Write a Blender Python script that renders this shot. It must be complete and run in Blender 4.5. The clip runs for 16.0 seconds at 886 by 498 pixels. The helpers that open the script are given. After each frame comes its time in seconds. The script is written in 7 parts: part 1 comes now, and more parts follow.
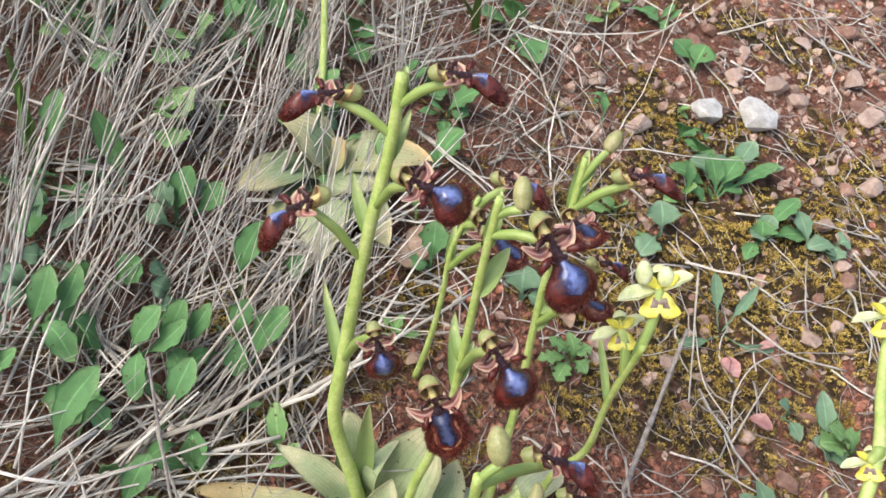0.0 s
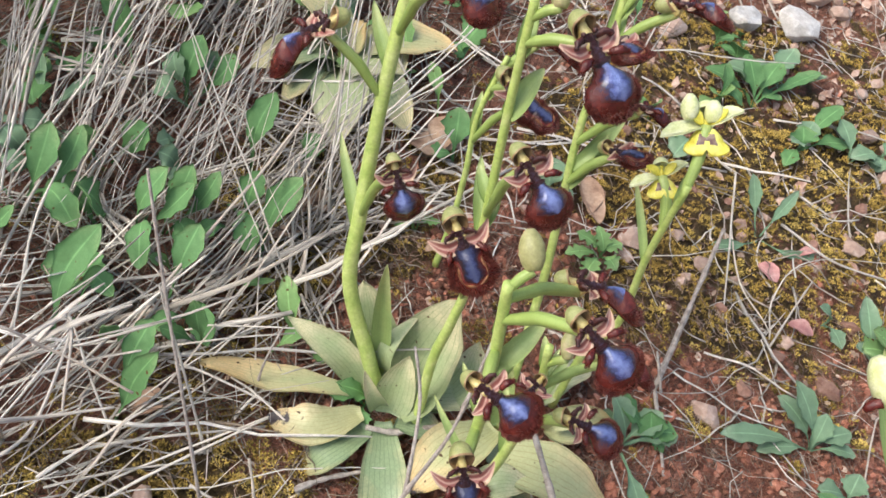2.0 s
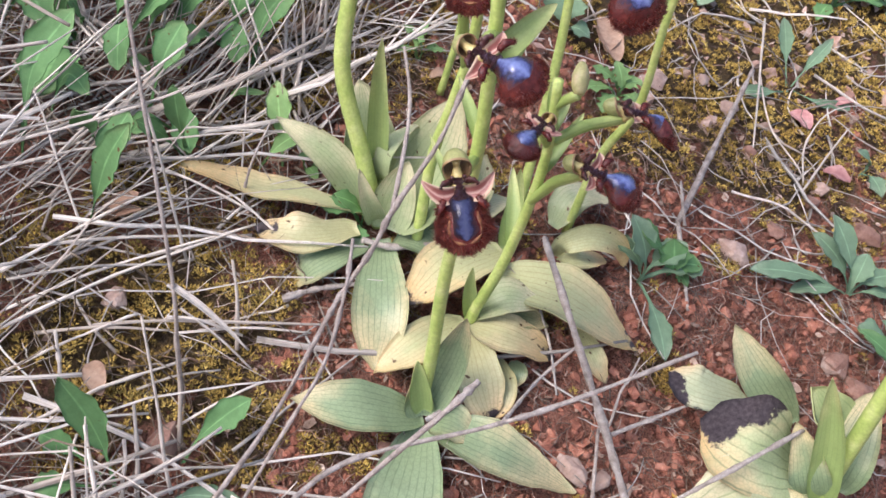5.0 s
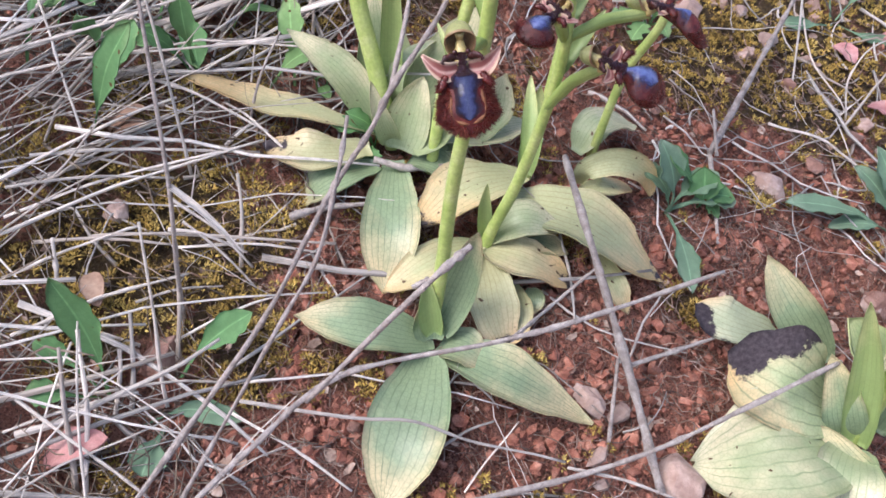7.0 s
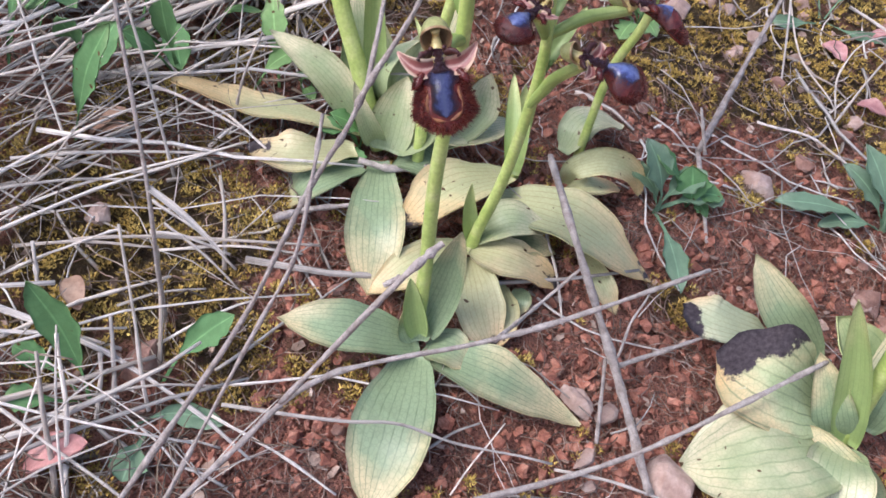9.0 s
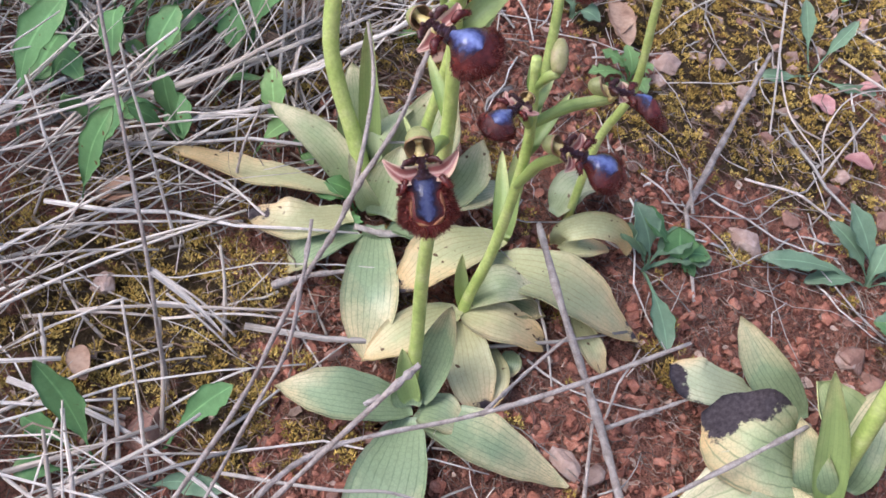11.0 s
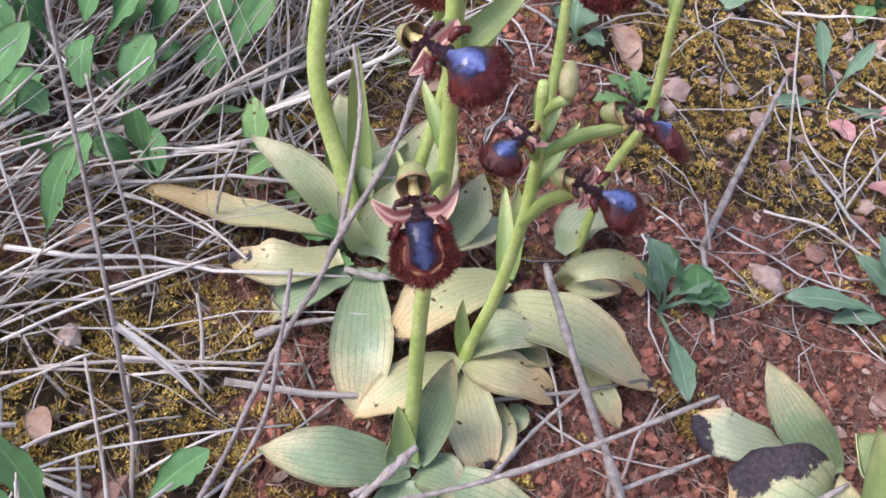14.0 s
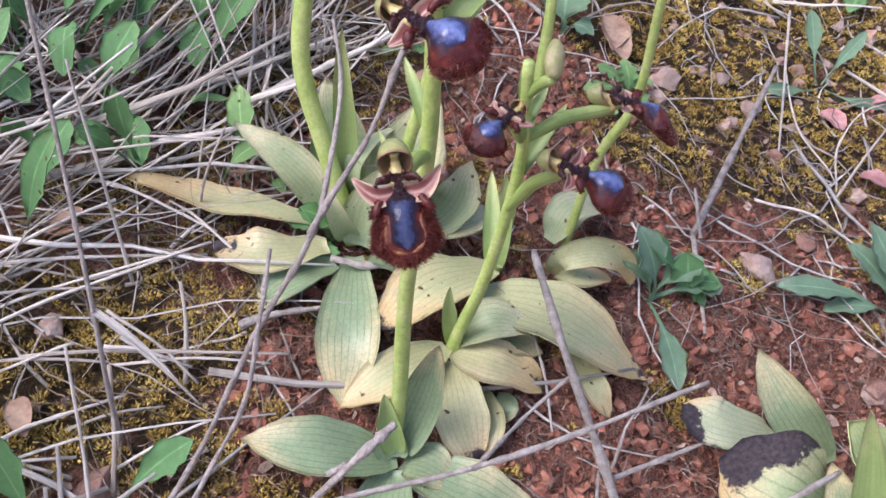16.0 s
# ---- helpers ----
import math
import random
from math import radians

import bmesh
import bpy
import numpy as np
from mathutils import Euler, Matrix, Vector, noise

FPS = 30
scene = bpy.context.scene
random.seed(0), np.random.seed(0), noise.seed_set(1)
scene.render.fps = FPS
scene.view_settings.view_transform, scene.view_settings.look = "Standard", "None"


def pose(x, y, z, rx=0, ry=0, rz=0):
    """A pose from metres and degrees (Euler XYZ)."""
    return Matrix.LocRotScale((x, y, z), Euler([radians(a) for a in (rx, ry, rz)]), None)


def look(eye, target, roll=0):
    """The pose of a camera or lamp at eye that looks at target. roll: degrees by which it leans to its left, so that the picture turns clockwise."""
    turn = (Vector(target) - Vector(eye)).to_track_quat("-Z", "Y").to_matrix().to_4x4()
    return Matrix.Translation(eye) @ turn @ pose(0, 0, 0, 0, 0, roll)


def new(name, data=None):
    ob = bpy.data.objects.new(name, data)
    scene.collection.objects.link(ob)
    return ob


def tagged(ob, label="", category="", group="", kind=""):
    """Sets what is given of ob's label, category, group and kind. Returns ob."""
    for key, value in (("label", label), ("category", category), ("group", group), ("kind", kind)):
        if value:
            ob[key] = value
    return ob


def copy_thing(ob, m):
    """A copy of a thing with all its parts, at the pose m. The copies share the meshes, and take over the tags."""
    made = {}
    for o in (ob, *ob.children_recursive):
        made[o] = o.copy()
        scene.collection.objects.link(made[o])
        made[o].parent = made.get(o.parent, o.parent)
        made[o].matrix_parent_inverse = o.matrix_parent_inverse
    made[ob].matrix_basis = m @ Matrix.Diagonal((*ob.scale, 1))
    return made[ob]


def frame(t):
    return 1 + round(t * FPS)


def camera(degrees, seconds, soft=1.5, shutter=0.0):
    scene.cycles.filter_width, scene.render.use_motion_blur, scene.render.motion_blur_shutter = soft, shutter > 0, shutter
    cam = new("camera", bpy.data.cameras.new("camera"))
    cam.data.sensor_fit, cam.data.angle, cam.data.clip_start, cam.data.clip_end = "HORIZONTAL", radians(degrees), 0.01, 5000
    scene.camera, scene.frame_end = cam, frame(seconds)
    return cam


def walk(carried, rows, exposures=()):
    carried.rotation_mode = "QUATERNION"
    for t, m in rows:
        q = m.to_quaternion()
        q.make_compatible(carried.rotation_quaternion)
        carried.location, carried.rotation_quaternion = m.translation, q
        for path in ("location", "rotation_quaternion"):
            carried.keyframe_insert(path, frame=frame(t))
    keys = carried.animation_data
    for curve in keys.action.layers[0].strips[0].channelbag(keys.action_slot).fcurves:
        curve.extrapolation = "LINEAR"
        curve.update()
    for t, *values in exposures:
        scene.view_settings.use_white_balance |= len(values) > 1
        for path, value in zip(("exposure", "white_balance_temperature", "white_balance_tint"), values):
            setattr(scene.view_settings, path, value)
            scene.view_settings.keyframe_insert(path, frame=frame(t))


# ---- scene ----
cam = camera(52.54, 16.0, soft=1.6)
# seconds, metres, degrees
PATH = [
    (0.0, -0.00617, -0.11717, 0.35153, 45.406, -4.587, 4.509),
    (0.5, -0.00356, -0.12099, 0.34253, 45.289, -4.328, 4.572),
    (1.0, -0.00551, -0.12439, 0.33205, 45.168, -4.281, 4.783),
    (1.5, -0.00465, -0.12630, 0.31623, 45.032, -4.175, 5.168),
    (2.0, -0.00317, -0.13406, 0.30264, 44.731, -4.502, 5.950),
    (2.5, 0.00033, -0.14304, 0.29678, 45.157, -4.466, 6.369),
    (3.0, 0.00980, -0.14755, 0.29036, 45.335, -4.452, 6.522),
    (3.5, 0.00378, -0.14878, 0.27448, 45.098, -4.145, 6.827),
    (4.0, 0.00406, -0.15108, 0.26406, 44.918, -3.974, 6.935),
    (4.5, 0.00789, -0.16111, 0.25261, 45.147, -3.526, 6.606),
    (5.0, 0.01168, -0.16373, 0.23343, 45.169, -3.526, 6.891),
    (7.5, 0.02258, -0.17030, 0.20709, 44.200, -2.175, 9.463),
    (8.0, 0.02260, -0.17190, 0.20499, 45.113, -2.087, 8.683),
    (10.5, 0.03287, -0.15724, 0.22141, 43.700, -1.726, 9.543),
    (11.0, 0.02988, -0.15867, 0.22748, 44.822, -1.515, 9.298),
    (11.5, 0.02682, -0.15931, 0.22666, 45.274, -1.436, 9.311),
    (12.0, 0.02534, -0.15338, 0.21961, 45.634, -1.400, 9.214),
    (12.5, 0.03015, -0.14378, 0.21590, 46.108, -1.412, 9.010),
    (13.0, 0.03149, -0.13983, 0.21244, 46.560, -1.020, 8.586),
    (13.5, 0.03048, -0.13742, 0.21149, 46.701, -1.063, 8.601),
    (14.0, 0.02677, -0.13908, 0.21298, 46.815, -1.068, 8.600),
    (14.5, 0.02597, -0.13642, 0.20874, 46.831, -1.227, 8.734),
    (15.0, 0.02914, -0.13569, 0.20335, 46.725, -1.377, 8.649),
    (15.5, 0.02693, -0.13877, 0.20939, 46.917, -1.177, 8.493),
    (16.0, 0.02916, -0.13925, 0.20788, 46.929, -1.123, 8.200),
]
EXPOSURES = [(0.0, 0.93, 6500, 6), (3.5, 0.94, 6600, 10), (5.0, 1.02, 6250, 17), (8.0, 1.01, 5900, 18), (10.5, 0.91, 5900, 18), (16.0, 0.95, 5870, 20)]
walk(cam, [(t, pose(*row)) for t, *row in PATH], EXPOSURES)

# ---- overcast daylight ----
world = bpy.data.worlds.new("sky")
scene.world = world
world.use_nodes = True
sky = world.node_tree.nodes.new("ShaderNodeTexSky")
sky.sky_type, sky.sun_disc = "NISHITA", False
sky.sun_elevation, sky.sun_rotation = radians(58), radians(-118)
sky.air_density, sky.dust_density, sky.ozone_density = 1.0, 4.0, 1.0
background = world.node_tree.nodes["Background"]
world.node_tree.links.new(sky.outputs[0], background.inputs["Color"])
background.inputs["Strength"].default_value = 0.125
sun = new("sun", bpy.data.lights.new("sun", "SUN"))
sun.data.energy, sun.data.angle, sun.data.color = 1.25, radians(30), (1.0, 0.97, 0.93)
sun.matrix_world = look((-0.80, -0.43, 1.5), (0, 0, 0))

# ---- materials ----
def nodes(name, rough=0.6):
    m = bpy.data.materials.new(name)
    m.use_nodes = True
    t = m.node_tree
    b = t.nodes["Principled BSDF"]
    b.inputs["Roughness"].default_value = rough
    return m, t, b


def link(t, a, b):
    t.links.new(a, b)


def coords(t, kind="Object"):
    return t.nodes.new("ShaderNodeTexCoord").outputs[kind]


def noise_tex(t, vec, scale, detail=4.0, rough=0.6, distort=0.0):
    n = t.nodes.new("ShaderNodeTexNoise")
    n.inputs["Scale"].default_value, n.inputs["Detail"].default_value = scale, detail
    n.inputs["Roughness"].default_value, n.inputs["Distortion"].default_value = rough, distort
    link(t, vec, n.inputs["Vector"])
    return n.outputs["Fac"]


def ramp(t, fac, stops):
    r = t.nodes.new("ShaderNodeValToRGB")
    e = r.color_ramp.elements
    while len(e) < len(stops):
        e.new(0.5)
    for el, (p, c) in zip(e, stops):
        el.position, el.color = p, (*c, 1)
    link(t, fac, r.inputs["Fac"])
    return r.outputs["Color"]


def grey(t, fac, lo, hi, a=0.0, b=1.0):
    n = t.nodes.new("ShaderNodeMapRange")
    n.inputs["From Min"].default_value, n.inputs["From Max"].default_value = lo, hi
    n.inputs["To Min"].default_value, n.inputs["To Max"].default_value = a, b
    link(t, fac, n.inputs["Value"])
    return n.outputs["Result"]


def mix(t, fac, a, b, how="MIX"):
    n = t.nodes.new("ShaderNodeMix")
    n.data_type, n.blend_type = "RGBA", how
    for key, v in ((0, fac), (6, a), (7, b)):
        if isinstance(v, (int, float)):
            n.inputs[key].default_value = v
        elif isinstance(v, tuple):
            n.inputs[key].default_value = (*v, 1)
        else:
            link(t, v, n.inputs[key])
    return n.outputs[2]


def calc(t, op, a, b=0.0):
    n = t.nodes.new("ShaderNodeMath")
    n.operation = op
    for k, v in enumerate((a, b)):
        if isinstance(v, (int, float)):
            n.inputs[k].default_value = v
        else:
            link(t, v, n.inputs[k])
    return n.outputs[0]


def bump(t, b, height, strength, distance):
    n = t.nodes.new("ShaderNodeBump")
    n.inputs["Strength"].default_value, n.inputs["Distance"].default_value = strength, distance
    link(t, height, n.inputs["Height"])
    link(t, n.outputs["Normal"], b.inputs["Normal"])


def speckled(name, a, b_, c, scale, rough=0.7, relief=0.0003, strength=0.6, vary=0.0, island=False, tan=0.0):
    """Three colours mixed by noise at two scales, with fine relief; vary: a change of brightness from piece to piece."""
    m, t, b = nodes(name, rough)
    v = coords(t)
    n1, n2 = noise_tex(t, v, scale), noise_tex(t, v, scale * 6.3, 5)
    col = ramp(t, n1, [(0.32, a), (0.5, b_), (0.7, c)])
    col = mix(t, grey(t, n2, 0.3, 0.75, 0.0, 0.45), col, tuple(x * 0.45 for x in a))
    if vary:
        r = t.nodes.new("ShaderNodeNewGeometry").outputs["Random Per Island"] if island else t.nodes.new("ShaderNodeObjectInfo").outputs["Random"]
        g = calc(t, "MULTIPLY_ADD", r, vary)
        g.node.inputs[2].default_value = 1 - vary / 2
        comb = t.nodes.new("ShaderNodeCombineColor")
        for k in range(3):
            link(t, g, comb.inputs[k])
        col = mix(t, 1.0, col, comb.outputs[0], "MULTIPLY")
        if tan:
            other = calc(t, "FRACT", calc(t, "MULTIPLY", r, 7.31))
            col = mix(t, grey(t, other, 0.45, 1.0, 0.0, tan), col, (0.27, 0.18, 0.11))
    link(t, col, b.inputs["Base Color"])
    bump(t, b, n2, strength, relief)
    return m


def fibrous(name, dark, mid_, light, rough, island, vary, tan):
    """Dry grass: long fibres along U, grey weathered patches, stalks that differ in brightness and in how tan they are."""
    m, t, b = nodes(name, rough)
    uv = t.nodes.new("ShaderNodeSeparateXYZ")
    link(t, coords(t, "UV"), uv.inputs[0])
    r = t.nodes.new("ShaderNodeNewGeometry").outputs["Random Per Island"] if island else t.nodes.new("ShaderNodeObjectInfo").outputs["Random"]
    comb = t.nodes.new("ShaderNodeCombineXYZ")
    link(t, calc(t, "MULTIPLY", uv.outputs[0], 2.2), comb.inputs[0])
    link(t, calc(t, "MULTIPLY", uv.outputs[1], 9.0), comb.inputs[1])
    link(t, calc(t, "MULTIPLY", r, 60.0), comb.inputs[2])
    fibre = noise_tex(t, comb.outputs[0], 1.6, 5, 0.65)
    patch = noise_tex(t, coords(t), 170, 4)
    col = ramp(t, fibre, [(0.30, dark), (0.5, mid_), (0.68, light)])
    col = mix(t, grey(t, patch, 0.52, 0.72, 0.0, 0.5), col, tuple(0.42 * c for c in dark))
    g = calc(t, "MULTIPLY_ADD", r, vary)
    g.node.inputs[2].default_value = 1 - vary / 2
    shade = t.nodes.new("ShaderNodeCombineColor")
    for k in range(3):
        link(t, g, shade.inputs[k])
    col = mix(t, 1.0, col, shade.outputs[0], "MULTIPLY")
    other = calc(t, "FRACT", calc(t, "MULTIPLY", r, 7.31))
    col = mix(t, grey(t, other, 0.5, 1.0, 0.0, tan), col, (0.30, 0.20, 0.12))
    link(t, col, b.inputs["Base Color"])
    bump(t, b, fibre, 0.8, 0.0004)
    return m


def leaf_material(name, green, pale, vein, yellowing, rough=0.5, veins=17.0, brown=0.0, spots=0.0, trans=0.10, margin=0.0):
    """A leaf whose U runs along it and V across it: fine parallel veins, margins and tip turning yellow, a dry brown tip."""
    m, t, b = nodes(name, rough)
    uv = t.nodes.new("ShaderNodeSeparateXYZ")
    link(t, coords(t, "UV"), uv.inputs[0])
    u, v = uv.outputs[0], uv.outputs[1]
    ob = coords(t)
    big, fine = noise_tex(t, ob, 60, 3), noise_tex(t, ob, 700, 3)
    edge = calc(t, "ABSOLUTE", calc(t, "SUBTRACT", calc(t, "MULTIPLY", v, 2.0), 1.0))
    age = calc(t, "ADD", calc(t, "MULTIPLY", edge, 0.35), calc(t, "MULTIPLY", calc(t, "POWER", u, 2.2), 1.0))
    age = calc(t, "ADD", age, calc(t, "MULTIPLY", calc(t, "SUBTRACT", big, 0.5), 1.2))
    rnd = t.nodes.new("ShaderNodeObjectInfo").outputs["Random"]
    age = calc(t, "ADD", age, calc(t, "MULTIPLY", calc(t, "SUBTRACT", rnd, 0.5), 0.3))
    col = mix(t, grey(t, age, 0.75 - yellowing, 1.25 - yellowing), green, pale)
    if brown:
        col = mix(t, grey(t, age, 0.55, 1.2, 0.0, 0.8), col, (0.64, 0.42, 0.175))
    bent = calc(t, "ADD", v, calc(t, "MULTIPLY", calc(t, "SUBTRACT", noise_tex(t, ob, 190, 3), 0.5), 0.05))
    wave = calc(t, "SINE", calc(t, "MULTIPLY", bent, veins * 6.283))
    faint = grey(t, noise_tex(t, ob, 150, 3), 0.35, 0.65, 0.25, 0.78)
    col = mix(t, calc(t, "MULTIPLY", grey(t, wave, 0.78, 1.0), faint), col, vein)
    cells = t.nodes.new("ShaderNodeTexVoronoi")
    cells.feature = "DISTANCE_TO_EDGE"
    cells.inputs["Scale"].default_value = 620
    link(t, ob, cells.inputs["Vector"])
    col = mix(t, grey(t, cells.outputs["Distance"], 0.0, 0.10, 0.30, 0.0), col, vein)
    col = mix(t, grey(t, noise_tex(t, ob, 130, 4), 0.42, 0.72, 0.0, 0.4), col, tuple(0.62 * c for c in green))
    col = mix(t, grey(t, fine, 0.5, 0.8, 0.0, 0.18), col, vein)
    if veins == 0:
        b.inputs["Specular IOR Level"].default_value = 0.22
        col = mix(t, grey(t, edge, 0.03, 0.09, 0.5, 0.0), col, tuple(min(1, 1.9 * c) for c in green))
        net = noise_tex(t, ob, 240, 2, 0.5, 0.6)
        col = mix(t, grey(t, net, 0.45, 0.62, 0.0, 0.35), col, vein)
    if spots:
        s = noise_tex(t, ob, 330, 1)
        col = mix(t, grey(t, s, 0.72 - spots * 0.1, 0.76 - spots * 0.1), col, (0.10, 0.055, 0.02))
    if brown:
        dry = calc(t, "ADD", u, calc(t, "MULTIPLY", calc(t, "SUBTRACT", noise_tex(t, ob, 110, 5, 0.7), 0.5), 0.75))
        dry = calc(t, "ADD", dry, calc(t, "MULTIPLY", calc(t, "SUBTRACT", v, 0.5), margin))
        col = mix(t, grey(t, dry, 1.0 - brown, 1.05 - brown), col, ramp(t, fine, [(0.3, (0.020, 0.014, 0.017)), (0.7, (0.075, 0.058, 0.064))]))
    link(t, col, b.inputs["Base Color"])
    thin = t.nodes.new("ShaderNodeBsdfTranslucent")
    link(t, col, thin.inputs["Color"])
    both = t.nodes.new("ShaderNodeMixShader")
    both.inputs[0].default_value = trans
    link(t, b.outputs[0], both.inputs[1])
    link(t, thin.outputs[0], both.inputs[2])
    link(t, both.outputs[0], t.nodes["Material Output"].inputs["Surface"])
    bump(t, b, calc(t, "ADD", calc(t, "MULTIPLY", grey(t, wave, 0.6, 1.0), -0.25), fine), 0.35, 0.00022)
    return m


def striped(name, a, b_, c, rough=0.4):
    """Sepals: pale margins and a pale streak along the middle of a darker blade."""
    m, t, b = nodes(name, rough)
    uv = t.nodes.new("ShaderNodeSeparateXYZ")
    link(t, coords(t, "UV"), uv.inputs[0])
    v = calc(t, "ADD", uv.outputs[1], calc(t, "MULTIPLY", calc(t, "SUBTRACT", noise_tex(t, coords(t), 900, 2), 0.5), 0.14))
    col = ramp(t, v, [(0.0, a), (0.16, a), (0.26, b_), (0.40, b_), (0.5, c), (0.62, b_), (0.8, b_), (0.93, a)])
    link(t, mix(t, grey(t, uv.outputs[0], 0.7, 1.0, 0.0, 0.6), col, c), b.inputs["Base Color"])
    bump(t, b, noise_tex(t, coords(t), 1800, 2), 0.3, 0.0002)
    return m


def ground_material():
    """Red clay with pale crumbs, and olive and ochre moss where a wide noise and the lie of the bank let it grow."""
    m, t, b = nodes("red_soil", 0.9)
    v = coords(t)
    n1, n2, n3 = noise_tex(t, v, 45, 5), noise_tex(t, v, 260, 6, 0.7), noise_tex(t, v, 1400, 3)
    soil = ramp(t, n1, [(0.3, (0.15, 0.050, 0.031)), (0.5, (0.32, 0.123, 0.077)), (0.68, (0.50, 0.240, 0.162))])
    soil = mix(t, grey(t, n2, 0.35, 0.72, 0.0, 0.55), soil, (0.56, 0.275, 0.185))
    soil = mix(t, grey(t, n3, 0.50, 0.62, 0.0, 0.65), soil, (0.055, 0.022, 0.017))
    soil = mix(t, grey(t, noise_tex(t, v, 620, 4, 0.7), 0.57, 0.68, 0.0, 0.6), soil, (0.50, 0.30, 0.225))
    # moss bed, darkened so that shade between the tufts is in its colour
    moss = ramp(t, n2, [(0.35, (0.045, 0.026, 0.011)), (0.52, (0.10, 0.062, 0.022)), (0.68, (0.20, 0.130, 0.045))])
    grown = t.nodes.new("ShaderNodeAttribute")
    grown.attribute_name = "moss"
    where = grey(t, calc(t, "ADD", grown.outputs["Fac"], calc(t, "MULTIPLY", calc(t, "SUBTRACT", n2, 0.5), 0.9)), 0.02, 0.22)
    link(t, mix(t, where, soil, moss), b.inputs["Base Color"])
    bump(t, b, calc(t, "ADD", n2, calc(t, "MULTIPLY", n3, 0.8)), 1.0, 0.006)
    return m


SOIL = ground_material()
MOSS = speckled("moss", (0.22, 0.140, 0.034), (0.46, 0.315, 0.072), (0.72, 0.55, 0.165), 55, 0.9, vary=1.2, island=True)
CRUMB = speckled("soil_crumb", (0.24, 0.083, 0.052), (0.41, 0.165, 0.106), (0.58, 0.300, 0.205), 260, 0.95, 0.0006, 0.9, vary=0.6, island=True)
GRIT = speckled("pale_grit", (0.34, 0.20, 0.15), (0.50, 0.34, 0.265), (0.66, 0.52, 0.44), 180, 0.9, 0.0006, 0.8, vary=0.7, island=True)
STONE_RED = speckled("red_stone", (0.21, 0.10, 0.07), (0.34, 0.19, 0.14), (0.47, 0.31, 0.24), 150, 0.85, 0.0007, 0.8, vary=0.5)
STONE_PINK = speckled("pinkish_stone", (0.36, 0.23, 0.18), (0.50, 0.36, 0.29), (0.62, 0.50, 0.43), 120, 0.85, 0.0007, 0.8, vary=0.4)
STONE_WHITE = speckled("white_stone", (0.55, 0.51, 0.47), (0.74, 0.70, 0.66), (0.88, 0.86, 0.84), 130, 0.85, 0.0016, 1.0)
STRAW = fibrous("bleached_straw", (0.36, 0.32, 0.275), (0.61, 0.56, 0.50), (0.86, 0.82, 0.76), 0.60, True, 0.9, 0.45)
STALK = fibrous("dry_stalk", (0.38, 0.325, 0.27), (0.63, 0.565, 0.49), (0.85, 0.79, 0.71), 0.64, False, 0.6, 0.4)
TWIG = speckled("weathered_twig", (0.31, 0.26, 0.225), (0.49, 0.425, 0.375), (0.65, 0.585, 0.53), 300, 0.9, 0.0007, 1.0, vary=0.25)
DEAD = speckled("dead_leaf", (0.25, 0.14, 0.09), (0.42, 0.27, 0.18), (0.58, 0.42, 0.30), 110, 0.7, vary=0.5)
PINK = speckled("pink_petal", (0.46, 0.20, 0.185), (0.58, 0.29, 0.26), (0.66, 0.40, 0.35), 200, 0.6, 0.0003, 0.5, vary=0.3)
STEM = speckled("orchid_stem", (0.37, 0.49, 0.12), (0.51, 0.62, 0.18), (0.62, 0.69, 0.27), 160, 0.40, 0.0002, 0.3)
BUD = speckled("orchid_bud", (0.30, 0.29, 0.11), (0.41, 0.39, 0.17), (0.50, 0.42, 0.24), 240, 0.45, 0.0002, 0.3)
OVARY = leaf_material("orchid_ovary", (0.34, 0.45, 0.12), (0.50, 0.58, 0.20), (0.25, 0.34, 0.09), 0.2, 0.4, 4)
BRACT = leaf_material("orchid_bract", (0.34, 0.45, 0.16), (0.54, 0.58, 0.25), (0.24, 0.33, 0.11), 0.25, 0.42, 7)
PALE_LEAF = leaf_material("pale_leaf", (0.385, 0.45, 0.24), (0.65, 0.60, 0.375), (0.20, 0.28, 0.13), 0.40, 0.42, spots=0.03, veins=9)
GREEN_LEAF = leaf_material("green_leaf", (0.285, 0.37, 0.205), (0.66, 0.56, 0.31), (0.11, 0.17, 0.08), 0.40, 0.42, veins=9)
YELLOW_LEAF = leaf_material("yellowing_leaf", (0.49, 0.51, 0.265), (0.74, 0.585, 0.32), (0.33, 0.29, 0.13), 0.42, 0.45, brown=0.03, spots=0.03, veins=9)
BROWN_TIP = leaf_material("brown_tipped_leaf", (0.50, 0.50, 0.27), (0.74, 0.60, 0.36), (0.33, 0.28, 0.13), 0.46, 0.45, brown=0.13, spots=0.06, veins=9)
BLACK_TIP = leaf_material("rotted_leaf", (0.40, 0.48, 0.25), (0.72, 0.66, 0.40), (0.16, 0.21, 0.10), 0.34, 0.8, 8, brown=0.34, margin=0.6)
DARK_TIP = leaf_material("withered_leaf", (0.48, 0.53, 0.32), (0.78, 0.72, 0.48), (0.30, 0.31, 0.18), 0.34, 0.8, 8, brown=0.22, margin=-0.4)
WEED = leaf_material("weed_leaf", (0.135, 0.275, 0.105), (0.25, 0.38, 0.165), (0.09, 0.19, 0.07), -0.05, 0.68, 0, spots=0.1)
WEED_LIGHT = leaf_material("light_weed_leaf", (0.21, 0.36, 0.13), (0.34, 0.46, 0.20), (0.15, 0.26, 0.09), 0.0, 0.68, 0, spots=0.15)
WEED_DULL = leaf_material("dull_weed_leaf", (0.19, 0.30, 0.18), (0.32, 0.41, 0.27), (0.14, 0.22, 0.13), 0.0, 0.72, 0)
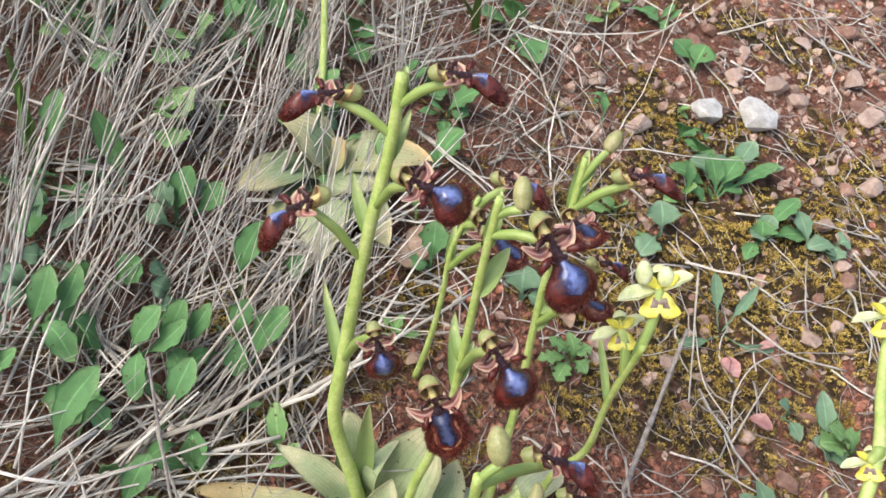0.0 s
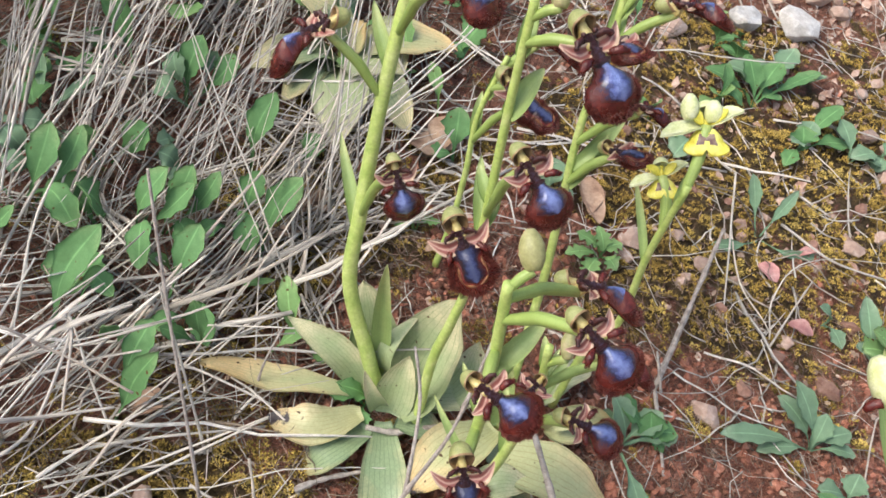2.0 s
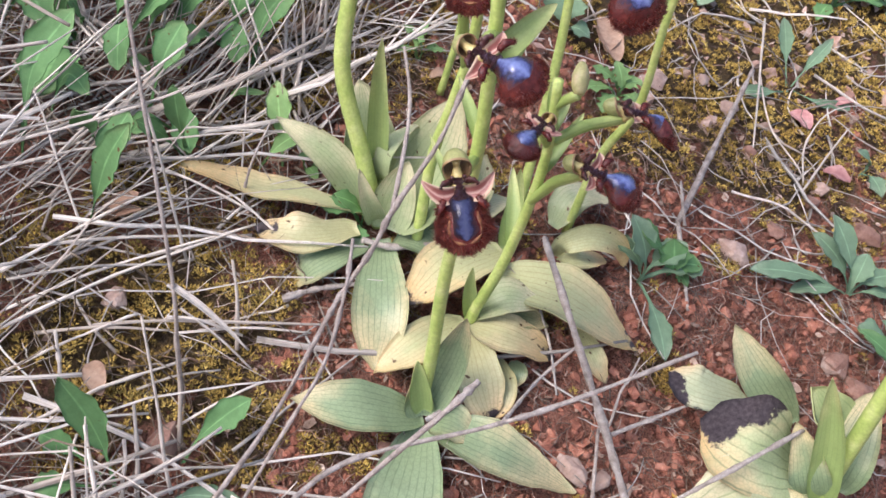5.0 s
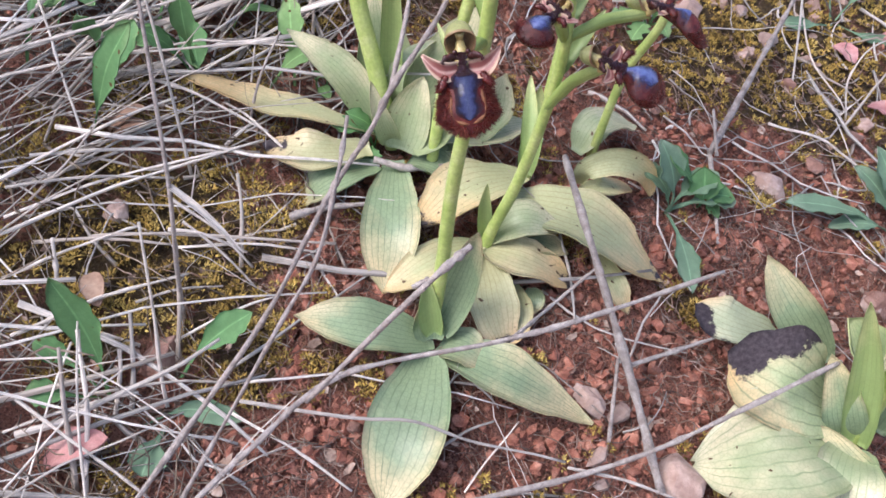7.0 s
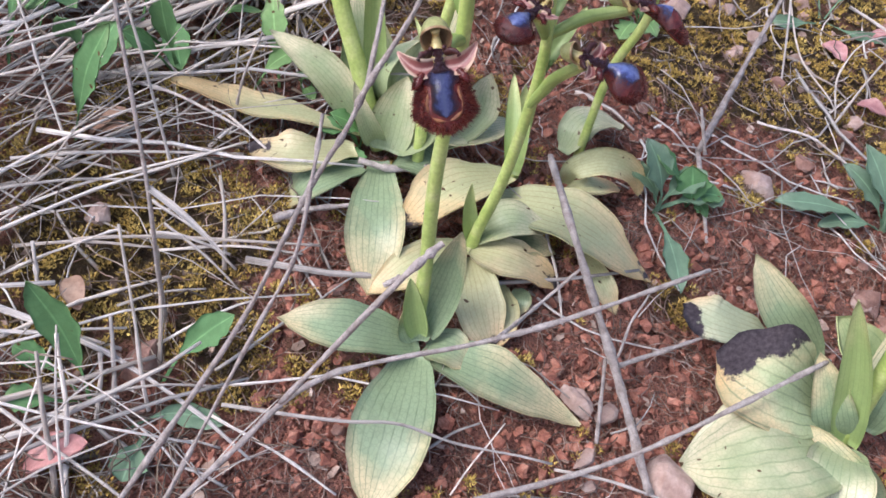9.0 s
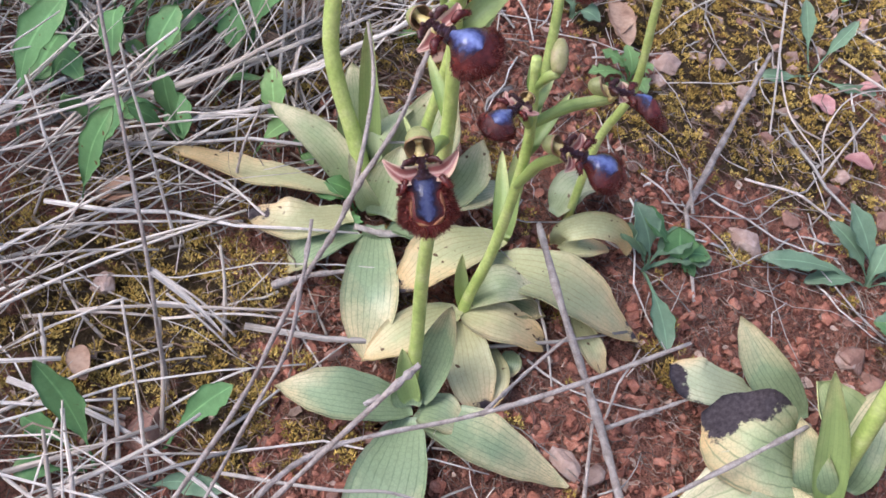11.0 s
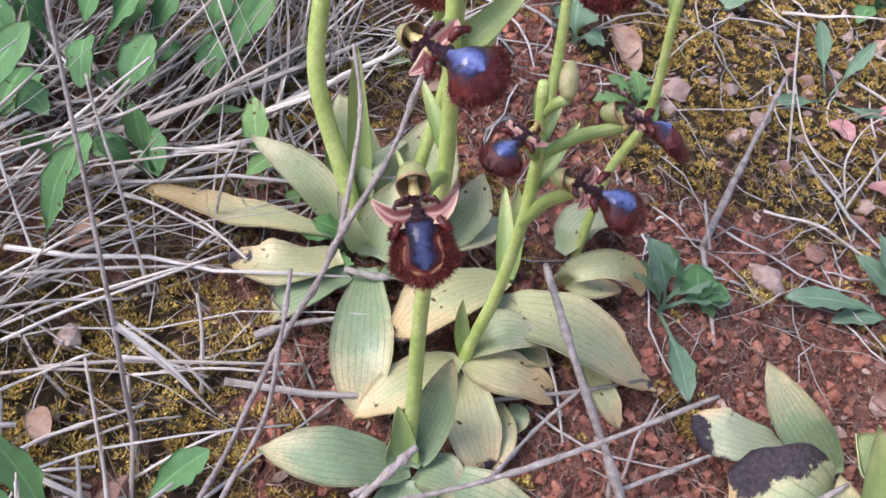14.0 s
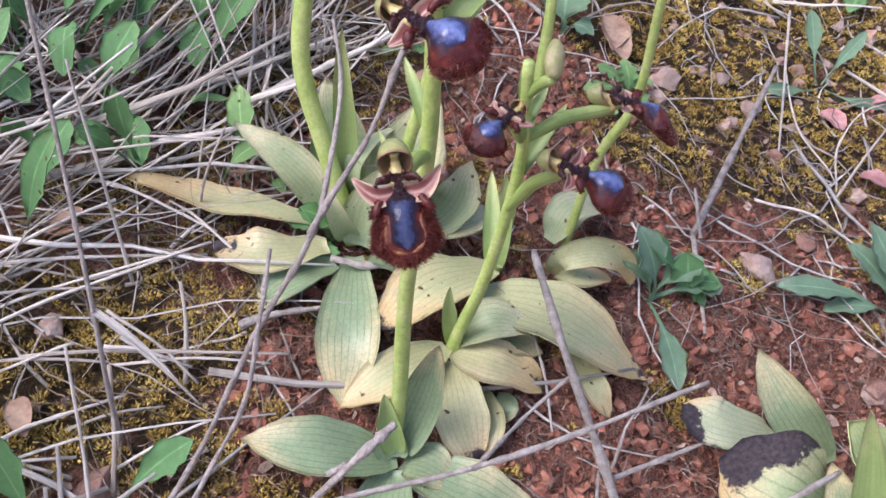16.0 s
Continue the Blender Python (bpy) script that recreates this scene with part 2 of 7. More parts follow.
GRASS = leaf_material("grass_blade", (0.12, 0.23, 0.045), (0.24, 0.33, 0.09), (0.09, 0.17, 0.03), 0.0, 0.45, 4)
NECK = speckled("maroon_neck", (0.026, 0.007, 0.008), (0.065, 0.016, 0.017), (0.11, 0.085, 0.15), 1500, 0.30, 0.0008, 1.0)
LIP = speckled("orchid_lip", (0.062, 0.008, 0.006), (0.115, 0.015, 0.011), (0.19, 0.036, 0.024), 600, 0.24, 0.0003, 0.5)
FRINGE = speckled("lip_hair", (0.070, 0.012, 0.008), (0.14, 0.026, 0.017), (0.25, 0.070, 0.045), 900, 0.45, 0.0001, 0.2, vary=0.9, island=True)
RIM = speckled("lip_rim", (0.11, 0.03, 0.012), (0.24, 0.09, 0.03), (0.36, 0.17, 0.06), 900, 0.5, 0.0003, 0.6)
HOOD_OUT = speckled("hood_outside", (0.26, 0.29, 0.095), (0.37, 0.375, 0.15), (0.45, 0.40, 0.21), 330, 0.45, 0.0002, 0.3)
HOOD_IN = speckled("hood_inside", (0.22, 0.12, 0.06), (0.36, 0.23, 0.11), (0.50, 0.38, 0.20), 330, 0.45, 0.0002, 0.3)
COLUMN = speckled("column", (0.40, 0.27, 0.09), (0.58, 0.47, 0.17), (0.70, 0.62, 0.30), 500, 0.4, 0.0002, 0.3)
PETAL = speckled("dark_petal", (0.030, 0.008, 0.008), (0.065, 0.015, 0.013), (0.13, 0.035, 0.028), 700, 0.4, 0.0002, 0.5)
SEPAL = striped("striped_sepal", (0.52, 0.38, 0.27), (0.26, 0.09, 0.075), (0.54, 0.35, 0.28))
YELLOW = speckled("yellow_petal", (0.60, 0.52, 0.05), (0.74, 0.67, 0.10), (0.82, 0.77, 0.22), 330, 0.45, 0.0002, 0.3)
YELLOW_PALE = speckled("pale_yellow_sepal", (0.58, 0.63, 0.27), (0.74, 0.76, 0.42), (0.84, 0.84, 0.58), 330, 0.45, 0.0002, 0.3)


def mirror_material(name="blue_mirror", dim=1.0):
    """The glazed blue shield of the lip: a metallic sheen with a sky highlight painted pale along its middle, darker
    and browner to its border, beaded with fine relief.
    """
    m, t, b = nodes(name, 0.30)
    uv = t.nodes.new("ShaderNodeSeparateXYZ")
    link(t, coords(t, "UV"), uv.inputs[0])
    edge = calc(t, "ABSOLUTE", calc(t, "SUBTRACT", calc(t, "MULTIPLY", uv.outputs[1], 2.0), 1.0))
    edge = calc(t, "ADD", edge, calc(t, "MULTIPLY", calc(t, "SUBTRACT", noise_tex(t, coords(t), 900, 4, 0.7), 0.5), 1.0))
    # the palest stop is the sky's reflection, put into the colour
    col = ramp(t, edge, [(0.02, (0.25, 0.31, 0.60)), (0.35, (0.12, 0.15, 0.38)), (0.62, (0.025, 0.024, 0.075)), (0.9, (0.12, 0.025, 0.022))])
    # dim below 1: dark surroundings mirrored in the shield, painted as near-black
    if dim < 1:
        edge = calc(t, "MULTIPLY", edge, 1.5)
        col = mix(t, grey(t, edge, 0.05, 0.3, 0.5, 1 - dim), col, (0.014, 0.013, 0.024))
    link(t, col, b.inputs["Base Color"])
    b.inputs["Metallic"].default_value, b.inputs["Coat Weight"].default_value, b.inputs["Coat Roughness"].default_value = 0.7, 0.3 if dim < 1 else 0.7, 0.12
    bump(t, b, noise_tex(t, coords(t), 1900, 4, 0.75), 1.0, 0.0011 if dim < 1 else 0.0005)
    return m


MIRROR = mirror_material()
# copy of the mirror with a dark reflection painted into its colour
DARK_REFLECTION_MIRROR = mirror_material("dark_reflection_mirror", 0.6)

# ---- shapes, in millimetres ----
MM = 0.001
UP = Vector((0, 0, 1))


def mesh(name, verts, faces, uvs=None, mats=(), slots=None, smooth=True):
    """A mesh from computed vertices in millimetres."""
    me = bpy.data.meshes.new(name)
    me.from_pydata([tuple(MM * c for c in v) for v in verts], [], faces)
    for m in mats:
        me.materials.append(m)
    if uvs is not None:
        layer = me.uv_layers.new(name="UVMap")
        flat = np.array([uvs[i] for f in faces for i in f], dtype=np.float32).ravel()
        layer.data.foreach_set("uv", flat)
    if slots is not None:
        me.polygons.foreach_set("material_index", np.array(slots, dtype=np.int32))
    me.polygons.foreach_set("use_smooth", np.full(len(me.polygons), smooth, dtype=bool))
    me.update()
    return me


def hang(ob, parent):
    ob.parent = parent
    return ob


def thing(name, base, label, category, group=""):
    ob = new(name)
    ob.location = [MM * c for c in base]
    ob.empty_display_size = 0.01
    return tagged(ob, label, category, group)


def part(name, me, parent, label=""):
    ob = hang(new(name, me), parent)
    ob.matrix_parent_inverse = Matrix.Translation(-parent.location) if parent.data is None else Matrix()
    return tagged(ob, label)


def smooth_line(pts, n):
    """A Catmull-Rom line through a few points, n steps a span."""
    p = [Vector(q) for q in pts]
    p = [2 * p[0] - p[1]] + p + [2 * p[-1] - p[-2]]
    out = []
    for i in range(1, len(p) - 2):
        a, b, c, d = p[i - 1:i + 3]
        for k in range(n):
            s = k / n
            out.append(0.5 * (2 * b + (c - a) * s + (2 * a - 5 * b + 4 * c - d) * s * s + (3 * b - a - 3 * c + d) * s ** 3))
    return out + [p[-2]]


def tube(line, radii, sides=7, rough=0.0, seed=0, flat=1.0):
    """Vertices, faces and UVs of a closed, tapering, slightly uneven tube along a line."""
    rnd = random.Random(seed)
    n = len(line)
    verts, faces, uvs = [], [], []
    side = None
    for i, p in enumerate(line):
        tan = (line[min(i + 1, n - 1)] - line[max(i - 1, 0)]).normalized()
        if side is None:
            side = tan.orthogonal().normalized()
        side = (side - tan * side.dot(tan)).normalized()
        other = tan.cross(side)
        r = radii(i / (n - 1)) * (1 + rough * rnd.uniform(-1, 1))
        for k in range(sides):
            a = 2 * math.pi * k / sides
            verts.append(p + (side * math.cos(a) + other * math.sin(a) * flat) * r * (1 + rough * 0.6 * rnd.uniform(-1, 1)))
            uvs.append((i / (n - 1), k / sides))
    for i in range(n - 1):
        for k in range(sides):
            a, b = i * sides + k, i * sides + (k + 1) % sides
            faces.append((a, b, b + sides, a + sides))
    faces.append(tuple(range(sides))[::-1])
    faces.append(tuple(range((n - 1) * sides, n * sides)))
    return verts, faces, uvs


def profile(kind, s):
    if kind == "strap":
        return max(0.0, math.sin(math.pi * min(1, s ** 0.85 * 0.86 + 0.14))) ** 0.62 * (1 - 0.15 * s)
    if kind == "spoon":
        stalk, q = 0.11 + 0.12 * s * s, max(0.0, (s - 0.26) / 0.74)
        full = math.sin(math.pi * min(1, q ** 1.25))
        return max(stalk if s < 0.9 else 0.02, full ** (1.15 if q < 0.57 else 0.72))
    if kind == "lance":
        return max(0.03, (0.30 + 0.70 * math.sin(math.pi / 2 * s / 0.45) ** 0.9) if s < 0.45 else math.cos(math.pi / 2 * (s - 0.45) / 0.55) ** 0.82)
    if kind == "broad":
        return max(0.03, (0.32 + 0.68 * math.sin(math.pi / 2 * s / 0.55) ** 0.9) if s < 0.55 else math.cos(math.pi / 2 * (s - 0.55) / 0.45) ** 0.74)
    if kind == "oval":
        return max(0.0, math.sin(math.pi * s)) ** 0.6
    if kind == "blade":
        return (1 - s) ** 0.55 * (0.75 + 0.25 * math.sin(math.pi * s))
    return max(0.02, math.sin(math.pi * min(1, s * 0.93 + 0.07))) ** 0.5


def blade(base, tip, width, arch=6.0, kind="strap", fold=0.18, thick=0.45, seed=0, ripple=0.03, teeth=0.0, face=None, curl=0.0, n=18, m=8, via=None, roll=0.0):
    """A leaf with thickness from base to tip: arched along its length or led through the points via, folded along its middle, rippled and lobed at its margins."""
    rnd = random.Random(seed)
    a, b = Vector(base), Vector(tip)
    length = (b - a).length
    ref = Vector(face) if face else UP
    axis = (b - a).normalized()
    side = axis.cross(ref)
    side = side.normalized() if side.length > 1e-3 else axis.orthogonal().normalized()
    up = side.cross(axis).normalized()
    ph = [rnd.uniform(0, 6.28) for _ in range(6)]
    line = []
    if via:
        fine = smooth_line([a, *via, b], 24)
        line = [fine[round(i / n * (len(fine) - 1))] for i in range(n + 1)]
        line = [p + side * (0.012 * length * math.sin(4 * i / n + ph[0])) for i, p in enumerate(line)]
    else:
        for i in range(n + 1):
            s = i / n
            c = a + (b - a) * s + up * (arch * 4 * s * (1 - s) * (0.8 + 0.4 * (1 - s))) + side * (0.03 * length * math.sin(3 * s + ph[0]) * s)
            line.append(c - UP * curl * s ** 3)
    jag = [(rnd.uniform(0.3, 1), rnd.uniform(0.3, 1)) for _ in range(n + 1)]
    top, low, uvs = [], [], []
    for i, c in enumerate(line):
        s = i / n
        if via:
            tan = (line[min(i + 1, n)] - line[max(i - 1, 0)]).normalized()
            side = tan.cross(ref)
            side = (Matrix.Rotation(radians(roll), 3, tan) @ side.normalized()) if side.length > 1e-3 else tan.orthogonal().normalized()
            up = side.cross(tan).normalized()
        w = max(width / 2 * profile(kind, s), 0.12)
        for j in range(m + 1):
            v = j / m
            x = 2 * v - 1
            ww = w
            if teeth:
                lobe = math.sin(6.283 * 5.5 * s + ph[4 if x < 0 else 5]) * jag[i // 4][0 if x < 0 else 1]
                ww = w * (1 + teeth * abs(x) ** 3 * lobe * (1 if s < 0.9 else 0.2))
            z = fold * w * (abs(x) ** 1.5) + ripple * width * (math.sin(11 * s + ph[1] + (2 if x > 0 else 0)) + 0.5 * math.sin(23 * s + ph[2] * (1 if x > 0 else 2))) * abs(x) ** 2.5
            top.append(c + side * x * ww + up * z)
            low.append(top[-1] - up * thick)
            uvs.append((s, v))
    cols = m + 1
    cnt = len(top)
    verts, uvs = top + low, uvs + uvs
    faces = []
    for i in range(n):
        for j in range(m):
            q = (i * cols + j, i * cols + j + 1, (i + 1) * cols + j + 1, (i + 1) * cols + j)
            faces += [q, tuple(k + cnt for k in reversed(q))]
    rim = [i * cols for i in range(n + 1)] + [n * cols + j for j in range(1, cols)] + [i * cols + m for i in range(n - 1, -1, -1)] + [j for j in range(m - 1, 0, -1)]
    for k, i in enumerate(rim):
        j = rim[(k + 1) % len(rim)]
        faces.append((i, j, j + cnt, i + cnt)[::-1])
    return verts, faces, uvs


SEEDS = iter(range(10, 100000))


def add_leaf(plant, base, tip, width, arch=6.0, mat=None, name="leaf", label="", **kw):
    v, f, u = blade(base, tip, width, arch, seed=next(SEEDS), **kw)
    return part(name, mesh(name, v, f, u, (mat,)), plant, label)


def add_tube(plant, name, pts, r0, r1, mat, steps=6, sides=8, rough=0.0, label="", swell=0.0):
    line = smooth_line(pts, steps)
    v, f, u = tube(line, lambda s: (r0 + (r1 - r0) * s) * (1 + swell * math.sin(math.pi * s)), sides, rough, next(SEEDS))
    return part(name, mesh(name, v, f, u, (mat,)), plant, label)


# ---- the ground: a bank that rises away and to its left ----
def bank(x, y):
    """Height in millimetres of the smooth bank at a place in millimetres."""
    X, Y = MM * x, MM * y
    far = 1 / (1 + max(0.0, math.hypot(X, Y) - 0.7) ** 2 * 0.5)
    return 1000 * (-0.00648 + far * (-0.21072 * X + 0.22603 * Y + 0.00517 * X * X + 0.00900 * X * Y + 0.00100 * Y * Y))


def ground_z(x, y):
    """The same with its lumps and hollows."""
    p = Vector((x / 34, y / 34, 3.1))
    q = Vector((x / 8.5, y / 8.5, 7.7))
    return bank(x, y) + 2.6 * noise.noise(p) + 1.3 * noise.noise(q)


def mossy(x, y):
    """Where moss grows: above 0. Cushions lie left of the rosettes and right of the yellow orchid."""
    m = -0.14
    for cx, cy, rx, ry in ((-82, 8, 50, 44), (125, 165, 60, 48), (165, 255, 70, 45), (195, 425, 50, 22), (-60, 150, 50, 50), (60, 230, 50, 40), (120, 330, 50, 25), (235, 320, 45, 40), (215, 215, 30, 26)):
        m += 0.55 * math.exp(-((x - cx) / rx) ** 2 - ((y - cy) / ry) ** 2)
    return m + 0.42 * noise.noise(Vector((x / 30, y / 30, 21))) + 0.3 * noise.noise(Vector((x / 11, y / 11, 5)))


def build_ground():
    def axis(lo, hi, step, far):
        core = list(np.arange(lo, hi + 0.1, step))
        grow, d = [], step
        while d < far:
            d *= 1.35
            grow.append(d)
        return [lo - sum(grow[:k + 1]) for k in range(len(grow))][::-1] + core + [hi + sum(grow[:k + 1]) for k in range(len(grow))]
    xs, ys = axis(-300, 360, 1.4, 200000), axis(-130, 620, 1.4, 200000)
    verts = []
    for y in ys:
        for x in xs:
            near = -300 <= x <= 360 and -130 <= y <= 620
            z = ground_z(x, y) if near else bank(x, y)
            if near:
                z += -2.0 + 4.2 * abs(noise.noise(Vector((x / 6.1, y / 6.1, 1.3)))) + 1.6 * abs(noise.noise(Vector((x / 3.0, y / 3.0, 8.3)))) + 0.9 * noise.noise(Vector((x / 2.1, y / 2.1, 4.3)))
            verts.append((x, y, z))
    w = len(xs)
    faces = [(j * w + i, j * w + i + 1, (j + 1) * w + i + 1, (j + 1) * w + i) for j in range(len(ys) - 1) for i in range(w - 1)]
    me = mesh("ground", verts, faces, None, (SOIL,))
    me.attributes.new("moss", "FLOAT", "POINT").data.foreach_set("value", np.array([mossy(x, y) for x, y, z in verts], dtype=np.float32))
    tagged(new("ground", me), "bank of bare red soil with patches of olive moss", "ground", kind="structure")


# ---- stones ----
def stone_mesh(name, size, mat, seed, rough=0.28):
    """A broken, many-sided stone: the hull of points strewn round an egg, its edges worn off."""
    rnd = random.Random(seed)
    bm = bmesh.new()
    for _ in range(20):
        d = Vector((rnd.gauss(0, 1), rnd.gauss(0, 1), rnd.gauss(0, 1))).normalized() * rnd.uniform(0.78, 1.08)
        bm.verts.new((d.x * size[0] * MM / 2, d.y * size[1] * MM / 2, d.z * size[2] * MM / 2))
    bmesh.ops.convex_hull(bm, input=bm.verts)
    bmesh.ops.delete(bm, geom=[v for v in bm.verts if not v.link_faces], context="VERTS")
    bmesh.ops.bevel(bm, geom=bm.edges[:], offset=0.05 * min(size) * MM, segments=2, affect="EDGES", profile=0.6, clamp_overlap=True)
    for v in bm.verts:
        v.co += v.normal * 0.03 * min(size) * MM * noise.noise(v.co * 400 + Vector((seed % 50, 0, 0)))
    me = bpy.data.meshes.new(name)
    bm.to_mesh(me)
    bm.free()
    me.materials.append(mat)
    me.polygons.foreach_set("use_smooth", np.full(len(me.polygons), True))
    return me


def stone(x, y, sx, sy, sz, mat, label, turn=0, lift=0.25):
    ob = new("stone", stone_mesh("stone", (sx, sy, sz), mat, next(SEEDS)))
    ob.location = (MM * x, MM * y, MM * (ground_z(x, y) + sz * lift))
    ob.rotation_euler = (0, 0, radians(turn))
    return tagged(ob, label, "stone", "stones on the bank")


# ---- flowers of the mirror orchid ----
def curve_at(table, s):
    return float(np.interp(s, [a for a, _ in table], [b for _, b in table]))


LIP_HALF = ((0, 1.3), (0.06, 1.7), (0.12, 3.4), (0.2, 4.2), (0.3, 4.7), (0.42, 5.4), (0.55, 5.8), (0.66, 6.3), (0.73, 6.2), (0.82, 4.9), (0.91, 3.4), (0.97, 2.0), (1, 0.3))
ROUND_HALF = ((0, 1.5), (0.1, 1.6), (0.26, 1.9), (0.36, 3.6), (0.45, 5.6), (0.58, 6.8), (0.70, 6.9), (0.82, 6.0), (0.91, 4.3), (0.965, 2.6), (1, 0.4))
SLIM_HALF = ((0, 1.5), (0.12, 1.7), (0.3, 1.8), (0.42, 2.2), (0.55, 3.4), (0.7, 4.0), (0.85, 3.6), (0.95, 2.2), (1, 0.3))
SHIELD_HALF = ((0, 0.9), (0.06, 1.5), (0.12, 3.1), (0.2, 3.9), (0.27, 3.7), (0.33, 2.6), (0.4, 2.3), (0.5, 2.6), (0.6, 2.9), (0.67, 2.7), (0.73, 2.0), (0.77, 1.1), (0.79, 0.1))
ROUND_SHIELD = ((0, 1.0), (0.12, 1.3), (0.27, 1.7), (0.36, 3.0), (0.46, 4.5), (0.58, 4.9), (0.67, 4.4), (0.73, 3.2), (0.77, 1.6), (0.79, 0.1))
SHAPE = [0]
NECK_AT, LIP_LONG, LIP_WIDE = [2.5], [13.9], [1.0]


def lip_half(s):
    return curve_at((LIP_HALF, ROUND_HALF, SLIM_HALF)[SHAPE[0]], s) * LIP_WIDE[0]


def shield_half(s):
    return curve_at((SHIELD_HALF, ROUND_SHIELD, ROUND_SHIELD)[SHAPE[0]], s) * LIP_WIDE[0] * (0.55 if SHAPE[0] == 2 else 1)


def lip_point(s, x, lift=0.0, puff=1.0):
    """A point on the domed lip: s from its neck to its tip, x from margin to margin. Its end rolls back."""
    w = lip_half(s)
    swell = math.sin(math.pi * min(1, s ** (0.9 if SHAPE[0] == 0 else 1.35)))
    y = (0.3 + 3.4 * swell * puff) * (1 - abs(x) ** 2.3) - 1.0 * swell * abs(x) ** 2 + (0.6 * s if SHAPE[0] == 0 else 0.2 - 2.6 * s ** 2.5)
    if SHAPE[0] == 2:
        y -= 2.4 * s * s
    return Vector((w * x, y * LIP_WIDE[0] + lift, -NECK_AT[0] - LIP_LONG[0] * s))


def lip_mesh(puff):
    n, m = 20, 16
    verts, uvs, faces = [], [], []
    for back in (0, 1):
        for i in range(n + 1):
            for j in range(m + 1):
                x = 2 * j / m - 1
                p = lip_point(i / n, x, puff=puff)
                if back:
                    p = Vector((p.x * 0.94, min(p.y - 0.7, 0.2 + 0.3 * p.y), p.z))
                verts.append(p)
                uvs.append((i / n, j / m))
    c, off = m + 1, (n + 1) * (m + 1)
    for i in range(n):
        for j in range(m):
            q = (i * c + j, (i + 1) * c + j, (i + 1) * c + j + 1, i * c + j + 1)
            faces += [q, tuple(k + off for k in reversed(q))]
    rim = [i * c for i in range(n + 1)] + [n * c + j for j in range(1, c)] + [i * c + m for i in range(n - 1, -1, -1)] + [j for j in range(m - 1, 0, -1)]
    for k, i in enumerate(rim):
        j = rim[(k + 1) % len(rim)]
        faces.append((i, i + off, j + off, j))
    drop = 2.5 - NECK_AT[0]
    for x in (-1, 1):
        arm = [(2.0 * x, 0.8 * puff + 0.4, drop - 4.2), (4.4 * x * LIP_WIDE[0], 1.2 * puff + 0.7, drop - 4.6), (6.3 * x * LIP_WIDE[0], 1.5, drop - 5.6)]
        if SHAPE[0] == 0:
            arm = [(3.5 * x, 0.9, -4.0), (4.3 * x, 1.0, -5.4), (5.3 * x, 1.1, -7.0)]
        lobe, lf, lu = tube(smooth_line(arm, 4), lambda s: 0.35 + 0.55 * math.sin(math.pi * min(1, 0.1 + 0.85 * s)), 7, 0.12, 6)
        k = len(verts)
        verts, uvs, faces = verts + lobe, uvs + lu, faces + [tuple(i + k for i in q) for q in lf]
    return mesh("lip", verts, faces, uvs, (LIP,))


def shield_mesh(puff):
    n, m = 20, 12
    verts, uvs, faces = [], [], []
    for i in range(n + 1):
        s = 0.02 + (0.50 if SHAPE[0] == 2 else 0.77) * i / n
        hw = shield_half(s) / max(0.3, lip_half(s))
        for j in range(m + 1):
            x = 2 * j / m - 1
            wob = 1 + 0.20 * noise.noise(Vector((s * 11, x * 2.5, puff * 7)))
            verts.append(lip_point(s, x * min(hw * wob, 0.95), 0.08 + 0.14 * (1 - x * x), puff))
            uvs.append((i / n, j / m))
    c = m + 1
    faces = [(i * c + j, (i + 1) * c + j, (i + 1) * c + j + 1, i * c + j + 1) for i in range(n) for j in range(m)]
    return mesh("mirror", verts, faces, uvs, (DARK_REFLECTION_MIRROR if SHAPE[0] == 0 else MIRROR,))


def rim_mesh(puff):
    line = []
    for k in range(25):
        a = k / 24 * 2 - 1
        s = 0.36 + 0.475 * (1 - abs(a) ** 2.2)
        hw = (curve_at(SHIELD_HALF, min(s, 0.66)) + 0.55) * (1 if abs(a) > 0.55 else abs(a) / 0.55)
        line.append(lip_point(s, math.copysign(min(0.95, hw / lip_half(s)), a), -0.2, puff))
    v, f, u = tube(line, lambda s: 0.34 + 0.12 * math.sin(23 * s), 6, 0.25, 3)
    return mesh("rim", v, f, u, (RIM,))


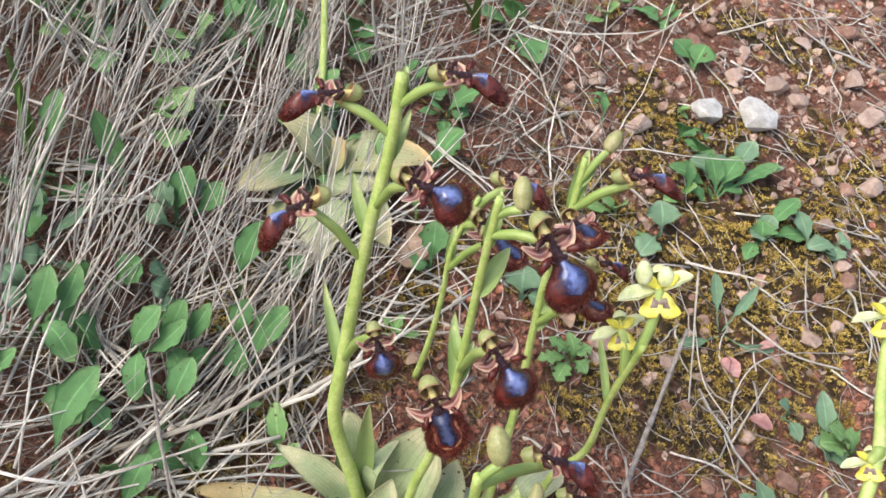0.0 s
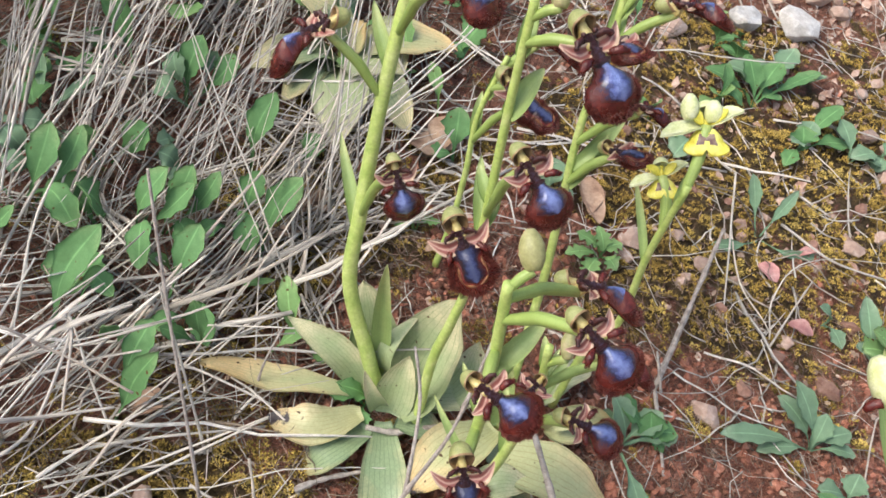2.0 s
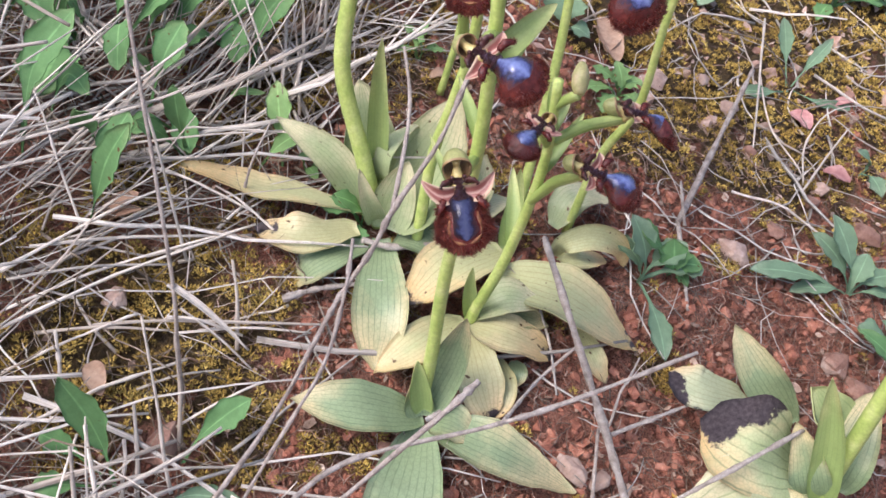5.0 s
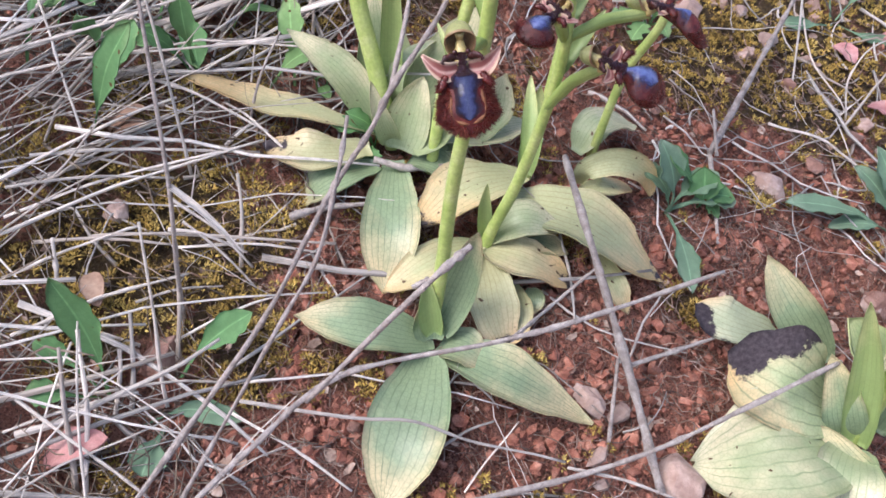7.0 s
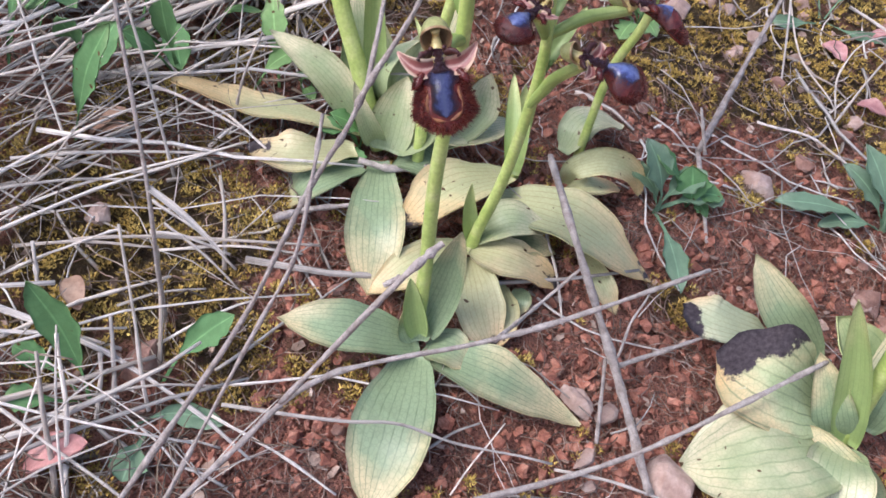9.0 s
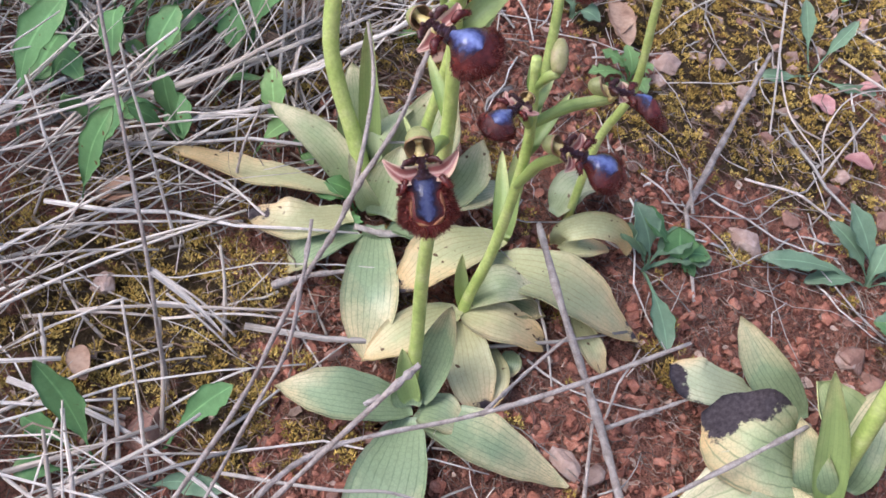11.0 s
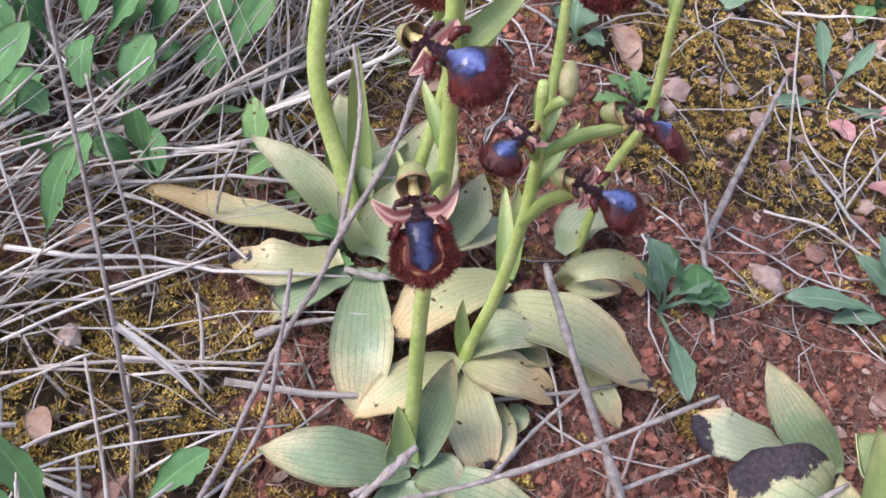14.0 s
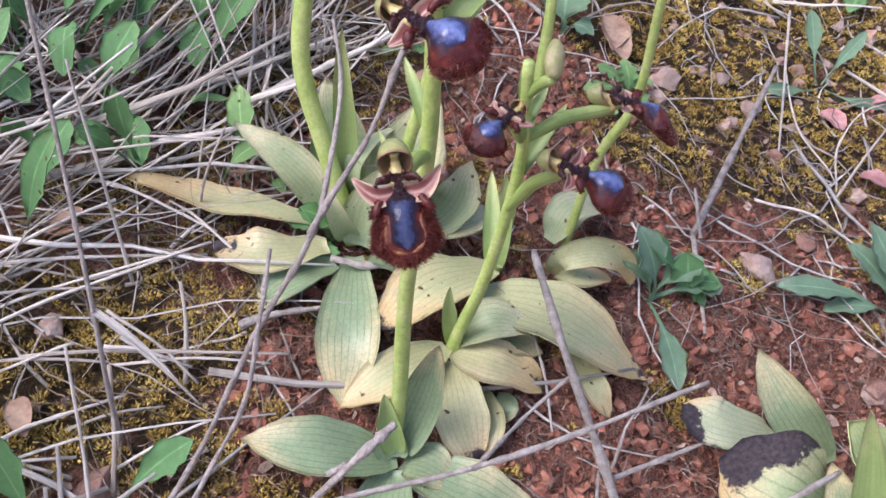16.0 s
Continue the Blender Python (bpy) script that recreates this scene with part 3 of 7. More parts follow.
def fringe_mesh(puff, seed):
    """Short stiff hairs over the margin and outer face of the lip, thickest along its edge."""
    rnd = random.Random(seed)
    verts, faces = [], []

    def hair(p, d, length, r):
        a = d.orthogonal().normalized()
        b = d.cross(a)
        k = len(verts)
        for q in range(3):
            verts.append(p + (a * math.cos(q * 2.094) + b * math.sin(q * 2.094)) * r)
        verts.append(p + d * length)
        faces.extend([(k, k + 1, k + 3), (k + 1, k + 2, k + 3), (k + 2, k, k + 3)])
    for _ in range(2600):
        s = rnd.uniform(0.08, 1.0)
        x = rnd.choice((-1, 1)) * (1 - abs(rnd.gauss(0, 0.10)) if rnd.random() < (0.6 if puff < 1 else 0.8) else rnd.uniform(0.52, 1))
        hw = (shield_half(s) if s < 0.79 else 0) / max(0.3, lip_half(s))
        if s > 0.86 and rnd.random() < 0.6:
            x = rnd.uniform(-1, 1)
        if abs(x) < hw + (0.12 if SHAPE[0] == 0 else 0.2) or abs(x) > 1 or (SHAPE[0] and s < 0.3 and rnd.random() < 0.7):
            continue
        p = lip_point(s, x, 0, puff)
        out = Vector((1.1 * math.copysign(abs(x) ** 3, x), 0.75 * (1.1 - abs(x)) + 0.15, -0.15 - 1.2 * max(0, s - 0.72) * 3))
        out += Vector((rnd.gauss(0, 0.25), rnd.gauss(0, 0.25), rnd.gauss(0, 0.3)))
        hair(p, out.normalized(), rnd.uniform(0.4, 1.35) * (1.15 if SHAPE[0] == 0 else 0.75), rnd.uniform(0.06, 0.11))
    for _ in range(420):
        x, s = rnd.choice((-1, 1)), rnd.random()
        if SHAPE[0] == 0:
            p = Vector((3.7 * x, 0.8, -4.2)).lerp(Vector((5.3 * x, 1.0, -7.0)), s)
        else:
            p = Vector((2.0 * x, 0.8 * puff + 0.4, -1.7 - NECK_AT[0])).lerp(Vector((6.3 * x * LIP_WIDE[0], 1.5, -3.1 - NECK_AT[0])), s)
        d = Vector((rnd.gauss(0.5 * x, 0.6), rnd.gauss(0.4, 0.6), rnd.gauss(0.1, 0.6))).normalized()
        hair(p + d * (0.3 + 0.45 * math.sin(math.pi * min(1, 0.1 + 0.85 * s))), d, rnd.uniform(0.35, 0.9), rnd.uniform(0.07, 0.12))
    return mesh("fringe", verts, faces, None, (FRINGE,), smooth=False)


def hood_mesh():
    """The dorsal sepal: a small helmet, green outside, with a flared brown brim open to the front over the column."""
    n, m = 10, 20
    verts, faces, slots = [], [], []
    for inner in (0, 1):
        for i in range(n + 1):
            for j in range(m):
                lon = 2 * math.pi * j / m
                front = 0.5 + 0.5 * math.sin(lon)
                lat = radians(114 - 36 * front ** 1.5) * i / n
                k = (0.9 if inner else 1.0) * (1 + 0.2 * max(0, i / n - 0.75) / 0.25)
                x, y, z = 2.95 * math.sin(lat) * math.cos(lon), 2.7 * math.sin(lat) * math.sin(lon), 3.7 * math.cos(lat)
                if i >= n - 3 and front < 0.72:
                    drop = (i - n + 3) / 3 * (1 - front / 0.72)
                    x, y, z = x * (1 - 0.45 * drop), y * (1 - 0.35 * drop), z - 2.4 * drop
                verts.append(Vector((x * k, y * k + 0.5, z * k + 2.9)))
    off = (n + 1) * m
    for i in range(n):
        for j in range(m):
            j2 = (j + 1) % m
            q = (i * m + j, (i + 1) * m + j, (i + 1) * m + j2, i * m + j2)
            faces += [q, tuple(t + off for t in reversed(q))]
            slots += [1 if i >= n - 1 else 0, 1]
    for j in range(m):
        j2 = (j + 1) % m
        faces.append((n * m + j, n * m + j + off, n * m + j2 + off, n * m + j2))
        slots.append(1)
    return mesh("hood", verts, faces, None, (HOOD_OUT, HOOD_IN), slots)


def column_mesh(low=0.0):
    v, f, _ = tube(smooth_line([(0, -1.0, -1.6), (0, -0.5, -0.8), (0, 0.1, 1.2), (0, 0.9, 3.0), (0, 2.0, 3.9)], 4),
                   lambda s: 1.75 - 0.9 * s + 0.35 * math.sin(7 * s), 9, 0.08, 5)
    slots = [0] * len(f)
    for x in (-1, 1):
        bead, bf, _ = tube(smooth_line([(1.15 * x, 1.0, 0.0), (1.3 * x, 1.5, 0.3), (1.1 * x, 1.9, 0.5)], 3), lambda s: 0.55 * math.sin(math.pi * (0.15 + 0.7 * s)), 6, 0, 1)
        k = len(v)
        v = v + bead
        f = f + [tuple(i + k for i in q) for q in bf]
        slots += [1] * len(bf)
    neck, nf, _ = tube(smooth_line([(0, 0.3, -0.2), (0, 0.9, -1.6), (0, 0.8, -3.0 - 0.5 * low), (0, 0.4, -4.6 - low)], 6), lambda s: 1.55 - 0.6 * math.sin(math.pi * min(1, s * 1.2)) - 0.1 * s, 10, 0.26, 8)
    k = len(v)
    return mesh("column", v + neck, f + [tuple(i + k for i in q) for q in nf], None, (COLUMN, PETAL, NECK), slots + [2] * len(nf))


def sepal_mesh(side, curl):
    """A side sepal: a striped crescent that dips from the column and sweeps outwards and up."""
    n, m = 12, 8
    verts, uvs, faces = [], [], []
    for back in (0, 1):
        for i in range(n + 1):
            s = i / n
            w = 2.35 * max(0.05, math.sin(math.pi * (0.16 + 0.84 * s))) ** 0.7
            c = Vector((side * (0.6 + 7.2 * s), 0.3 + 1.9 * s - 0.8 * s * s, -2.7 - 1.6 * math.sin(math.pi * 0.8 * s) + (3.0 + curl) * s * s))
            for j in range(m + 1):
                v = 2 * j / m - 1
                verts.append(c + Vector((-0.5 * side * v * s * w, 0.55 * (v * v - 0.3) * w - 0.3 * back + 0.25 * v, v * w * (0.9 - 0.25 * s))))
                uvs.append((s, j / m))
    c, off = m + 1, (n + 1) * (m + 1)
    for i in range(n):
        for j in range(m):
            q = (i * c + j, (i + 1) * c + j, (i + 1) * c + j + 1, i * c + j + 1)
            q = q if side > 0 else q[::-1]
            faces += [q, tuple(k + off for k in reversed(q))]
    rim = [i * c for i in range(n + 1)] + [n * c + j for j in range(1, c)] + [i * c + m for i in range(n - 1, -1, -1)] + [j for j in range(m - 1, 0, -1)]
    for k, i in enumerate(rim):
        j = rim[(k + 1) % len(rim)]
        faces.append((i, i + off, j + off, j))
    return mesh("sepal", verts, faces, uvs, (SEPAL,))


def petal_mesh(side):
    line = smooth_line([(0.8 * side, 0.1, -0.9), (2.2 * side, 1.0, -0.5), (3.4 * side, 1.7, -0.9), (4.1 * side, 1.6, -1.7)], 5)
    v, f, u = tube(line, lambda s: 0.35 + 0.85 * math.sin(math.pi * min(1, s * 0.9 + 0.06)), 9, 0.34, 4, 0.6)
    return mesh("petal", v, f, u, (PETAL,))


FLOWERS = []
for k, (puff, shape) in enumerate(((0.75, 0), (1.0, 1), (1.25, 1), (0.9, 2))):
    SHAPE[0], NECK_AT[0], LIP_LONG[0], LIP_WIDE[0] = shape, (2.5, 2.6, 2.6, 3.0)[k], (13.6, 13.6, 13.2, 13.0)[k], (0.97, 0.84, 0.84, 0.92)[k]
    FLOWERS.append(dict(lip=lip_mesh(puff), mirror=shield_mesh(puff), rim=rim_mesh(puff), fringe=fringe_mesh(puff, 40 + k)))
HOOD, COLUMN_MESH, LONG_COLUMN = hood_mesh(), column_mesh(), column_mesh(1.4)
SEPALS = [[sepal_mesh(-1, c), sepal_mesh(1, c)] for c in (1.2, 0.2, -2.2)]
PETALS = [petal_mesh(-1), petal_mesh(1)]


def turned(origin, down, face, size=1.0):
    """A pose whose -Z runs along down and whose Y looks along face."""
    z = -Vector(down).normalized()
    y = Vector(face)
    y = (y - z * y.dot(z)).normalized()
    x = y.cross(z)
    m = Matrix((x, y, z)).transposed().to_4x4()
    return Matrix.Translation(Vector(origin) * MM) @ m @ Matrix.Diagonal((size, size, size, 1))


def orchid_flower(plant, head, down, face, size=1.0, stem=None, puff=1, sepals=0, label="", ovary=1.5):
    """One flower with its lip hanging along down, and the green ovary that joins it to the stem."""
    kit = FLOWERS[puff]
    fl = new("flower", COLUMN_MESH if puff == 0 else LONG_COLUMN)
    fl.parent = plant
    fl.matrix_parent_inverse = Matrix.Translation(-plant.location)
    fl.matrix_basis = turned(head, down, face, size)
    tagged(fl, label or "dark maroon fringed flower with a shining blue mirror")
    for name, me in (("lip", kit["lip"]), ("mirror", kit["mirror"]), *((("rim", kit["rim"]),) if puff == 0 else ()), ("fringe", kit["fringe"]), ("hood", HOOD),
                     ("sepal", SEPALS[sepals][0]), ("sepal", SEPALS[sepals][1]), ("petal", PETALS[0]), ("petal", PETALS[1])):
        piece = new(name, me)
        piece.parent = fl
        if puff and name in ("hood", "sepal"):
            piece.scale = (0.8, 0.8, 0.8)
    if stem:
        back = fl.matrix_basis @ (Vector((0, -1.4, -1.0)) * MM) / MM
        a, b = Vector(stem), back
        mid = (a + b) / 2 + UP * 0.10 * (b - a).length - Vector((0, 0, 0.3))
        add_tube(plant, "ovary", [a, a.lerp(mid, 0.55) + UP * 0.2, mid, b], ovary * 0.8, ovary * 0.95, OVARY, 5, 9, 0.03, swell=0.25)
    return fl


def orchid_bud(plant, base, tip, width, mat=None):
    """A plump closed bud."""
    v, f, u = tube(smooth_line([base, Vector(base).lerp(Vector(tip), 0.5), tip], 6), lambda s: 0.08 + width / 2 * math.sin(math.pi * min(1, 0.12 + 0.84 * s)) ** 0.6, 10, 0.03, next(SEEDS))
    return part("bud", mesh("bud", v, f, u, (mat or BUD,)), plant, "plump pale yellow-green bud" if mat else "plump olive-green bud")


def yellow_flower(plant, head, down, face, size, stem):
    """A yellow bee orchid flower: three pale sepals, a broad yellow lip with a dull brown centre."""
    n, m = 14, 16
    verts, faces, slots = [], [], []
    for back in (0, 1):
        for i in range(n + 1):
            s = i / n
            w = curve_at(((0, 1.8), (0.2, 3.2), (0.45, 3.9), (0.6, 4.7), (0.8, 5.0), (0.92, 4.2), (1, 2.6)), s)
            for j in range(m + 1):
                x = 2 * j / m - 1
                notch = 1.3 * max(0, 1 - abs(x) * 3.5) * s ** 6
                verts.append(Vector((w * x, 1.1 * math.sin(math.pi * 0.7 * s) * (1 - 0.8 * x * x) + 0.5 * math.sin(3 * x * x + 5 * s) * abs(x) - 0.45 * back - 1.6 * max(0, s - 0.7) * abs(x) ** 2, -0.8 - 6.4 * s + notch)))
    c, off = m + 1, (n + 1) * (m + 1)
    for i in range(n):
        for j in range(m):
            q = (i * c + j, (i + 1) * c + j, (i + 1) * c + j + 1, i * c + j + 1)
            faces += [q, tuple(k + off for k in reversed(q))]
            x = abs(2 * (j + 0.5) / m - 1)
            inner = 3 <= i < 9 and (0.10 < x < 0.55 - 0.03 * abs(i - 5) or 4 <= i < 7 and x < 0.5)
            slots += [1 if inner else 0, 0]
    rim = [i * c for i in range(n + 1)] + [n * c + j for j in range(1, c)] + [i * c + m for i in range(n - 1, -1, -1)] + [j for j in range(m - 1, 0, -1)]
    for k, i in enumerate(rim):
        j = rim[(k + 1) % len(rim)]
        faces.append((i, i + off, j + off, j))
        slots.append(0)
    fl = new("flower", mesh("yellow_lip", verts, faces, None, (YELLOW, LIP_DULL), slots))
    fl.parent = plant
    fl.matrix_parent_inverse = Matrix.Translation(-plant.location)
    fl.matrix_basis = turned(head, down, face, size)
    tagged(fl, "bright yellow flower with a brown patch on its lip")
    for tip, w in (((10.0, 1.0, -3.2), 5.0), ((-7.8, 1.0, 3.6), 5.0)):
        v, f, u = blade((0.5 * math.copysign(1, tip[0]), -0.6, 0), tip, w, 0.8, "oval", 0.3, 0.4, 5, 0.03, n=10, m=6, face=(0, 0.8, 0.6))
        new("sepal", mesh("sepal", v, f, u, (YELLOW_PALE,))).parent = fl
    for x in (-1, 1):
        v, f, u = blade((0.8 * x, 0.2, 0.2), (4.4 * x, 1.8, 3.2), 2.8, 0.5, "oval", 0.3, 0.4, 7, 0.03, n=8, m=4, face=(0, 0.9, 0.3))
        new("petal", mesh("petal", v, f, u, (YELLOW,))).parent = fl
    hood = new("hood", YELLOW_HOOD)
    hood.parent = fl
    hood.location, hood.scale = (0, -1.2 * MM, 0.8 * MM), (0.85, 0.85, 0.85)
    col = new("column", YELLOW_COLUMN)
    col.parent = fl
    col.location, col.scale = (0, -0.6 * MM, 0.6 * MM), (0.6, 0.6, 0.6)
    a, b = Vector(stem), Vector(head)
    add_tube(plant, "ovary", [a, a.lerp(b, 0.5) + Vector((0.8, 0, 1.5)), b], 1.3, 1.6, OVARY, 5, 8, 0.02, swell=0.3)
    return fl


LIP_DULL = speckled("dull_lip", (0.10, 0.05, 0.045), (0.20, 0.12, 0.10), (0.34, 0.27, 0.20), 700, 0.4, 0.0002, 0.4)
YELLOW_HOOD = HOOD.copy()
YELLOW_HOOD.materials.clear()
for mm_ in (YELLOW_PALE, YELLOW):
    YELLOW_HOOD.materials.append(mm_)
YELLOW_COLUMN = COLUMN_MESH.copy()
YELLOW_COLUMN.materials.clear()
for mm_ in (YELLOW, YELLOW, YELLOW):
    YELLOW_COLUMN.materials.append(mm_)


# ---- dry stalks, twigs and weeds ----
def dry_stalk(pts, r0, r1, label="bleached dry grass stalk lying on the bank", mat=None, name="dry_stalk"):
    """A loose dry stalk with a slightly uneven round section."""
    base = pts[0]
    line = smooth_line(pts, 6)
    rnd = random.Random(next(SEEDS))
    span = (Vector(pts[-1]) - Vector(pts[0])).length
    kinks = [(rnd.random(), rnd.gauss(0, 0.012 * span), rnd.gauss(0, 0.012 * span)) for _ in range(3)]
    for i, q in enumerate(line):
        s = i / (len(line) - 1)
        for k, dx, dz in kinks:
            fall = max(0, 1 - abs(s - k) * 3)
            q.x, q.z = q.x + dx * fall, q.z + abs(dz) * fall
    joint = rnd.random()
    v, f, u = tube(line, lambda s: (r0 + (r1 - r0) * s) * (1 + 0.5 * max(0, 1 - abs(s - joint) * 30)), 7, 0.14, next(SEEDS), rnd.choice((1.0, 0.7, 0.4)))
    ob = new(name, mesh(name, [q - Vector(base) for q in v], f, u, (mat or STALK,)))
    ob.location = [MM * c for c in base]
    return tagged(ob, label, "dry stalk", "dry stalks on the bank")


def twig_part(plant, pts, r0, r1, name="branch"):
    line = smooth_line(pts, 9)
    rnd = random.Random(next(SEEDS))
    nodes_at = [rnd.random() for _ in range(len(pts) + 1)]
    v, f, u = tube(line, lambda s: (r0 + (r1 - r0) * s) * (1 + 0.1 * math.sin(31 * s) + 0.5 * sum(max(0, 1 - abs(s - k) * 45) for k in nodes_at)), 8, 0.17, next(SEEDS))
    return part(name, mesh(name, v, f, u, (TWIG,)), plant)


def weed(base, tips, label, mat=None, kind="spoon", teeth=0.2, group="weeds among the straw"):
    """A small rosette weed: each tip is (x, y, z, width, arch)."""
    plant = thing("weed", base, label, "weed", group)
    for x, y, z, w, arch in tips:
        add_leaf(plant, base, (x, y, z), w, arch, mat or WEED, kind=kind, teeth=teeth, fold=0.16, thick=0.3, n=26, m=8, ripple=0.05)
    return plant


def tall_weed(base, label, mat, leaves):
    """A weed whose leaves are led through points: each leaf is (points, width)."""
    plant = thing("weed", base, label, "weed", "weeds among the straw")
    for pts, w in leaves:
        add_leaf(plant, pts[0], pts[-1], 0.84 * w, 0.0, mat, via=pts[1:-1], kind="spoon", face=(0.05, -0.6, 0.8), teeth=0.14, fold=0.2, thick=0.3, n=28, m=8, ripple=0.05)
    return plant


# ---- orchids ----

tall_orchid = thing("orchid", (-24.7, 63.4, 16.0), "tall mirror orchid with a pale yellowing leaf rosette", "orchid", "flowering orchids")
add_tube(tall_orchid, "stem", [(-24.7, 63.4, 16.0), (-32.0, 68.3, 43.5), (-39.1, 73.5, 72.2), (-37.0, 79.8, 98.5), (-33.8, 86.9, 127.8), (-30.4, 93.1, 152.2), (-25.8, 99.8, 180.0), (-23.6, 105.2, 203.4)], 3.0, 1.8, STEM, 8, 10, 0.02)
orchid_flower(tall_orchid, (-48.5, 89.7, 162.6), (-0.86, -0.42, -0.43), (0.01, 0.13, 0.99), 1.35, (-32.2, 89.7, 138.8), puff=3, sepals=0)
orchid_flower(tall_orchid, (-41.3, 104.7, 193.6), (-0.97, -0.16, -0.14), (-0.08, 0.06, 0.99), 1.23, (-25.5, 100.6, 183.5), puff=3, sepals=2)
orchid_flower(tall_orchid, (-10.3, 101.4, 206.6), (1.00, -0.04, -0.04), (-0.08, 0.06, 0.99), 1.15, (-24.6, 102.8, 192.9), puff=3, sepals=0)
orchid_flower(tall_orchid, (-17.1, 72.4, 190.4), (0.93, -0.26, -0.22), (0.26, -0.37, 0.89), 1.17, (-29.2, 94.8, 159.1), puff=2, sepals=1)
orchid_flower(tall_orchid, (-24.0, 61.5, 135.8), (0.32, -0.36, -0.88), (0.03, -0.67, 0.74), 1.00, (-37.0, 79.8, 98.5), puff=1, sepals=0)
add_leaf(tall_orchid, (-37.6, 78.2, 91.9), (-46.3, 101.1, 115.4), 4.8, 2.0, BRACT, "bract", fold=0.55, thick=0.4, face=(0.14, -0.77, 0.62))
add_leaf(tall_orchid, (-30.9, 92.2, 148.5), (-38.0, 106.2, 162.8), 4.8, 1.0, BRACT, "bract", fold=0.55, thick=0.4, face=(0.08, -0.72, 0.69))
add_leaf(tall_orchid, (-26.8, 98.5, 174.4), (-20.4, 110.6, 186.8), 4.5, 1.0, BRACT, "bract", fold=0.55, thick=0.4, face=(0.07, -0.77, 0.63))
add_leaf(tall_orchid, (-24.6, 102.8, 192.9), (-23.4, 111.8, 202.0), 5.1, 1.0, BRACT, "bract", fold=0.55, thick=0.4, face=(0.07, -0.81, 0.58))
add_leaf(tall_orchid, (-30.2, 93.5, 153.6), (-28.4, 99.8, 160.1), 3.6, 1.0, BRACT, "bract", fold=0.55, thick=0.4, face=(0.08, -0.73, 0.68))
add_leaf(tall_orchid, (-29.2, 65.7, 18.5), (-61.3, 73.1, 50.9), 12.0, 0.0, PALE_LEAF, via=[(-42.0, 67.9, 39.7)], kind="lance", fold=0.35, face=(-0.4, -0.3, 0.85))
add_leaf(tall_orchid, (-30.4, 64.9, 19.4), (-90.1, 56.5, 39.3), 12.0, 0.0, YELLOW_LEAF, via=[(-50.7, 61.7, 27.1), (-66.5, 58.3, 30.7), (-77.6, 58.9, 34.2)], kind="broad", label="long yellow leaf", ripple=0.06)
add_leaf(tall_orchid, (-31.2, 57.0, 18.9), (-65.2, 48.7, 22.3), 15.5, 0.0, BROWN_TIP, via=[(-47.2, 44.8, 24.6)], kind="broad", label="yellow leaf with a brown dry tip", ripple=0.06, roll=-12)
add_leaf(tall_orchid, (-28.3, 52.7, 16.1), (-48.9, 33.6, 11.4), 15.5, 0.0, GREEN_LEAF, via=[(-40.6, 38.8, 19.8)], kind="broad")
add_leaf(tall_orchid, (-28.1, 70.4, 27.3), (-24.5, 70.3, 86.6), 7.7, -2.0, BRACT, face=(0.13, -0.79, 0.60), fold=0.60)
add_leaf(tall_orchid, (-21.0, 62.2, 20.0), (-2.1, 81.7, 62.4), 33.7, -5.0, PALE_LEAF)
add_leaf(tall_orchid, (-21.4, 58.5, 19.2), (-16.7, 68.1, 42.4), 16.1, 0.0, PALE_LEAF, face=(0.10, -0.74, 0.66), fold=0.40)
add_leaf(tall_orchid, (-30.1, 74.0, 26.6), (-35.3, 86.0, 60.4), 19.7, 3.0, PALE_LEAF)
add_leaf(tall_orchid, (-24.4, 69.8, 28.4), (-14.4, 85.2, 45.8), 7.7, 10.0, PALE_LEAF)
add_leaf(tall_orchid, (-16.0, 67.6, 19.3), (20.4, 80.7, 20.8), 17.0, 0.0, PALE_LEAF, via=[(1.4, 68.1, 22.6)], kind="broad")
add_leaf(tall_orchid, (-9.2, 63.7, 17.9), (9.6, 83.8, 36.7), 17.0, 0.0, PALE_LEAF, via=[(4.7, 73.0, 25.3)], kind="lance")
add_leaf(tall_orchid, (-22.8, 56.7, 15.7), (-18.2, 10.9, 1.8), 18.5, 0.0, GREEN_LEAF, via=[(-17.9, 26.9, 15.3)], kind="broad", label="broad pale green leaf lying on the soil")
add_leaf(tall_orchid, (-18.3, 58.6, 15.6), (0.4, 54.0, 9.6), 14.8, 5.0, GREEN_LEAF)
add_leaf(tall_orchid, (-25.4, 62.4, 19.0), (-30.6, 55.8, 46.6), 7.6, 5.0, PALE_LEAF, face=(0.13, -0.74, 0.66), fold=0.40)

orchid_b = thing("orchid", (-11.1, 57.2, 12.8), "mirror orchid with several open dark flowers", "orchid", "flowering orchids")
add_tube(orchid_b, "stem", [(-11.1, 57.2, 12.8), (-7.6, 59.5, 51.5), (-2.7, 60.6, 72.8), (1.4, 61.4, 93.1), (3.4, 63.0, 119.3), (5.7, 65.9, 165.0), (7.7, 67.6, 192.3)], 2.0, 1.2, STEM, 8, 10, 0.02)
orchid_flower(orchid_b, (21.2, 61.2, 186.0), (0.56, -0.58, -0.58), (0.17, -0.43, 0.89), 1.38, (6.7, 66.8, 178.7), puff=1, sepals=0)
orchid_flower(orchid_b, (10.5, 40.8, 160.7), (0.61, -0.55, -0.57), (0.14, -0.53, 0.84), 1.14, (3.5, 63.1, 121.6), puff=2, sepals=1)
orchid_flower(orchid_b, (-3.9, 43.0, 132.3), (0.46, -0.62, -0.63), (-0.01, -0.68, 0.73), 1.12, (-0.0, 61.1, 86.0), puff=0, sepals=0)
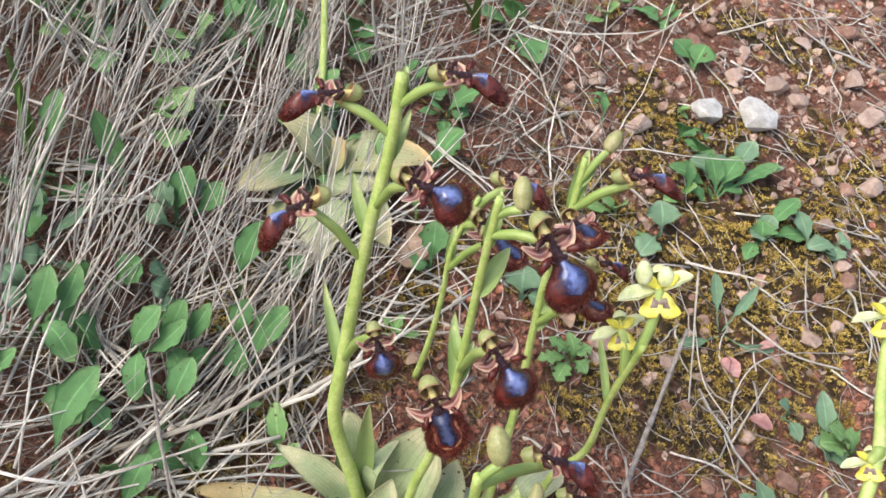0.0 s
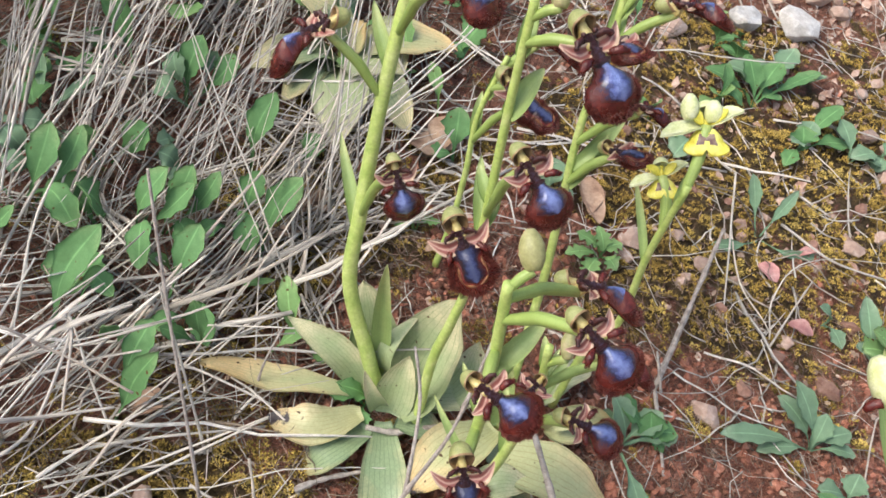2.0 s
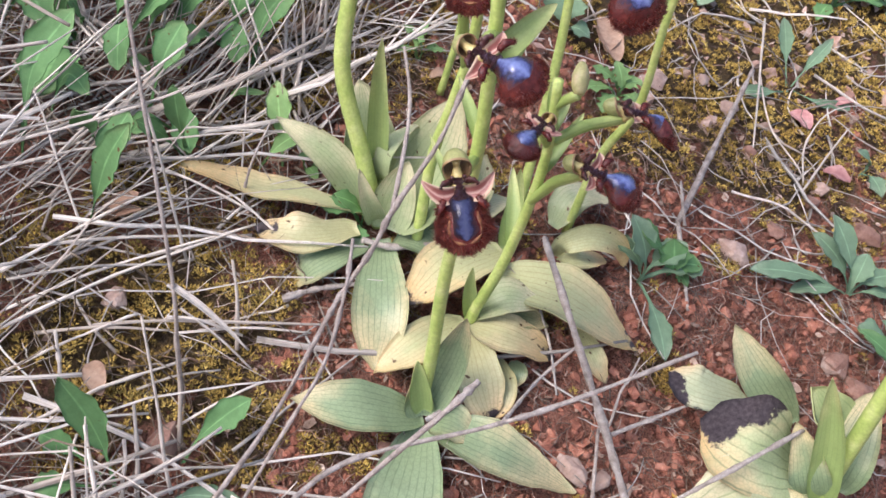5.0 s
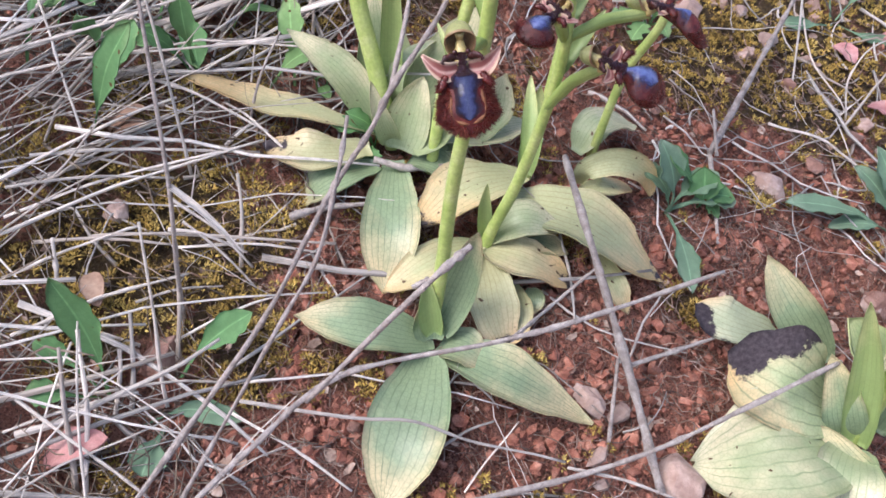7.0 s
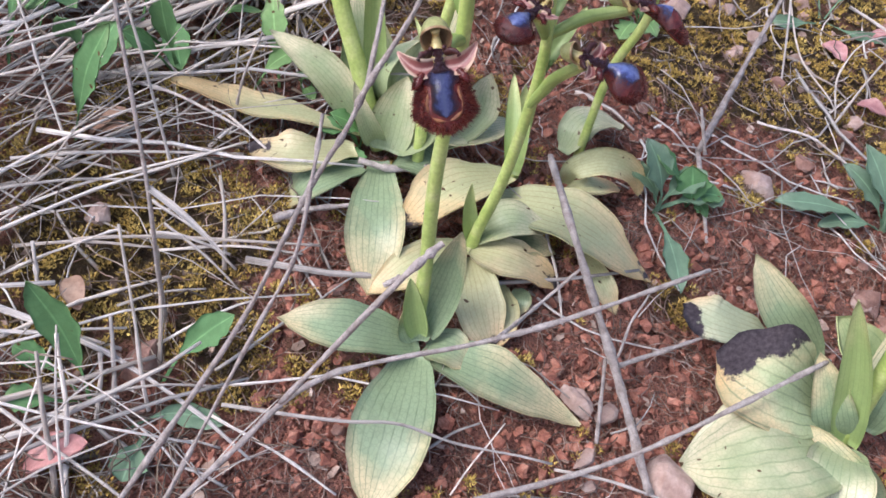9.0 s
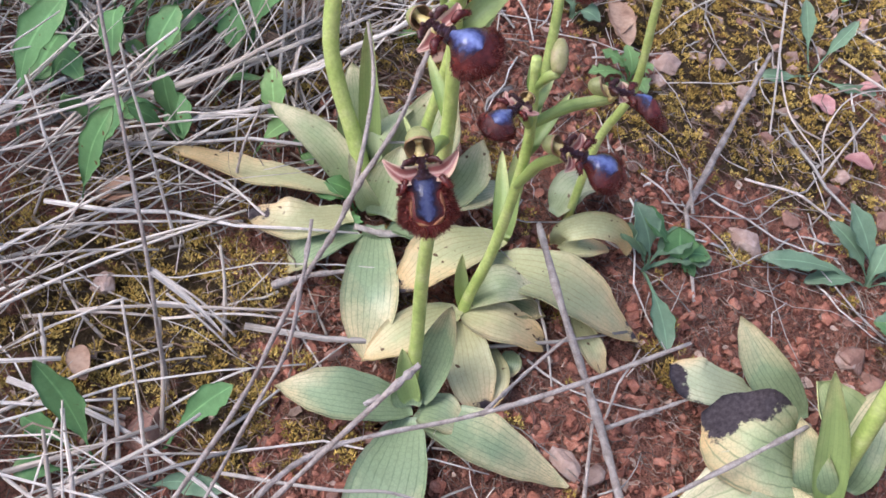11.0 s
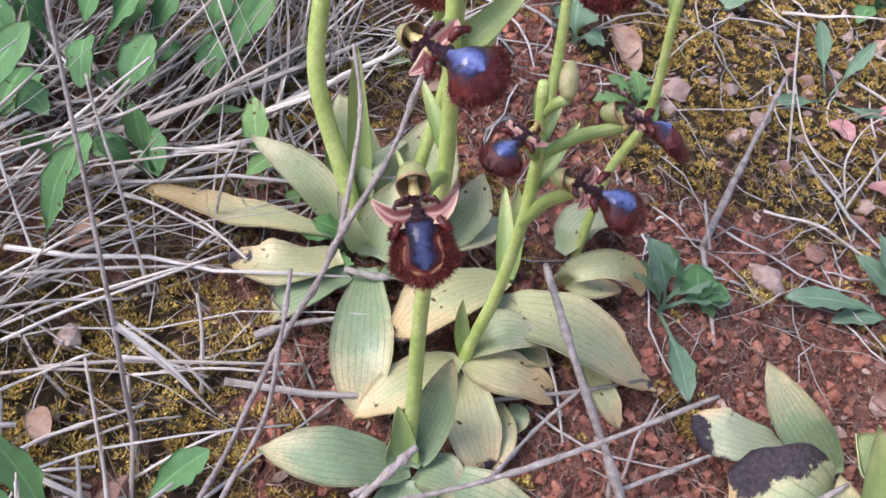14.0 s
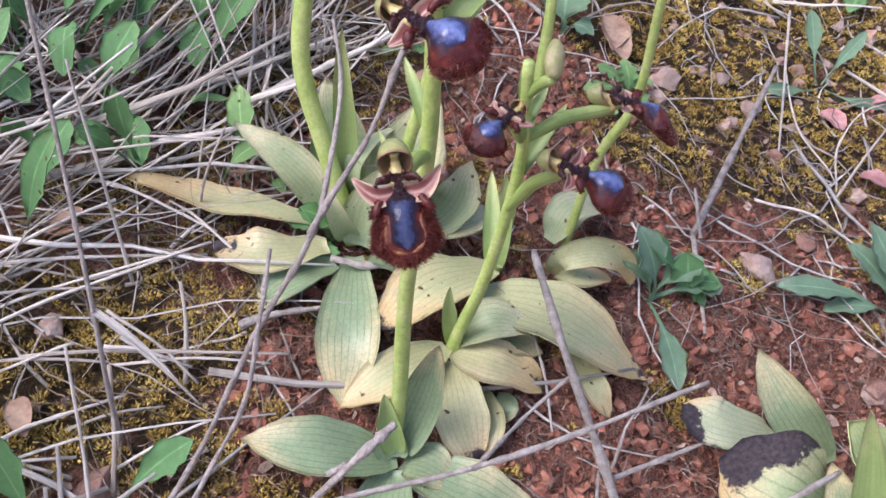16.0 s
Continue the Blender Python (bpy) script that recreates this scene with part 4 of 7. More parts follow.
add_tube(orchid_b, "ovary", [(7.2, 67.2, 185.5), (10.6, 66.5, 188.7), (14.1, 65.8, 190.4)], 1.0, 1.2, OVARY, 5, 8, 0.02, swell=0.25)
orchid_bud(orchid_b, (14.1, 65.8, 190.4), (13.2, 72.2, 196.9), 5.5)
add_leaf(orchid_b, (5.2, 65.3, 155.9), (14.0, 75.5, 166.2), 6.7, 2.0, BRACT, "bract", fold=0.55, thick=0.4, face=(-0.04, -0.68, 0.73))
add_leaf(orchid_b, (3.8, 63.4, 126.2), (-0.6, 71.0, 133.9), 4.3, 1.0, BRACT, "bract", fold=0.55, thick=0.4, face=(-0.03, -0.62, 0.78))
add_leaf(orchid_b, (6.4, 66.5, 174.6), (8.5, 78.2, 186.5), 4.8, 1.0, BRACT, "bract", fold=0.55, thick=0.4, face=(-0.05, -0.72, 0.69))
add_leaf(orchid_b, (2.9, 62.6, 112.8), (0.5, 80.0, 130.2), 5.2, 1.0, BRACT, "bract", fold=0.55, thick=0.4, face=(-0.02, -0.72, 0.69))
add_leaf(orchid_b, (3.2, 62.8, 116.7), (7.6, 72.0, 125.7), 4.4, 1.0, BRACT, "bract", fold=0.55, thick=0.4, face=(-0.02, -0.73, 0.69))

slender_orchid = thing("orchid", (-12.3, 129.8, 27.5), "slender orchid with small dark flowers behind the others", "orchid", "flowering orchids")
add_tube(slender_orchid, "stem", [(-12.3, 129.8, 27.5), (-7.4, 133.7, 51.1), (-4.3, 138.0, 75.4), (-2.6, 142.2, 98.3), (5.5, 146.0, 123.6)], 1.5, 1.0, STEM, 8, 10, 0.02)
orchid_flower(slender_orchid, (11.4, 135.2, 112.8), (0.85, -0.36, -0.38), (0.05, -0.21, 0.98), 1.06, (-3.4, 140.3, 88.0), puff=0, sepals=0)
orchid_flower(slender_orchid, (15.0, 151.0, 128.8), (0.99, -0.12, -0.12), (-0.09, 0.21, 0.97), 1.23, (3.1, 144.8, 116.0), puff=3, sepals=0)
orchid_flower(slender_orchid, (7.5, 139.2, 116.7), (0.70, -0.50, -0.51), (-0.07, -0.09, 0.99), 1.13, (1.1, 143.9, 109.7), puff=0, sepals=0)
add_leaf(slender_orchid, (-3.2, 140.7, 90.3), (-1.8, 152.8, 102.7), 4.6, 1.0, BRACT, "bract", fold=0.55, thick=0.4, face=(-0.01, -0.70, 0.71))
add_leaf(slender_orchid, (-0.1, 143.3, 105.9), (6.2, 154.7, 117.6), 4.5, 1.0, BRACT, "bract", fold=0.55, thick=0.4, face=(-0.02, -0.73, 0.69))

front_orchid = thing("orchid", (-1.8, 2.3, -2.9), "mirror orchid standing in a star of pale leaves", "orchid", "flowering orchids")
add_tube(front_orchid, "stem", [(-1.8, 2.3, -2.9), (-0.3, 2.3, 6.8), (1.3, 2.4, 26.5), (3.2, 2.5, 60.4), (7.9, 2.6, 101.6), (8.7, 2.7, 132.1), (8.8, 3.0, 156.9)], 2.3, 1.4, STEM, 8, 10, 0.02)
orchid_flower(front_orchid, (4.7, -13.9, 106.7), (0.26, -0.65, -0.72), (0.08, -0.65, 0.75), 1.03, (7.7, 2.6, 99.5), puff=0, sepals=0)
orchid_flower(front_orchid, (5.7, -11.6, 137.3), (0.86, -0.50, -0.08), (0.11, -0.53, 0.84), 1.00, (8.7, 2.7, 133.4), puff=2, sepals=2)
orchid_flower(front_orchid, (25.3, -8.9, 159.2), (0.75, -0.46, -0.48), (-0.02, -0.47, 0.88), 1.04, (8.8, 2.9, 144.5), puff=1, sepals=1)
orchid_flower(front_orchid, (26.9, 19.0, 142.6), (0.99, -0.10, -0.13), (-0.11, 0.31, 0.94), 1.16, (8.8, 2.9, 151.9), puff=3, sepals=2)
add_tube(front_orchid, "ovary", [(8.8, 3.0, 154.4), (11.4, 4.3, 157.7), (14.0, 5.6, 159.3)], 1.0, 1.2, OVARY, 5, 8, 0.02, swell=0.25)
orchid_bud(front_orchid, (14.0, 5.6, 159.3), (12.0, 12.1, 165.9), 6.2)
add_leaf(front_orchid, (8.5, 2.7, 126.0), (21.6, 13.1, 135.9), 5.9, 2.0, BRACT, "bract", fold=0.55, thick=0.4, face=(-0.02, -0.71, 0.70))
add_leaf(front_orchid, (8.0, 2.7, 104.6), (2.0, 12.2, 115.6), 3.3, 1.0, BRACT, "bract", fold=0.55, thick=0.4, face=(0.10, -0.80, 0.60))
add_leaf(front_orchid, (8.4, 2.7, 121.4), (18.1, 13.7, 131.8), 4.5, 2.0, BRACT, "bract", fold=0.55, thick=0.4, face=(0.11, -0.84, 0.53))
add_leaf(front_orchid, (8.7, 2.8, 138.3), (9.0, 7.8, 143.3), 3.5, 1.0, BRACT, "bract", fold=0.55, thick=0.4, face=(-0.06, -0.64, 0.77))
add_leaf(front_orchid, (5.8, 2.6, 83.0), (-4.4, 14.1, 96.6), 2.6, 1.0, BRACT, "bract", fold=0.55, thick=0.4, face=(0.11, -0.74, 0.67))
add_leaf(front_orchid, (0.3, -0.1, -4.6), (-39.2, -9.7, 9.6), 17.5, 0.0, GREEN_LEAF, via=[(-18.8, -7.9, 8.7)], kind="lance", roll=-8)
add_leaf(front_orchid, (0.2, -3.4, -5.0), (-4.5, -50.9, -15.0), 23.0, 0.0, GREEN_LEAF, via=[(-2.1, -31.4, -3.1)], kind="broad", label="broad green leaf lying forward on the soil", ripple=0.02)
add_leaf(front_orchid, (2.3, -0.4, -5.1), (51.0, -11.4, -18.8), 18.5, 0.0, GREEN_LEAF, via=[(24.7, -8.0, -4.5)], kind="lance")
add_leaf(front_orchid, (1.0, 1.0, -0.5), (10.5, 8.3, 35.2), 13.0, -2.0, GREEN_LEAF, face=(0.07, -0.68, 0.73), fold=0.35)
add_leaf(front_orchid, (0.2, -0.2, -0.6), (-3.3, 0.6, 22.4), 7.2, 0.0, BRACT, face=(0.09, -0.66, 0.74), fold=0.60)
add_leaf(front_orchid, (-0.3, -0.8, -2.6), (-3.4, 2.6, 10.8), 10.0, 0.0, GREEN_LEAF, face=(0.09, -0.65, 0.75), fold=0.50)
add_leaf(front_orchid, (3.5, -0.8, -4.4), (17.8, -4.6, -7.3), 14.7, 4.0, GREEN_LEAF)

orchid_c = thing("orchid", (10.6, 35.1, 2.2), "mirror orchid leaning beside yellowing leaves", "orchid", "flowering orchids")
add_tube(orchid_c, "stem", [(10.6, 35.1, 2.2), (12.7, 34.3, 12.7), (19.4, 31.9, 38.6), (25.5, 28.8, 77.8), (25.5, 27.1, 107.9)], 2.2, 1.3, STEM, 8, 10, 0.02)
orchid_flower(orchid_c, (23.4, 19.9, 99.0), (-0.50, -0.85, -0.02), (-0.06, -0.40, 0.91), 0.84, (25.5, 28.3, 86.8), puff=1, sepals=1)
orchid_flower(orchid_c, (34.6, 16.3, 89.5), (0.97, -0.18, -0.24), (0.22, -0.22, 0.95), 1.06, (23.4, 29.9, 64.1), puff=1, sepals=2)
orchid_flower(orchid_c, (44.6, 38.0, 93.2), (0.97, -0.07, -0.21), (-0.05, 0.21, 0.98), 1.10, (25.5, 28.3, 86.8), puff=3, sepals=2)
add_tube(orchid_c, "ovary", [(25.5, 27.6, 98.8), (28.2, 26.5, 102.9), (30.9, 25.4, 105.4)], 1.0, 1.2, OVARY, 5, 8, 0.02, swell=0.25)
orchid_bud(orchid_c, (30.9, 25.4, 105.4), (30.7, 31.1, 111.4), 4.4)
add_leaf(orchid_c, (25.2, 29.0, 75.8), (34.5, 42.4, 88.7), 4.0, 2.0, BRACT, "bract", fold=0.55, thick=0.4, face=(0.00, -0.78, 0.63))
add_leaf(orchid_c, (25.5, 28.1, 89.8), (29.8, 35.7, 97.2), 3.0, 1.0, BRACT, "bract", fold=0.55, thick=0.4, face=(0.00, -0.81, 0.59))
add_leaf(orchid_c, (25.5, 27.7, 97.3), (24.9, 34.1, 104.2), 3.7, 1.0, BRACT, "bract", fold=0.55, thick=0.4, face=(0.00, -0.83, 0.56))
add_leaf(orchid_c, (20.3, 31.5, 44.5), (18.9, 47.7, 61.9), 5.0, 1.0, BRACT, "bract", fold=0.55, thick=0.4, face=(0.02, -0.71, 0.70))
add_leaf(orchid_c, (10.8, 36.1, 4.4), (10.0, 32.0, 32.7), 5.2, 0.0, BRACT, face=(0.04, -0.74, 0.67), fold=0.50)
add_leaf(orchid_c, (10.5, 36.6, 5.6), (35.1, 42.1, 7.7), 13.0, 0.0, PALE_LEAF, via=[(22.0, 39.3, 13.8)], kind="lance", roll=20, fold=0.3)
add_leaf(orchid_c, (10.7, 33.1, 4.7), (41.2, 31.6, -4.0), 17.5, 0.0, BROWN_TIP, via=[(24.5, 28.5, 6.8)], kind="broad", ripple=0.05)
add_leaf(orchid_c, (10.5, 29.8, 4.1), (22.6, 3.4, -8.5), 16.0, 0.0, BROWN_TIP, via=[(16.1, 12.5, 4.0)], kind="broad", ripple=0.05)
add_leaf(orchid_c, (9.7, 33.8, 5.1), (-17.2, 6.6, 6.6), 15.5, 0.0, YELLOW_LEAF, via=[(-3.3, 17.5, 11.2)], kind="lance")
add_leaf(orchid_c, (19.0, 63.2, 11.8), (-9.6, 28.2, 15.9), 22.0, 0.0, YELLOW_LEAF, via=[(4.5, 46.4, 19.1)], kind="broad")
add_leaf(orchid_c, (18.2, 53.7, 9.8), (70.6, 42.1, -9.8), 25.5, 0.0, YELLOW_LEAF, via=[(43.8, 47.0, 8.9)], kind="lance", label="large yellow leaf arching over the soil")
add_leaf(orchid_c, (47.4, 47.7, -2.6), (59.9, 27.8, -10.8), 8.5, 0.0, YELLOW_LEAF, via=[(53.5, 34.3, -4.0)], kind="broad")
add_leaf(orchid_c, (21.1, 26.3, -2.0), (22.9, 4.9, -8.2), 12.0, 0.0, YELLOW_LEAF, via=[(23.4, 12.7, -2.5)], kind="lance")
add_leaf(orchid_c, (27.5, 26.3, -3.3), (28.6, 17.7, -6.5), 7.0, 0.0, GREEN_LEAF, via=[(28.8, 21.1, -2.8)], kind="lance")
add_leaf(orchid_c, (19.3, 40.6, 1.6), (38.0, 39.9, 0.6), 13.3, 3.0, GREEN_LEAF)

orchid_d = thing("orchid", (20.6, 67.1, 7.4), "tall mirror orchid with flowers and buds on thin stalks", "orchid", "flowering orchids")
add_tube(orchid_d, "stem", [(20.6, 67.1, 7.4), (22.1, 70.3, 18.6), (25.7, 79.5, 51.0), (28.3, 87.6, 79.1), (29.2, 95.1, 104.8), (30.6, 102.4, 129.8), (34.4, 108.1, 150.8), (36.5, 114.5, 172.9)], 2.0, 1.1, STEM, 8, 10, 0.02)
orchid_flower(orchid_d, (50.6, 108.8, 170.9), (1.00, 0.01, 0.01), (-0.10, 0.30, 0.95), 1.14, (34.7, 109.1, 154.1), puff=3, sepals=2)
orchid_flower(orchid_d, (41.3, 93.7, 127.3), (0.78, -0.60, 0.20), (-0.09, 0.07, 0.99), 0.85, (29.5, 96.5, 109.8), puff=0, sepals=2)
orchid_flower(orchid_d, (46.0, 98.5, 141.2), (0.90, 0.27, -0.34), (-0.10, 0.24, 0.97), 0.90, (30.2, 100.5, 123.6), puff=3, sepals=0)
orchid_flower(orchid_d, (32.1, 84.8, 170.8), (0.43, -0.88, 0.21), (-0.07, -0.15, 0.99), 0.90, (34.0, 107.6, 148.7), puff=0, sepals=0)
add_tube(orchid_d, "ovary", [(35.6, 111.9, 164.0), (39.4, 114.2, 170.3), (43.2, 116.5, 174.9)], 1.0, 1.2, OVARY, 5, 8, 0.02, swell=0.25)
orchid_bud(orchid_d, (43.2, 116.5, 174.9), (46.6, 121.4, 179.9), 5.2)
add_leaf(orchid_d, (34.8, 109.4, 155.2), (39.0, 123.5, 169.6), 5.7, 1.0, BRACT, "bract", fold=0.55, thick=0.4, face=(-0.14, -0.75, 0.65))
add_leaf(orchid_d, (35.5, 111.6, 162.9), (41.6, 118.0, 169.5), 3.7, 1.0, BRACT, "bract", fold=0.55, thick=0.4, face=(-0.14, -0.76, 0.63))
add_leaf(orchid_d, (29.4, 96.1, 108.5), (46.8, 114.8, 126.6), 6.8, 3.0, BRACT, "bract", fold=0.55, thick=0.4, face=(-0.11, -0.76, 0.64))
add_leaf(orchid_d, (29.8, 98.0, 114.8), (41.6, 107.0, 123.5), 4.5, 2.0, BRACT, "bract", fold=0.55, thick=0.4, face=(-0.11, -0.77, 0.63))
add_leaf(orchid_d, (20.3, 65.7, 10.1), (21.0, 68.4, 44.6), 7.4, 0.0, BRACT, face=(-0.03, -0.75, 0.67), fold=0.50)

yellow_orchid = thing("orchid", (41.5, 79.0, 9.3), "yellow bee orchid with two open flowers", "orchid", "flowering orchids")
add_tube(yellow_orchid, "stem", [(41.5, 79.0, 9.3), (46.7, 75.7, 47.6), (54.3, 71.5, 72.3), (55.8, 70.1, 106.0), (59.8, 67.5, 138.4)], 1.6, 1.1, STEM, 8, 10, 0.02)
yellow_flower(yellow_orchid, (62.9, 80.8, 150.6), (0.05, -0.85, -0.50), (-0.15, -0.45, 0.88), 1.30, (59.4, 67.8, 135.2))
yellow_flower(yellow_orchid, (55.0, 80.0, 130.9), (0.14, -0.85, -0.50), (-0.15, -0.40, 0.90), 1.00, (57.4, 69.1, 119.0))
orchid_bud(yellow_orchid, (57.6, 81.0, 151.9), (57.0, 86.2, 157.1), 5.2, YELLOW_PALE)
orchid_bud(yellow_orchid, (64.5, 81.0, 151.7), (64.0, 85.6, 156.3), 5.2, YELLOW_PALE)
add_leaf(yellow_orchid, (55.7, 70.2, 102.6), (50.3, 89.8, 122.3), 3.0, 2.0, BRACT, "bract", fold=0.55, thick=0.4, face=(-0.20, -0.70, 0.69))
add_leaf(yellow_orchid, (58.6, 68.3, 128.7), (63.9, 80.8, 141.0), 3.7, 2.0, BRACT, "bract", fold=0.55, thick=0.4, face=(-0.23, -0.74, 0.64))
add_leaf(yellow_orchid, (38.4, 71.0, 4.0), (65.0, 73.6, 0.5), 9.5, 0.0, YELLOW_LEAF, via=[(40.5, 67.4, 14.3), (50.4, 70.7, 16.9), (60.4, 73.6, 11.5)], kind="broad", face=(0.1, -0.8, 0.6), fold=0.3)
add_leaf(yellow_orchid, (40.0, 71.0, 4.3), (58.1, 75.8, 1.5), 11.0, 0.0, YELLOW_LEAF, via=[(47.1, 67.5, 7.9)], kind="broad")
add_leaf(yellow_orchid, (36.5, 77.8, 12.3), (57.3, 97.4, 12.2), 15.0, 0.0, PALE_LEAF, via=[(42.6, 85.9, 20.6)], kind="broad")

rosette_orchid = thing("orchid", (132.6, 4.1, -30.4), "broad-leaved orchid rosette with a blackened rotting leaf", "orchid", "flowering orchids")
add_leaf(rosette_orchid, (126.7, 30.4, -22.5), (102.2, 50.0, 3.4), 15.0, 0.0, GREEN_LEAF, via=[(113.1, 36.9, -7.9)], kind="lance", fold=0.35, face=(-0.3, -0.6, 0.74))
add_leaf(rosette_orchid, (129.6, 10.8, -23.8), (90.7, 17.5, -10.3), 33.0, 0.0, BLACK_TIP, via=[(106.4, 6.6, -5.9)], kind="broad", label="yellow leaf with a large black rotted end", ripple=0.05, roll=-26)
add_leaf(rosette_orchid, (110.0, 33.3, -16.4), (80.6, 34.1, -7.7), 16.0, 0.0, DARK_TIP, via=[(91.5, 27.2, -6.8)], kind="broad", label="pale curling leaf with a dark end", ripple=0.05, roll=-14)
add_leaf(rosette_orchid, (132.3, 1.1, -27.0), (81.4, -15.9, -23.0), 38.0, 0.0, PALE_LEAF, via=[(104.2, -13.5, -10.5)], kind="broad", label="broad pale leaf arching over the soil", fold=0.08)
add_leaf(rosette_orchid, (141.5, -12.6, -35.1), (118.3, -0.0, -17.3), 15.3, 4.0, GREEN_LEAF, face=(-0.35, -0.54, 0.76))
add_leaf(rosette_orchid, (130.7, 3.4, -25.2), (117.2, 12.7, 1.8), 13.7, 4.0, GREEN_LEAF, face=(-0.34, -0.60, 0.72))
add_leaf(rosette_orchid, (135.1, 15.7, -17.3), (122.8, 23.7, 7.1), 28.5, 4.0, BRACT)
add_leaf(rosette_orchid, (132.8, 2.2, -25.9), (119.1, 9.9, 28.7), 10.5, 0.0, BRACT, face=(-0.36, -0.61, 0.70), fold=0.60)
add_leaf(rosette_orchid, (136.7, 8.7, -25.2), (147.1, 31.3, -0.2), 18.9, 6.0, GREEN_LEAF)
add_leaf(rosette_orchid, (133.4, 1.3, -26.2), (123.1, -30.4, -26.3), 20.0, 0.0, PALE_LEAF, via=[(125.2, -15.8, -16.4)], kind="broad")
add_tube(rosette_orchid, "stem", [(132.6, 4.1, -30.4), (136.4, 12.9, 49.1), (133.0, 15.1, 77.3), (121.1, 15.4, 110.1), (127.4, 37.9, 133.3), (126.4, 52.4, 148.1), (126.5, 64.1, 160.0)], 2.8, 1.5, STEM, 8, 10, 0.02)
orchid_bud(rosette_orchid, (119.8, 17.5, 112.2), (111.5, 27.5, 121.0), 10.5, YELLOW_PALE)
add_tube(rosette_orchid, "lip", [(113.6, 18.2, 113.6), (111.6, 17.6, 112.6), (110.4, 17.4, 110.6)], 1.9, 1.0, LIP, 5, 8, 0.15, "dark brown lip under a pale hood")
yellow_flower(rosette_orchid, (125.5, 37.4, 132.7), (-0.10, -0.93, -0.36), (-0.45, -0.33, 0.83), 0.80, (127.2, 40.8, 136.2))
yellow_flower(rosette_orchid, (125.9, 67.6, 163.5), (-0.09, -0.95, -0.31), (-0.26, -0.17, 0.95), 1.00, (126.5, 61.8, 157.6))
add_leaf(rosette_orchid, (131.8, 15.2, 80.5), (122.2, 42.1, 108.3), 5.6, 3.0, BRACT, "bract", fold=0.55, thick=0.4, face=(-0.42, -0.56, 0.72))

rear_orchid = thing("orchid", (-68.4, 221.4, 60.9), "orchid rosette with pale and yellowed leaves behind", "orchid", "flowering orchids")
add_tube(rear_orchid, "stem", [(-68.4, 221.4, 60.9), (-72.9, 234.5, 82.5), (-73.9, 253.5, 112.2), (-76.2, 271.7, 140.9)], 2.1, 1.6, STEM, 8, 10, 0.02)
add_leaf(rear_orchid, (-68.4, 221.4, 60.9), (-88.7, 224.4, 92.8), 29.7, 8.0, GREEN_LEAF, kind="broad")
add_leaf(rear_orchid, (-68.4, 221.4, 60.9), (-105.1, 191.2, 72.8), 25.9, 8.0, GREEN_LEAF, kind="broad")
add_leaf(rear_orchid, (-68.4, 221.4, 60.9), (-37.6, 209.9, 66.9), 42.3, 6.0, PALE_LEAF, kind="broad")
add_leaf(rear_orchid, (-68.4, 221.4, 60.9), (-62.6, 165.3, 56.0), 25.6, 8.0, PALE_LEAF, kind="broad")
add_leaf(rear_orchid, (-68.4, 221.4, 60.9), (-30.8, 185.0, 53.8), 22.5, 8.0, GREEN_LEAF, kind="broad")
add_leaf(rear_orchid, (-68.4, 221.4, 60.9), (-16.1, 236.7, 66.0), 31.0, 9.0, YELLOW_LEAF, kind="broad")
add_leaf(rear_orchid, (-68.4, 221.4, 60.9), (-59.3, 229.3, 79.8), 19.2, 2.0, YELLOW_LEAF, kind="broad")
add_leaf(rear_orchid, (-68.4, 221.4, 60.9), (-89.3, 182.6, 63.5), 17.0, 5.0, GREEN_LEAF, kind="broad")

# ---- weeds ----
weed((-146.8, 231.1, 76.6), [(-138.6, 233.2, 91.3, 13.4, 4.0), (-153.3, 230.6, 87.8, 12.2, 4.0)], "green weed with spoon-shaped leaves among dry straw", WEED_LIGHT, "spoon", 0.16, "weeds among the straw")
weed((-70.0, 313.5, 79.1), [(-73.9, 308.1, 102.6, 16.8, 4.0), (-57.8, 294.0, 82.1, 17.0, 4.0), (-55.7, 311.0, 89.5, 13.8, 4.0)], "green weed with spoon-shaped leaves among dry straw", WEED, "spoon", 0.16, "weeds among the straw")
weed((-14.8, 244.8, 52.0), [(-2.1, 253.0, 75.2, 18.1, 4.0), (-18.7, 246.6, 63.2, 13.0, 4.0)], "green weed with spoon-shaped leaves among dry straw", WEED, "spoon", 0.16, "weeds among the straw")
weed((-12.3, 281.8, 59.9), [(4.1, 286.3, 77.5, 18.3, 4.0), (-0.3, 279.8, 64.9, 17.1, 4.0)], "green weed with spoon-shaped leaves among dry straw", WEED, "spoon", 0.16, "weeds among the straw")
weed((18.3, 358.2, 70.8), [(16.9, 355.5, 94.5, 18.2, 4.0), (-0.1, 351.8, 87.2, 18.3, 4.0), (39.0, 334.2, 69.1, 22.0, 4.0)], "green weed with spoon-shaped leaves among dry straw", WEED, "spoon", 0.16, "weeds among the straw")
weed((-190.3, 268.9, 94.2), [(-183.0, 267.8, 116.4, 18.6, 4.0), (-209.3, 245.6, 109.0, 15.1, 4.0), (-202.3, 258.8, 114.5, 15.3, 4.0)], "green weed with spoon-shaped leaves among dry straw", WEED_LIGHT, "spoon", 0.16, "weeds among the straw")
weed((-11.5, 186.5, 38.1), [(-10.1, 200.7, 59.0, 14.0, 4.0), (-22.4, 181.6, 45.3, 10.9, 4.0)], "green weed with spoon-shaped leaves among dry straw", WEED, "spoon", 0.16, "weeds among the straw")
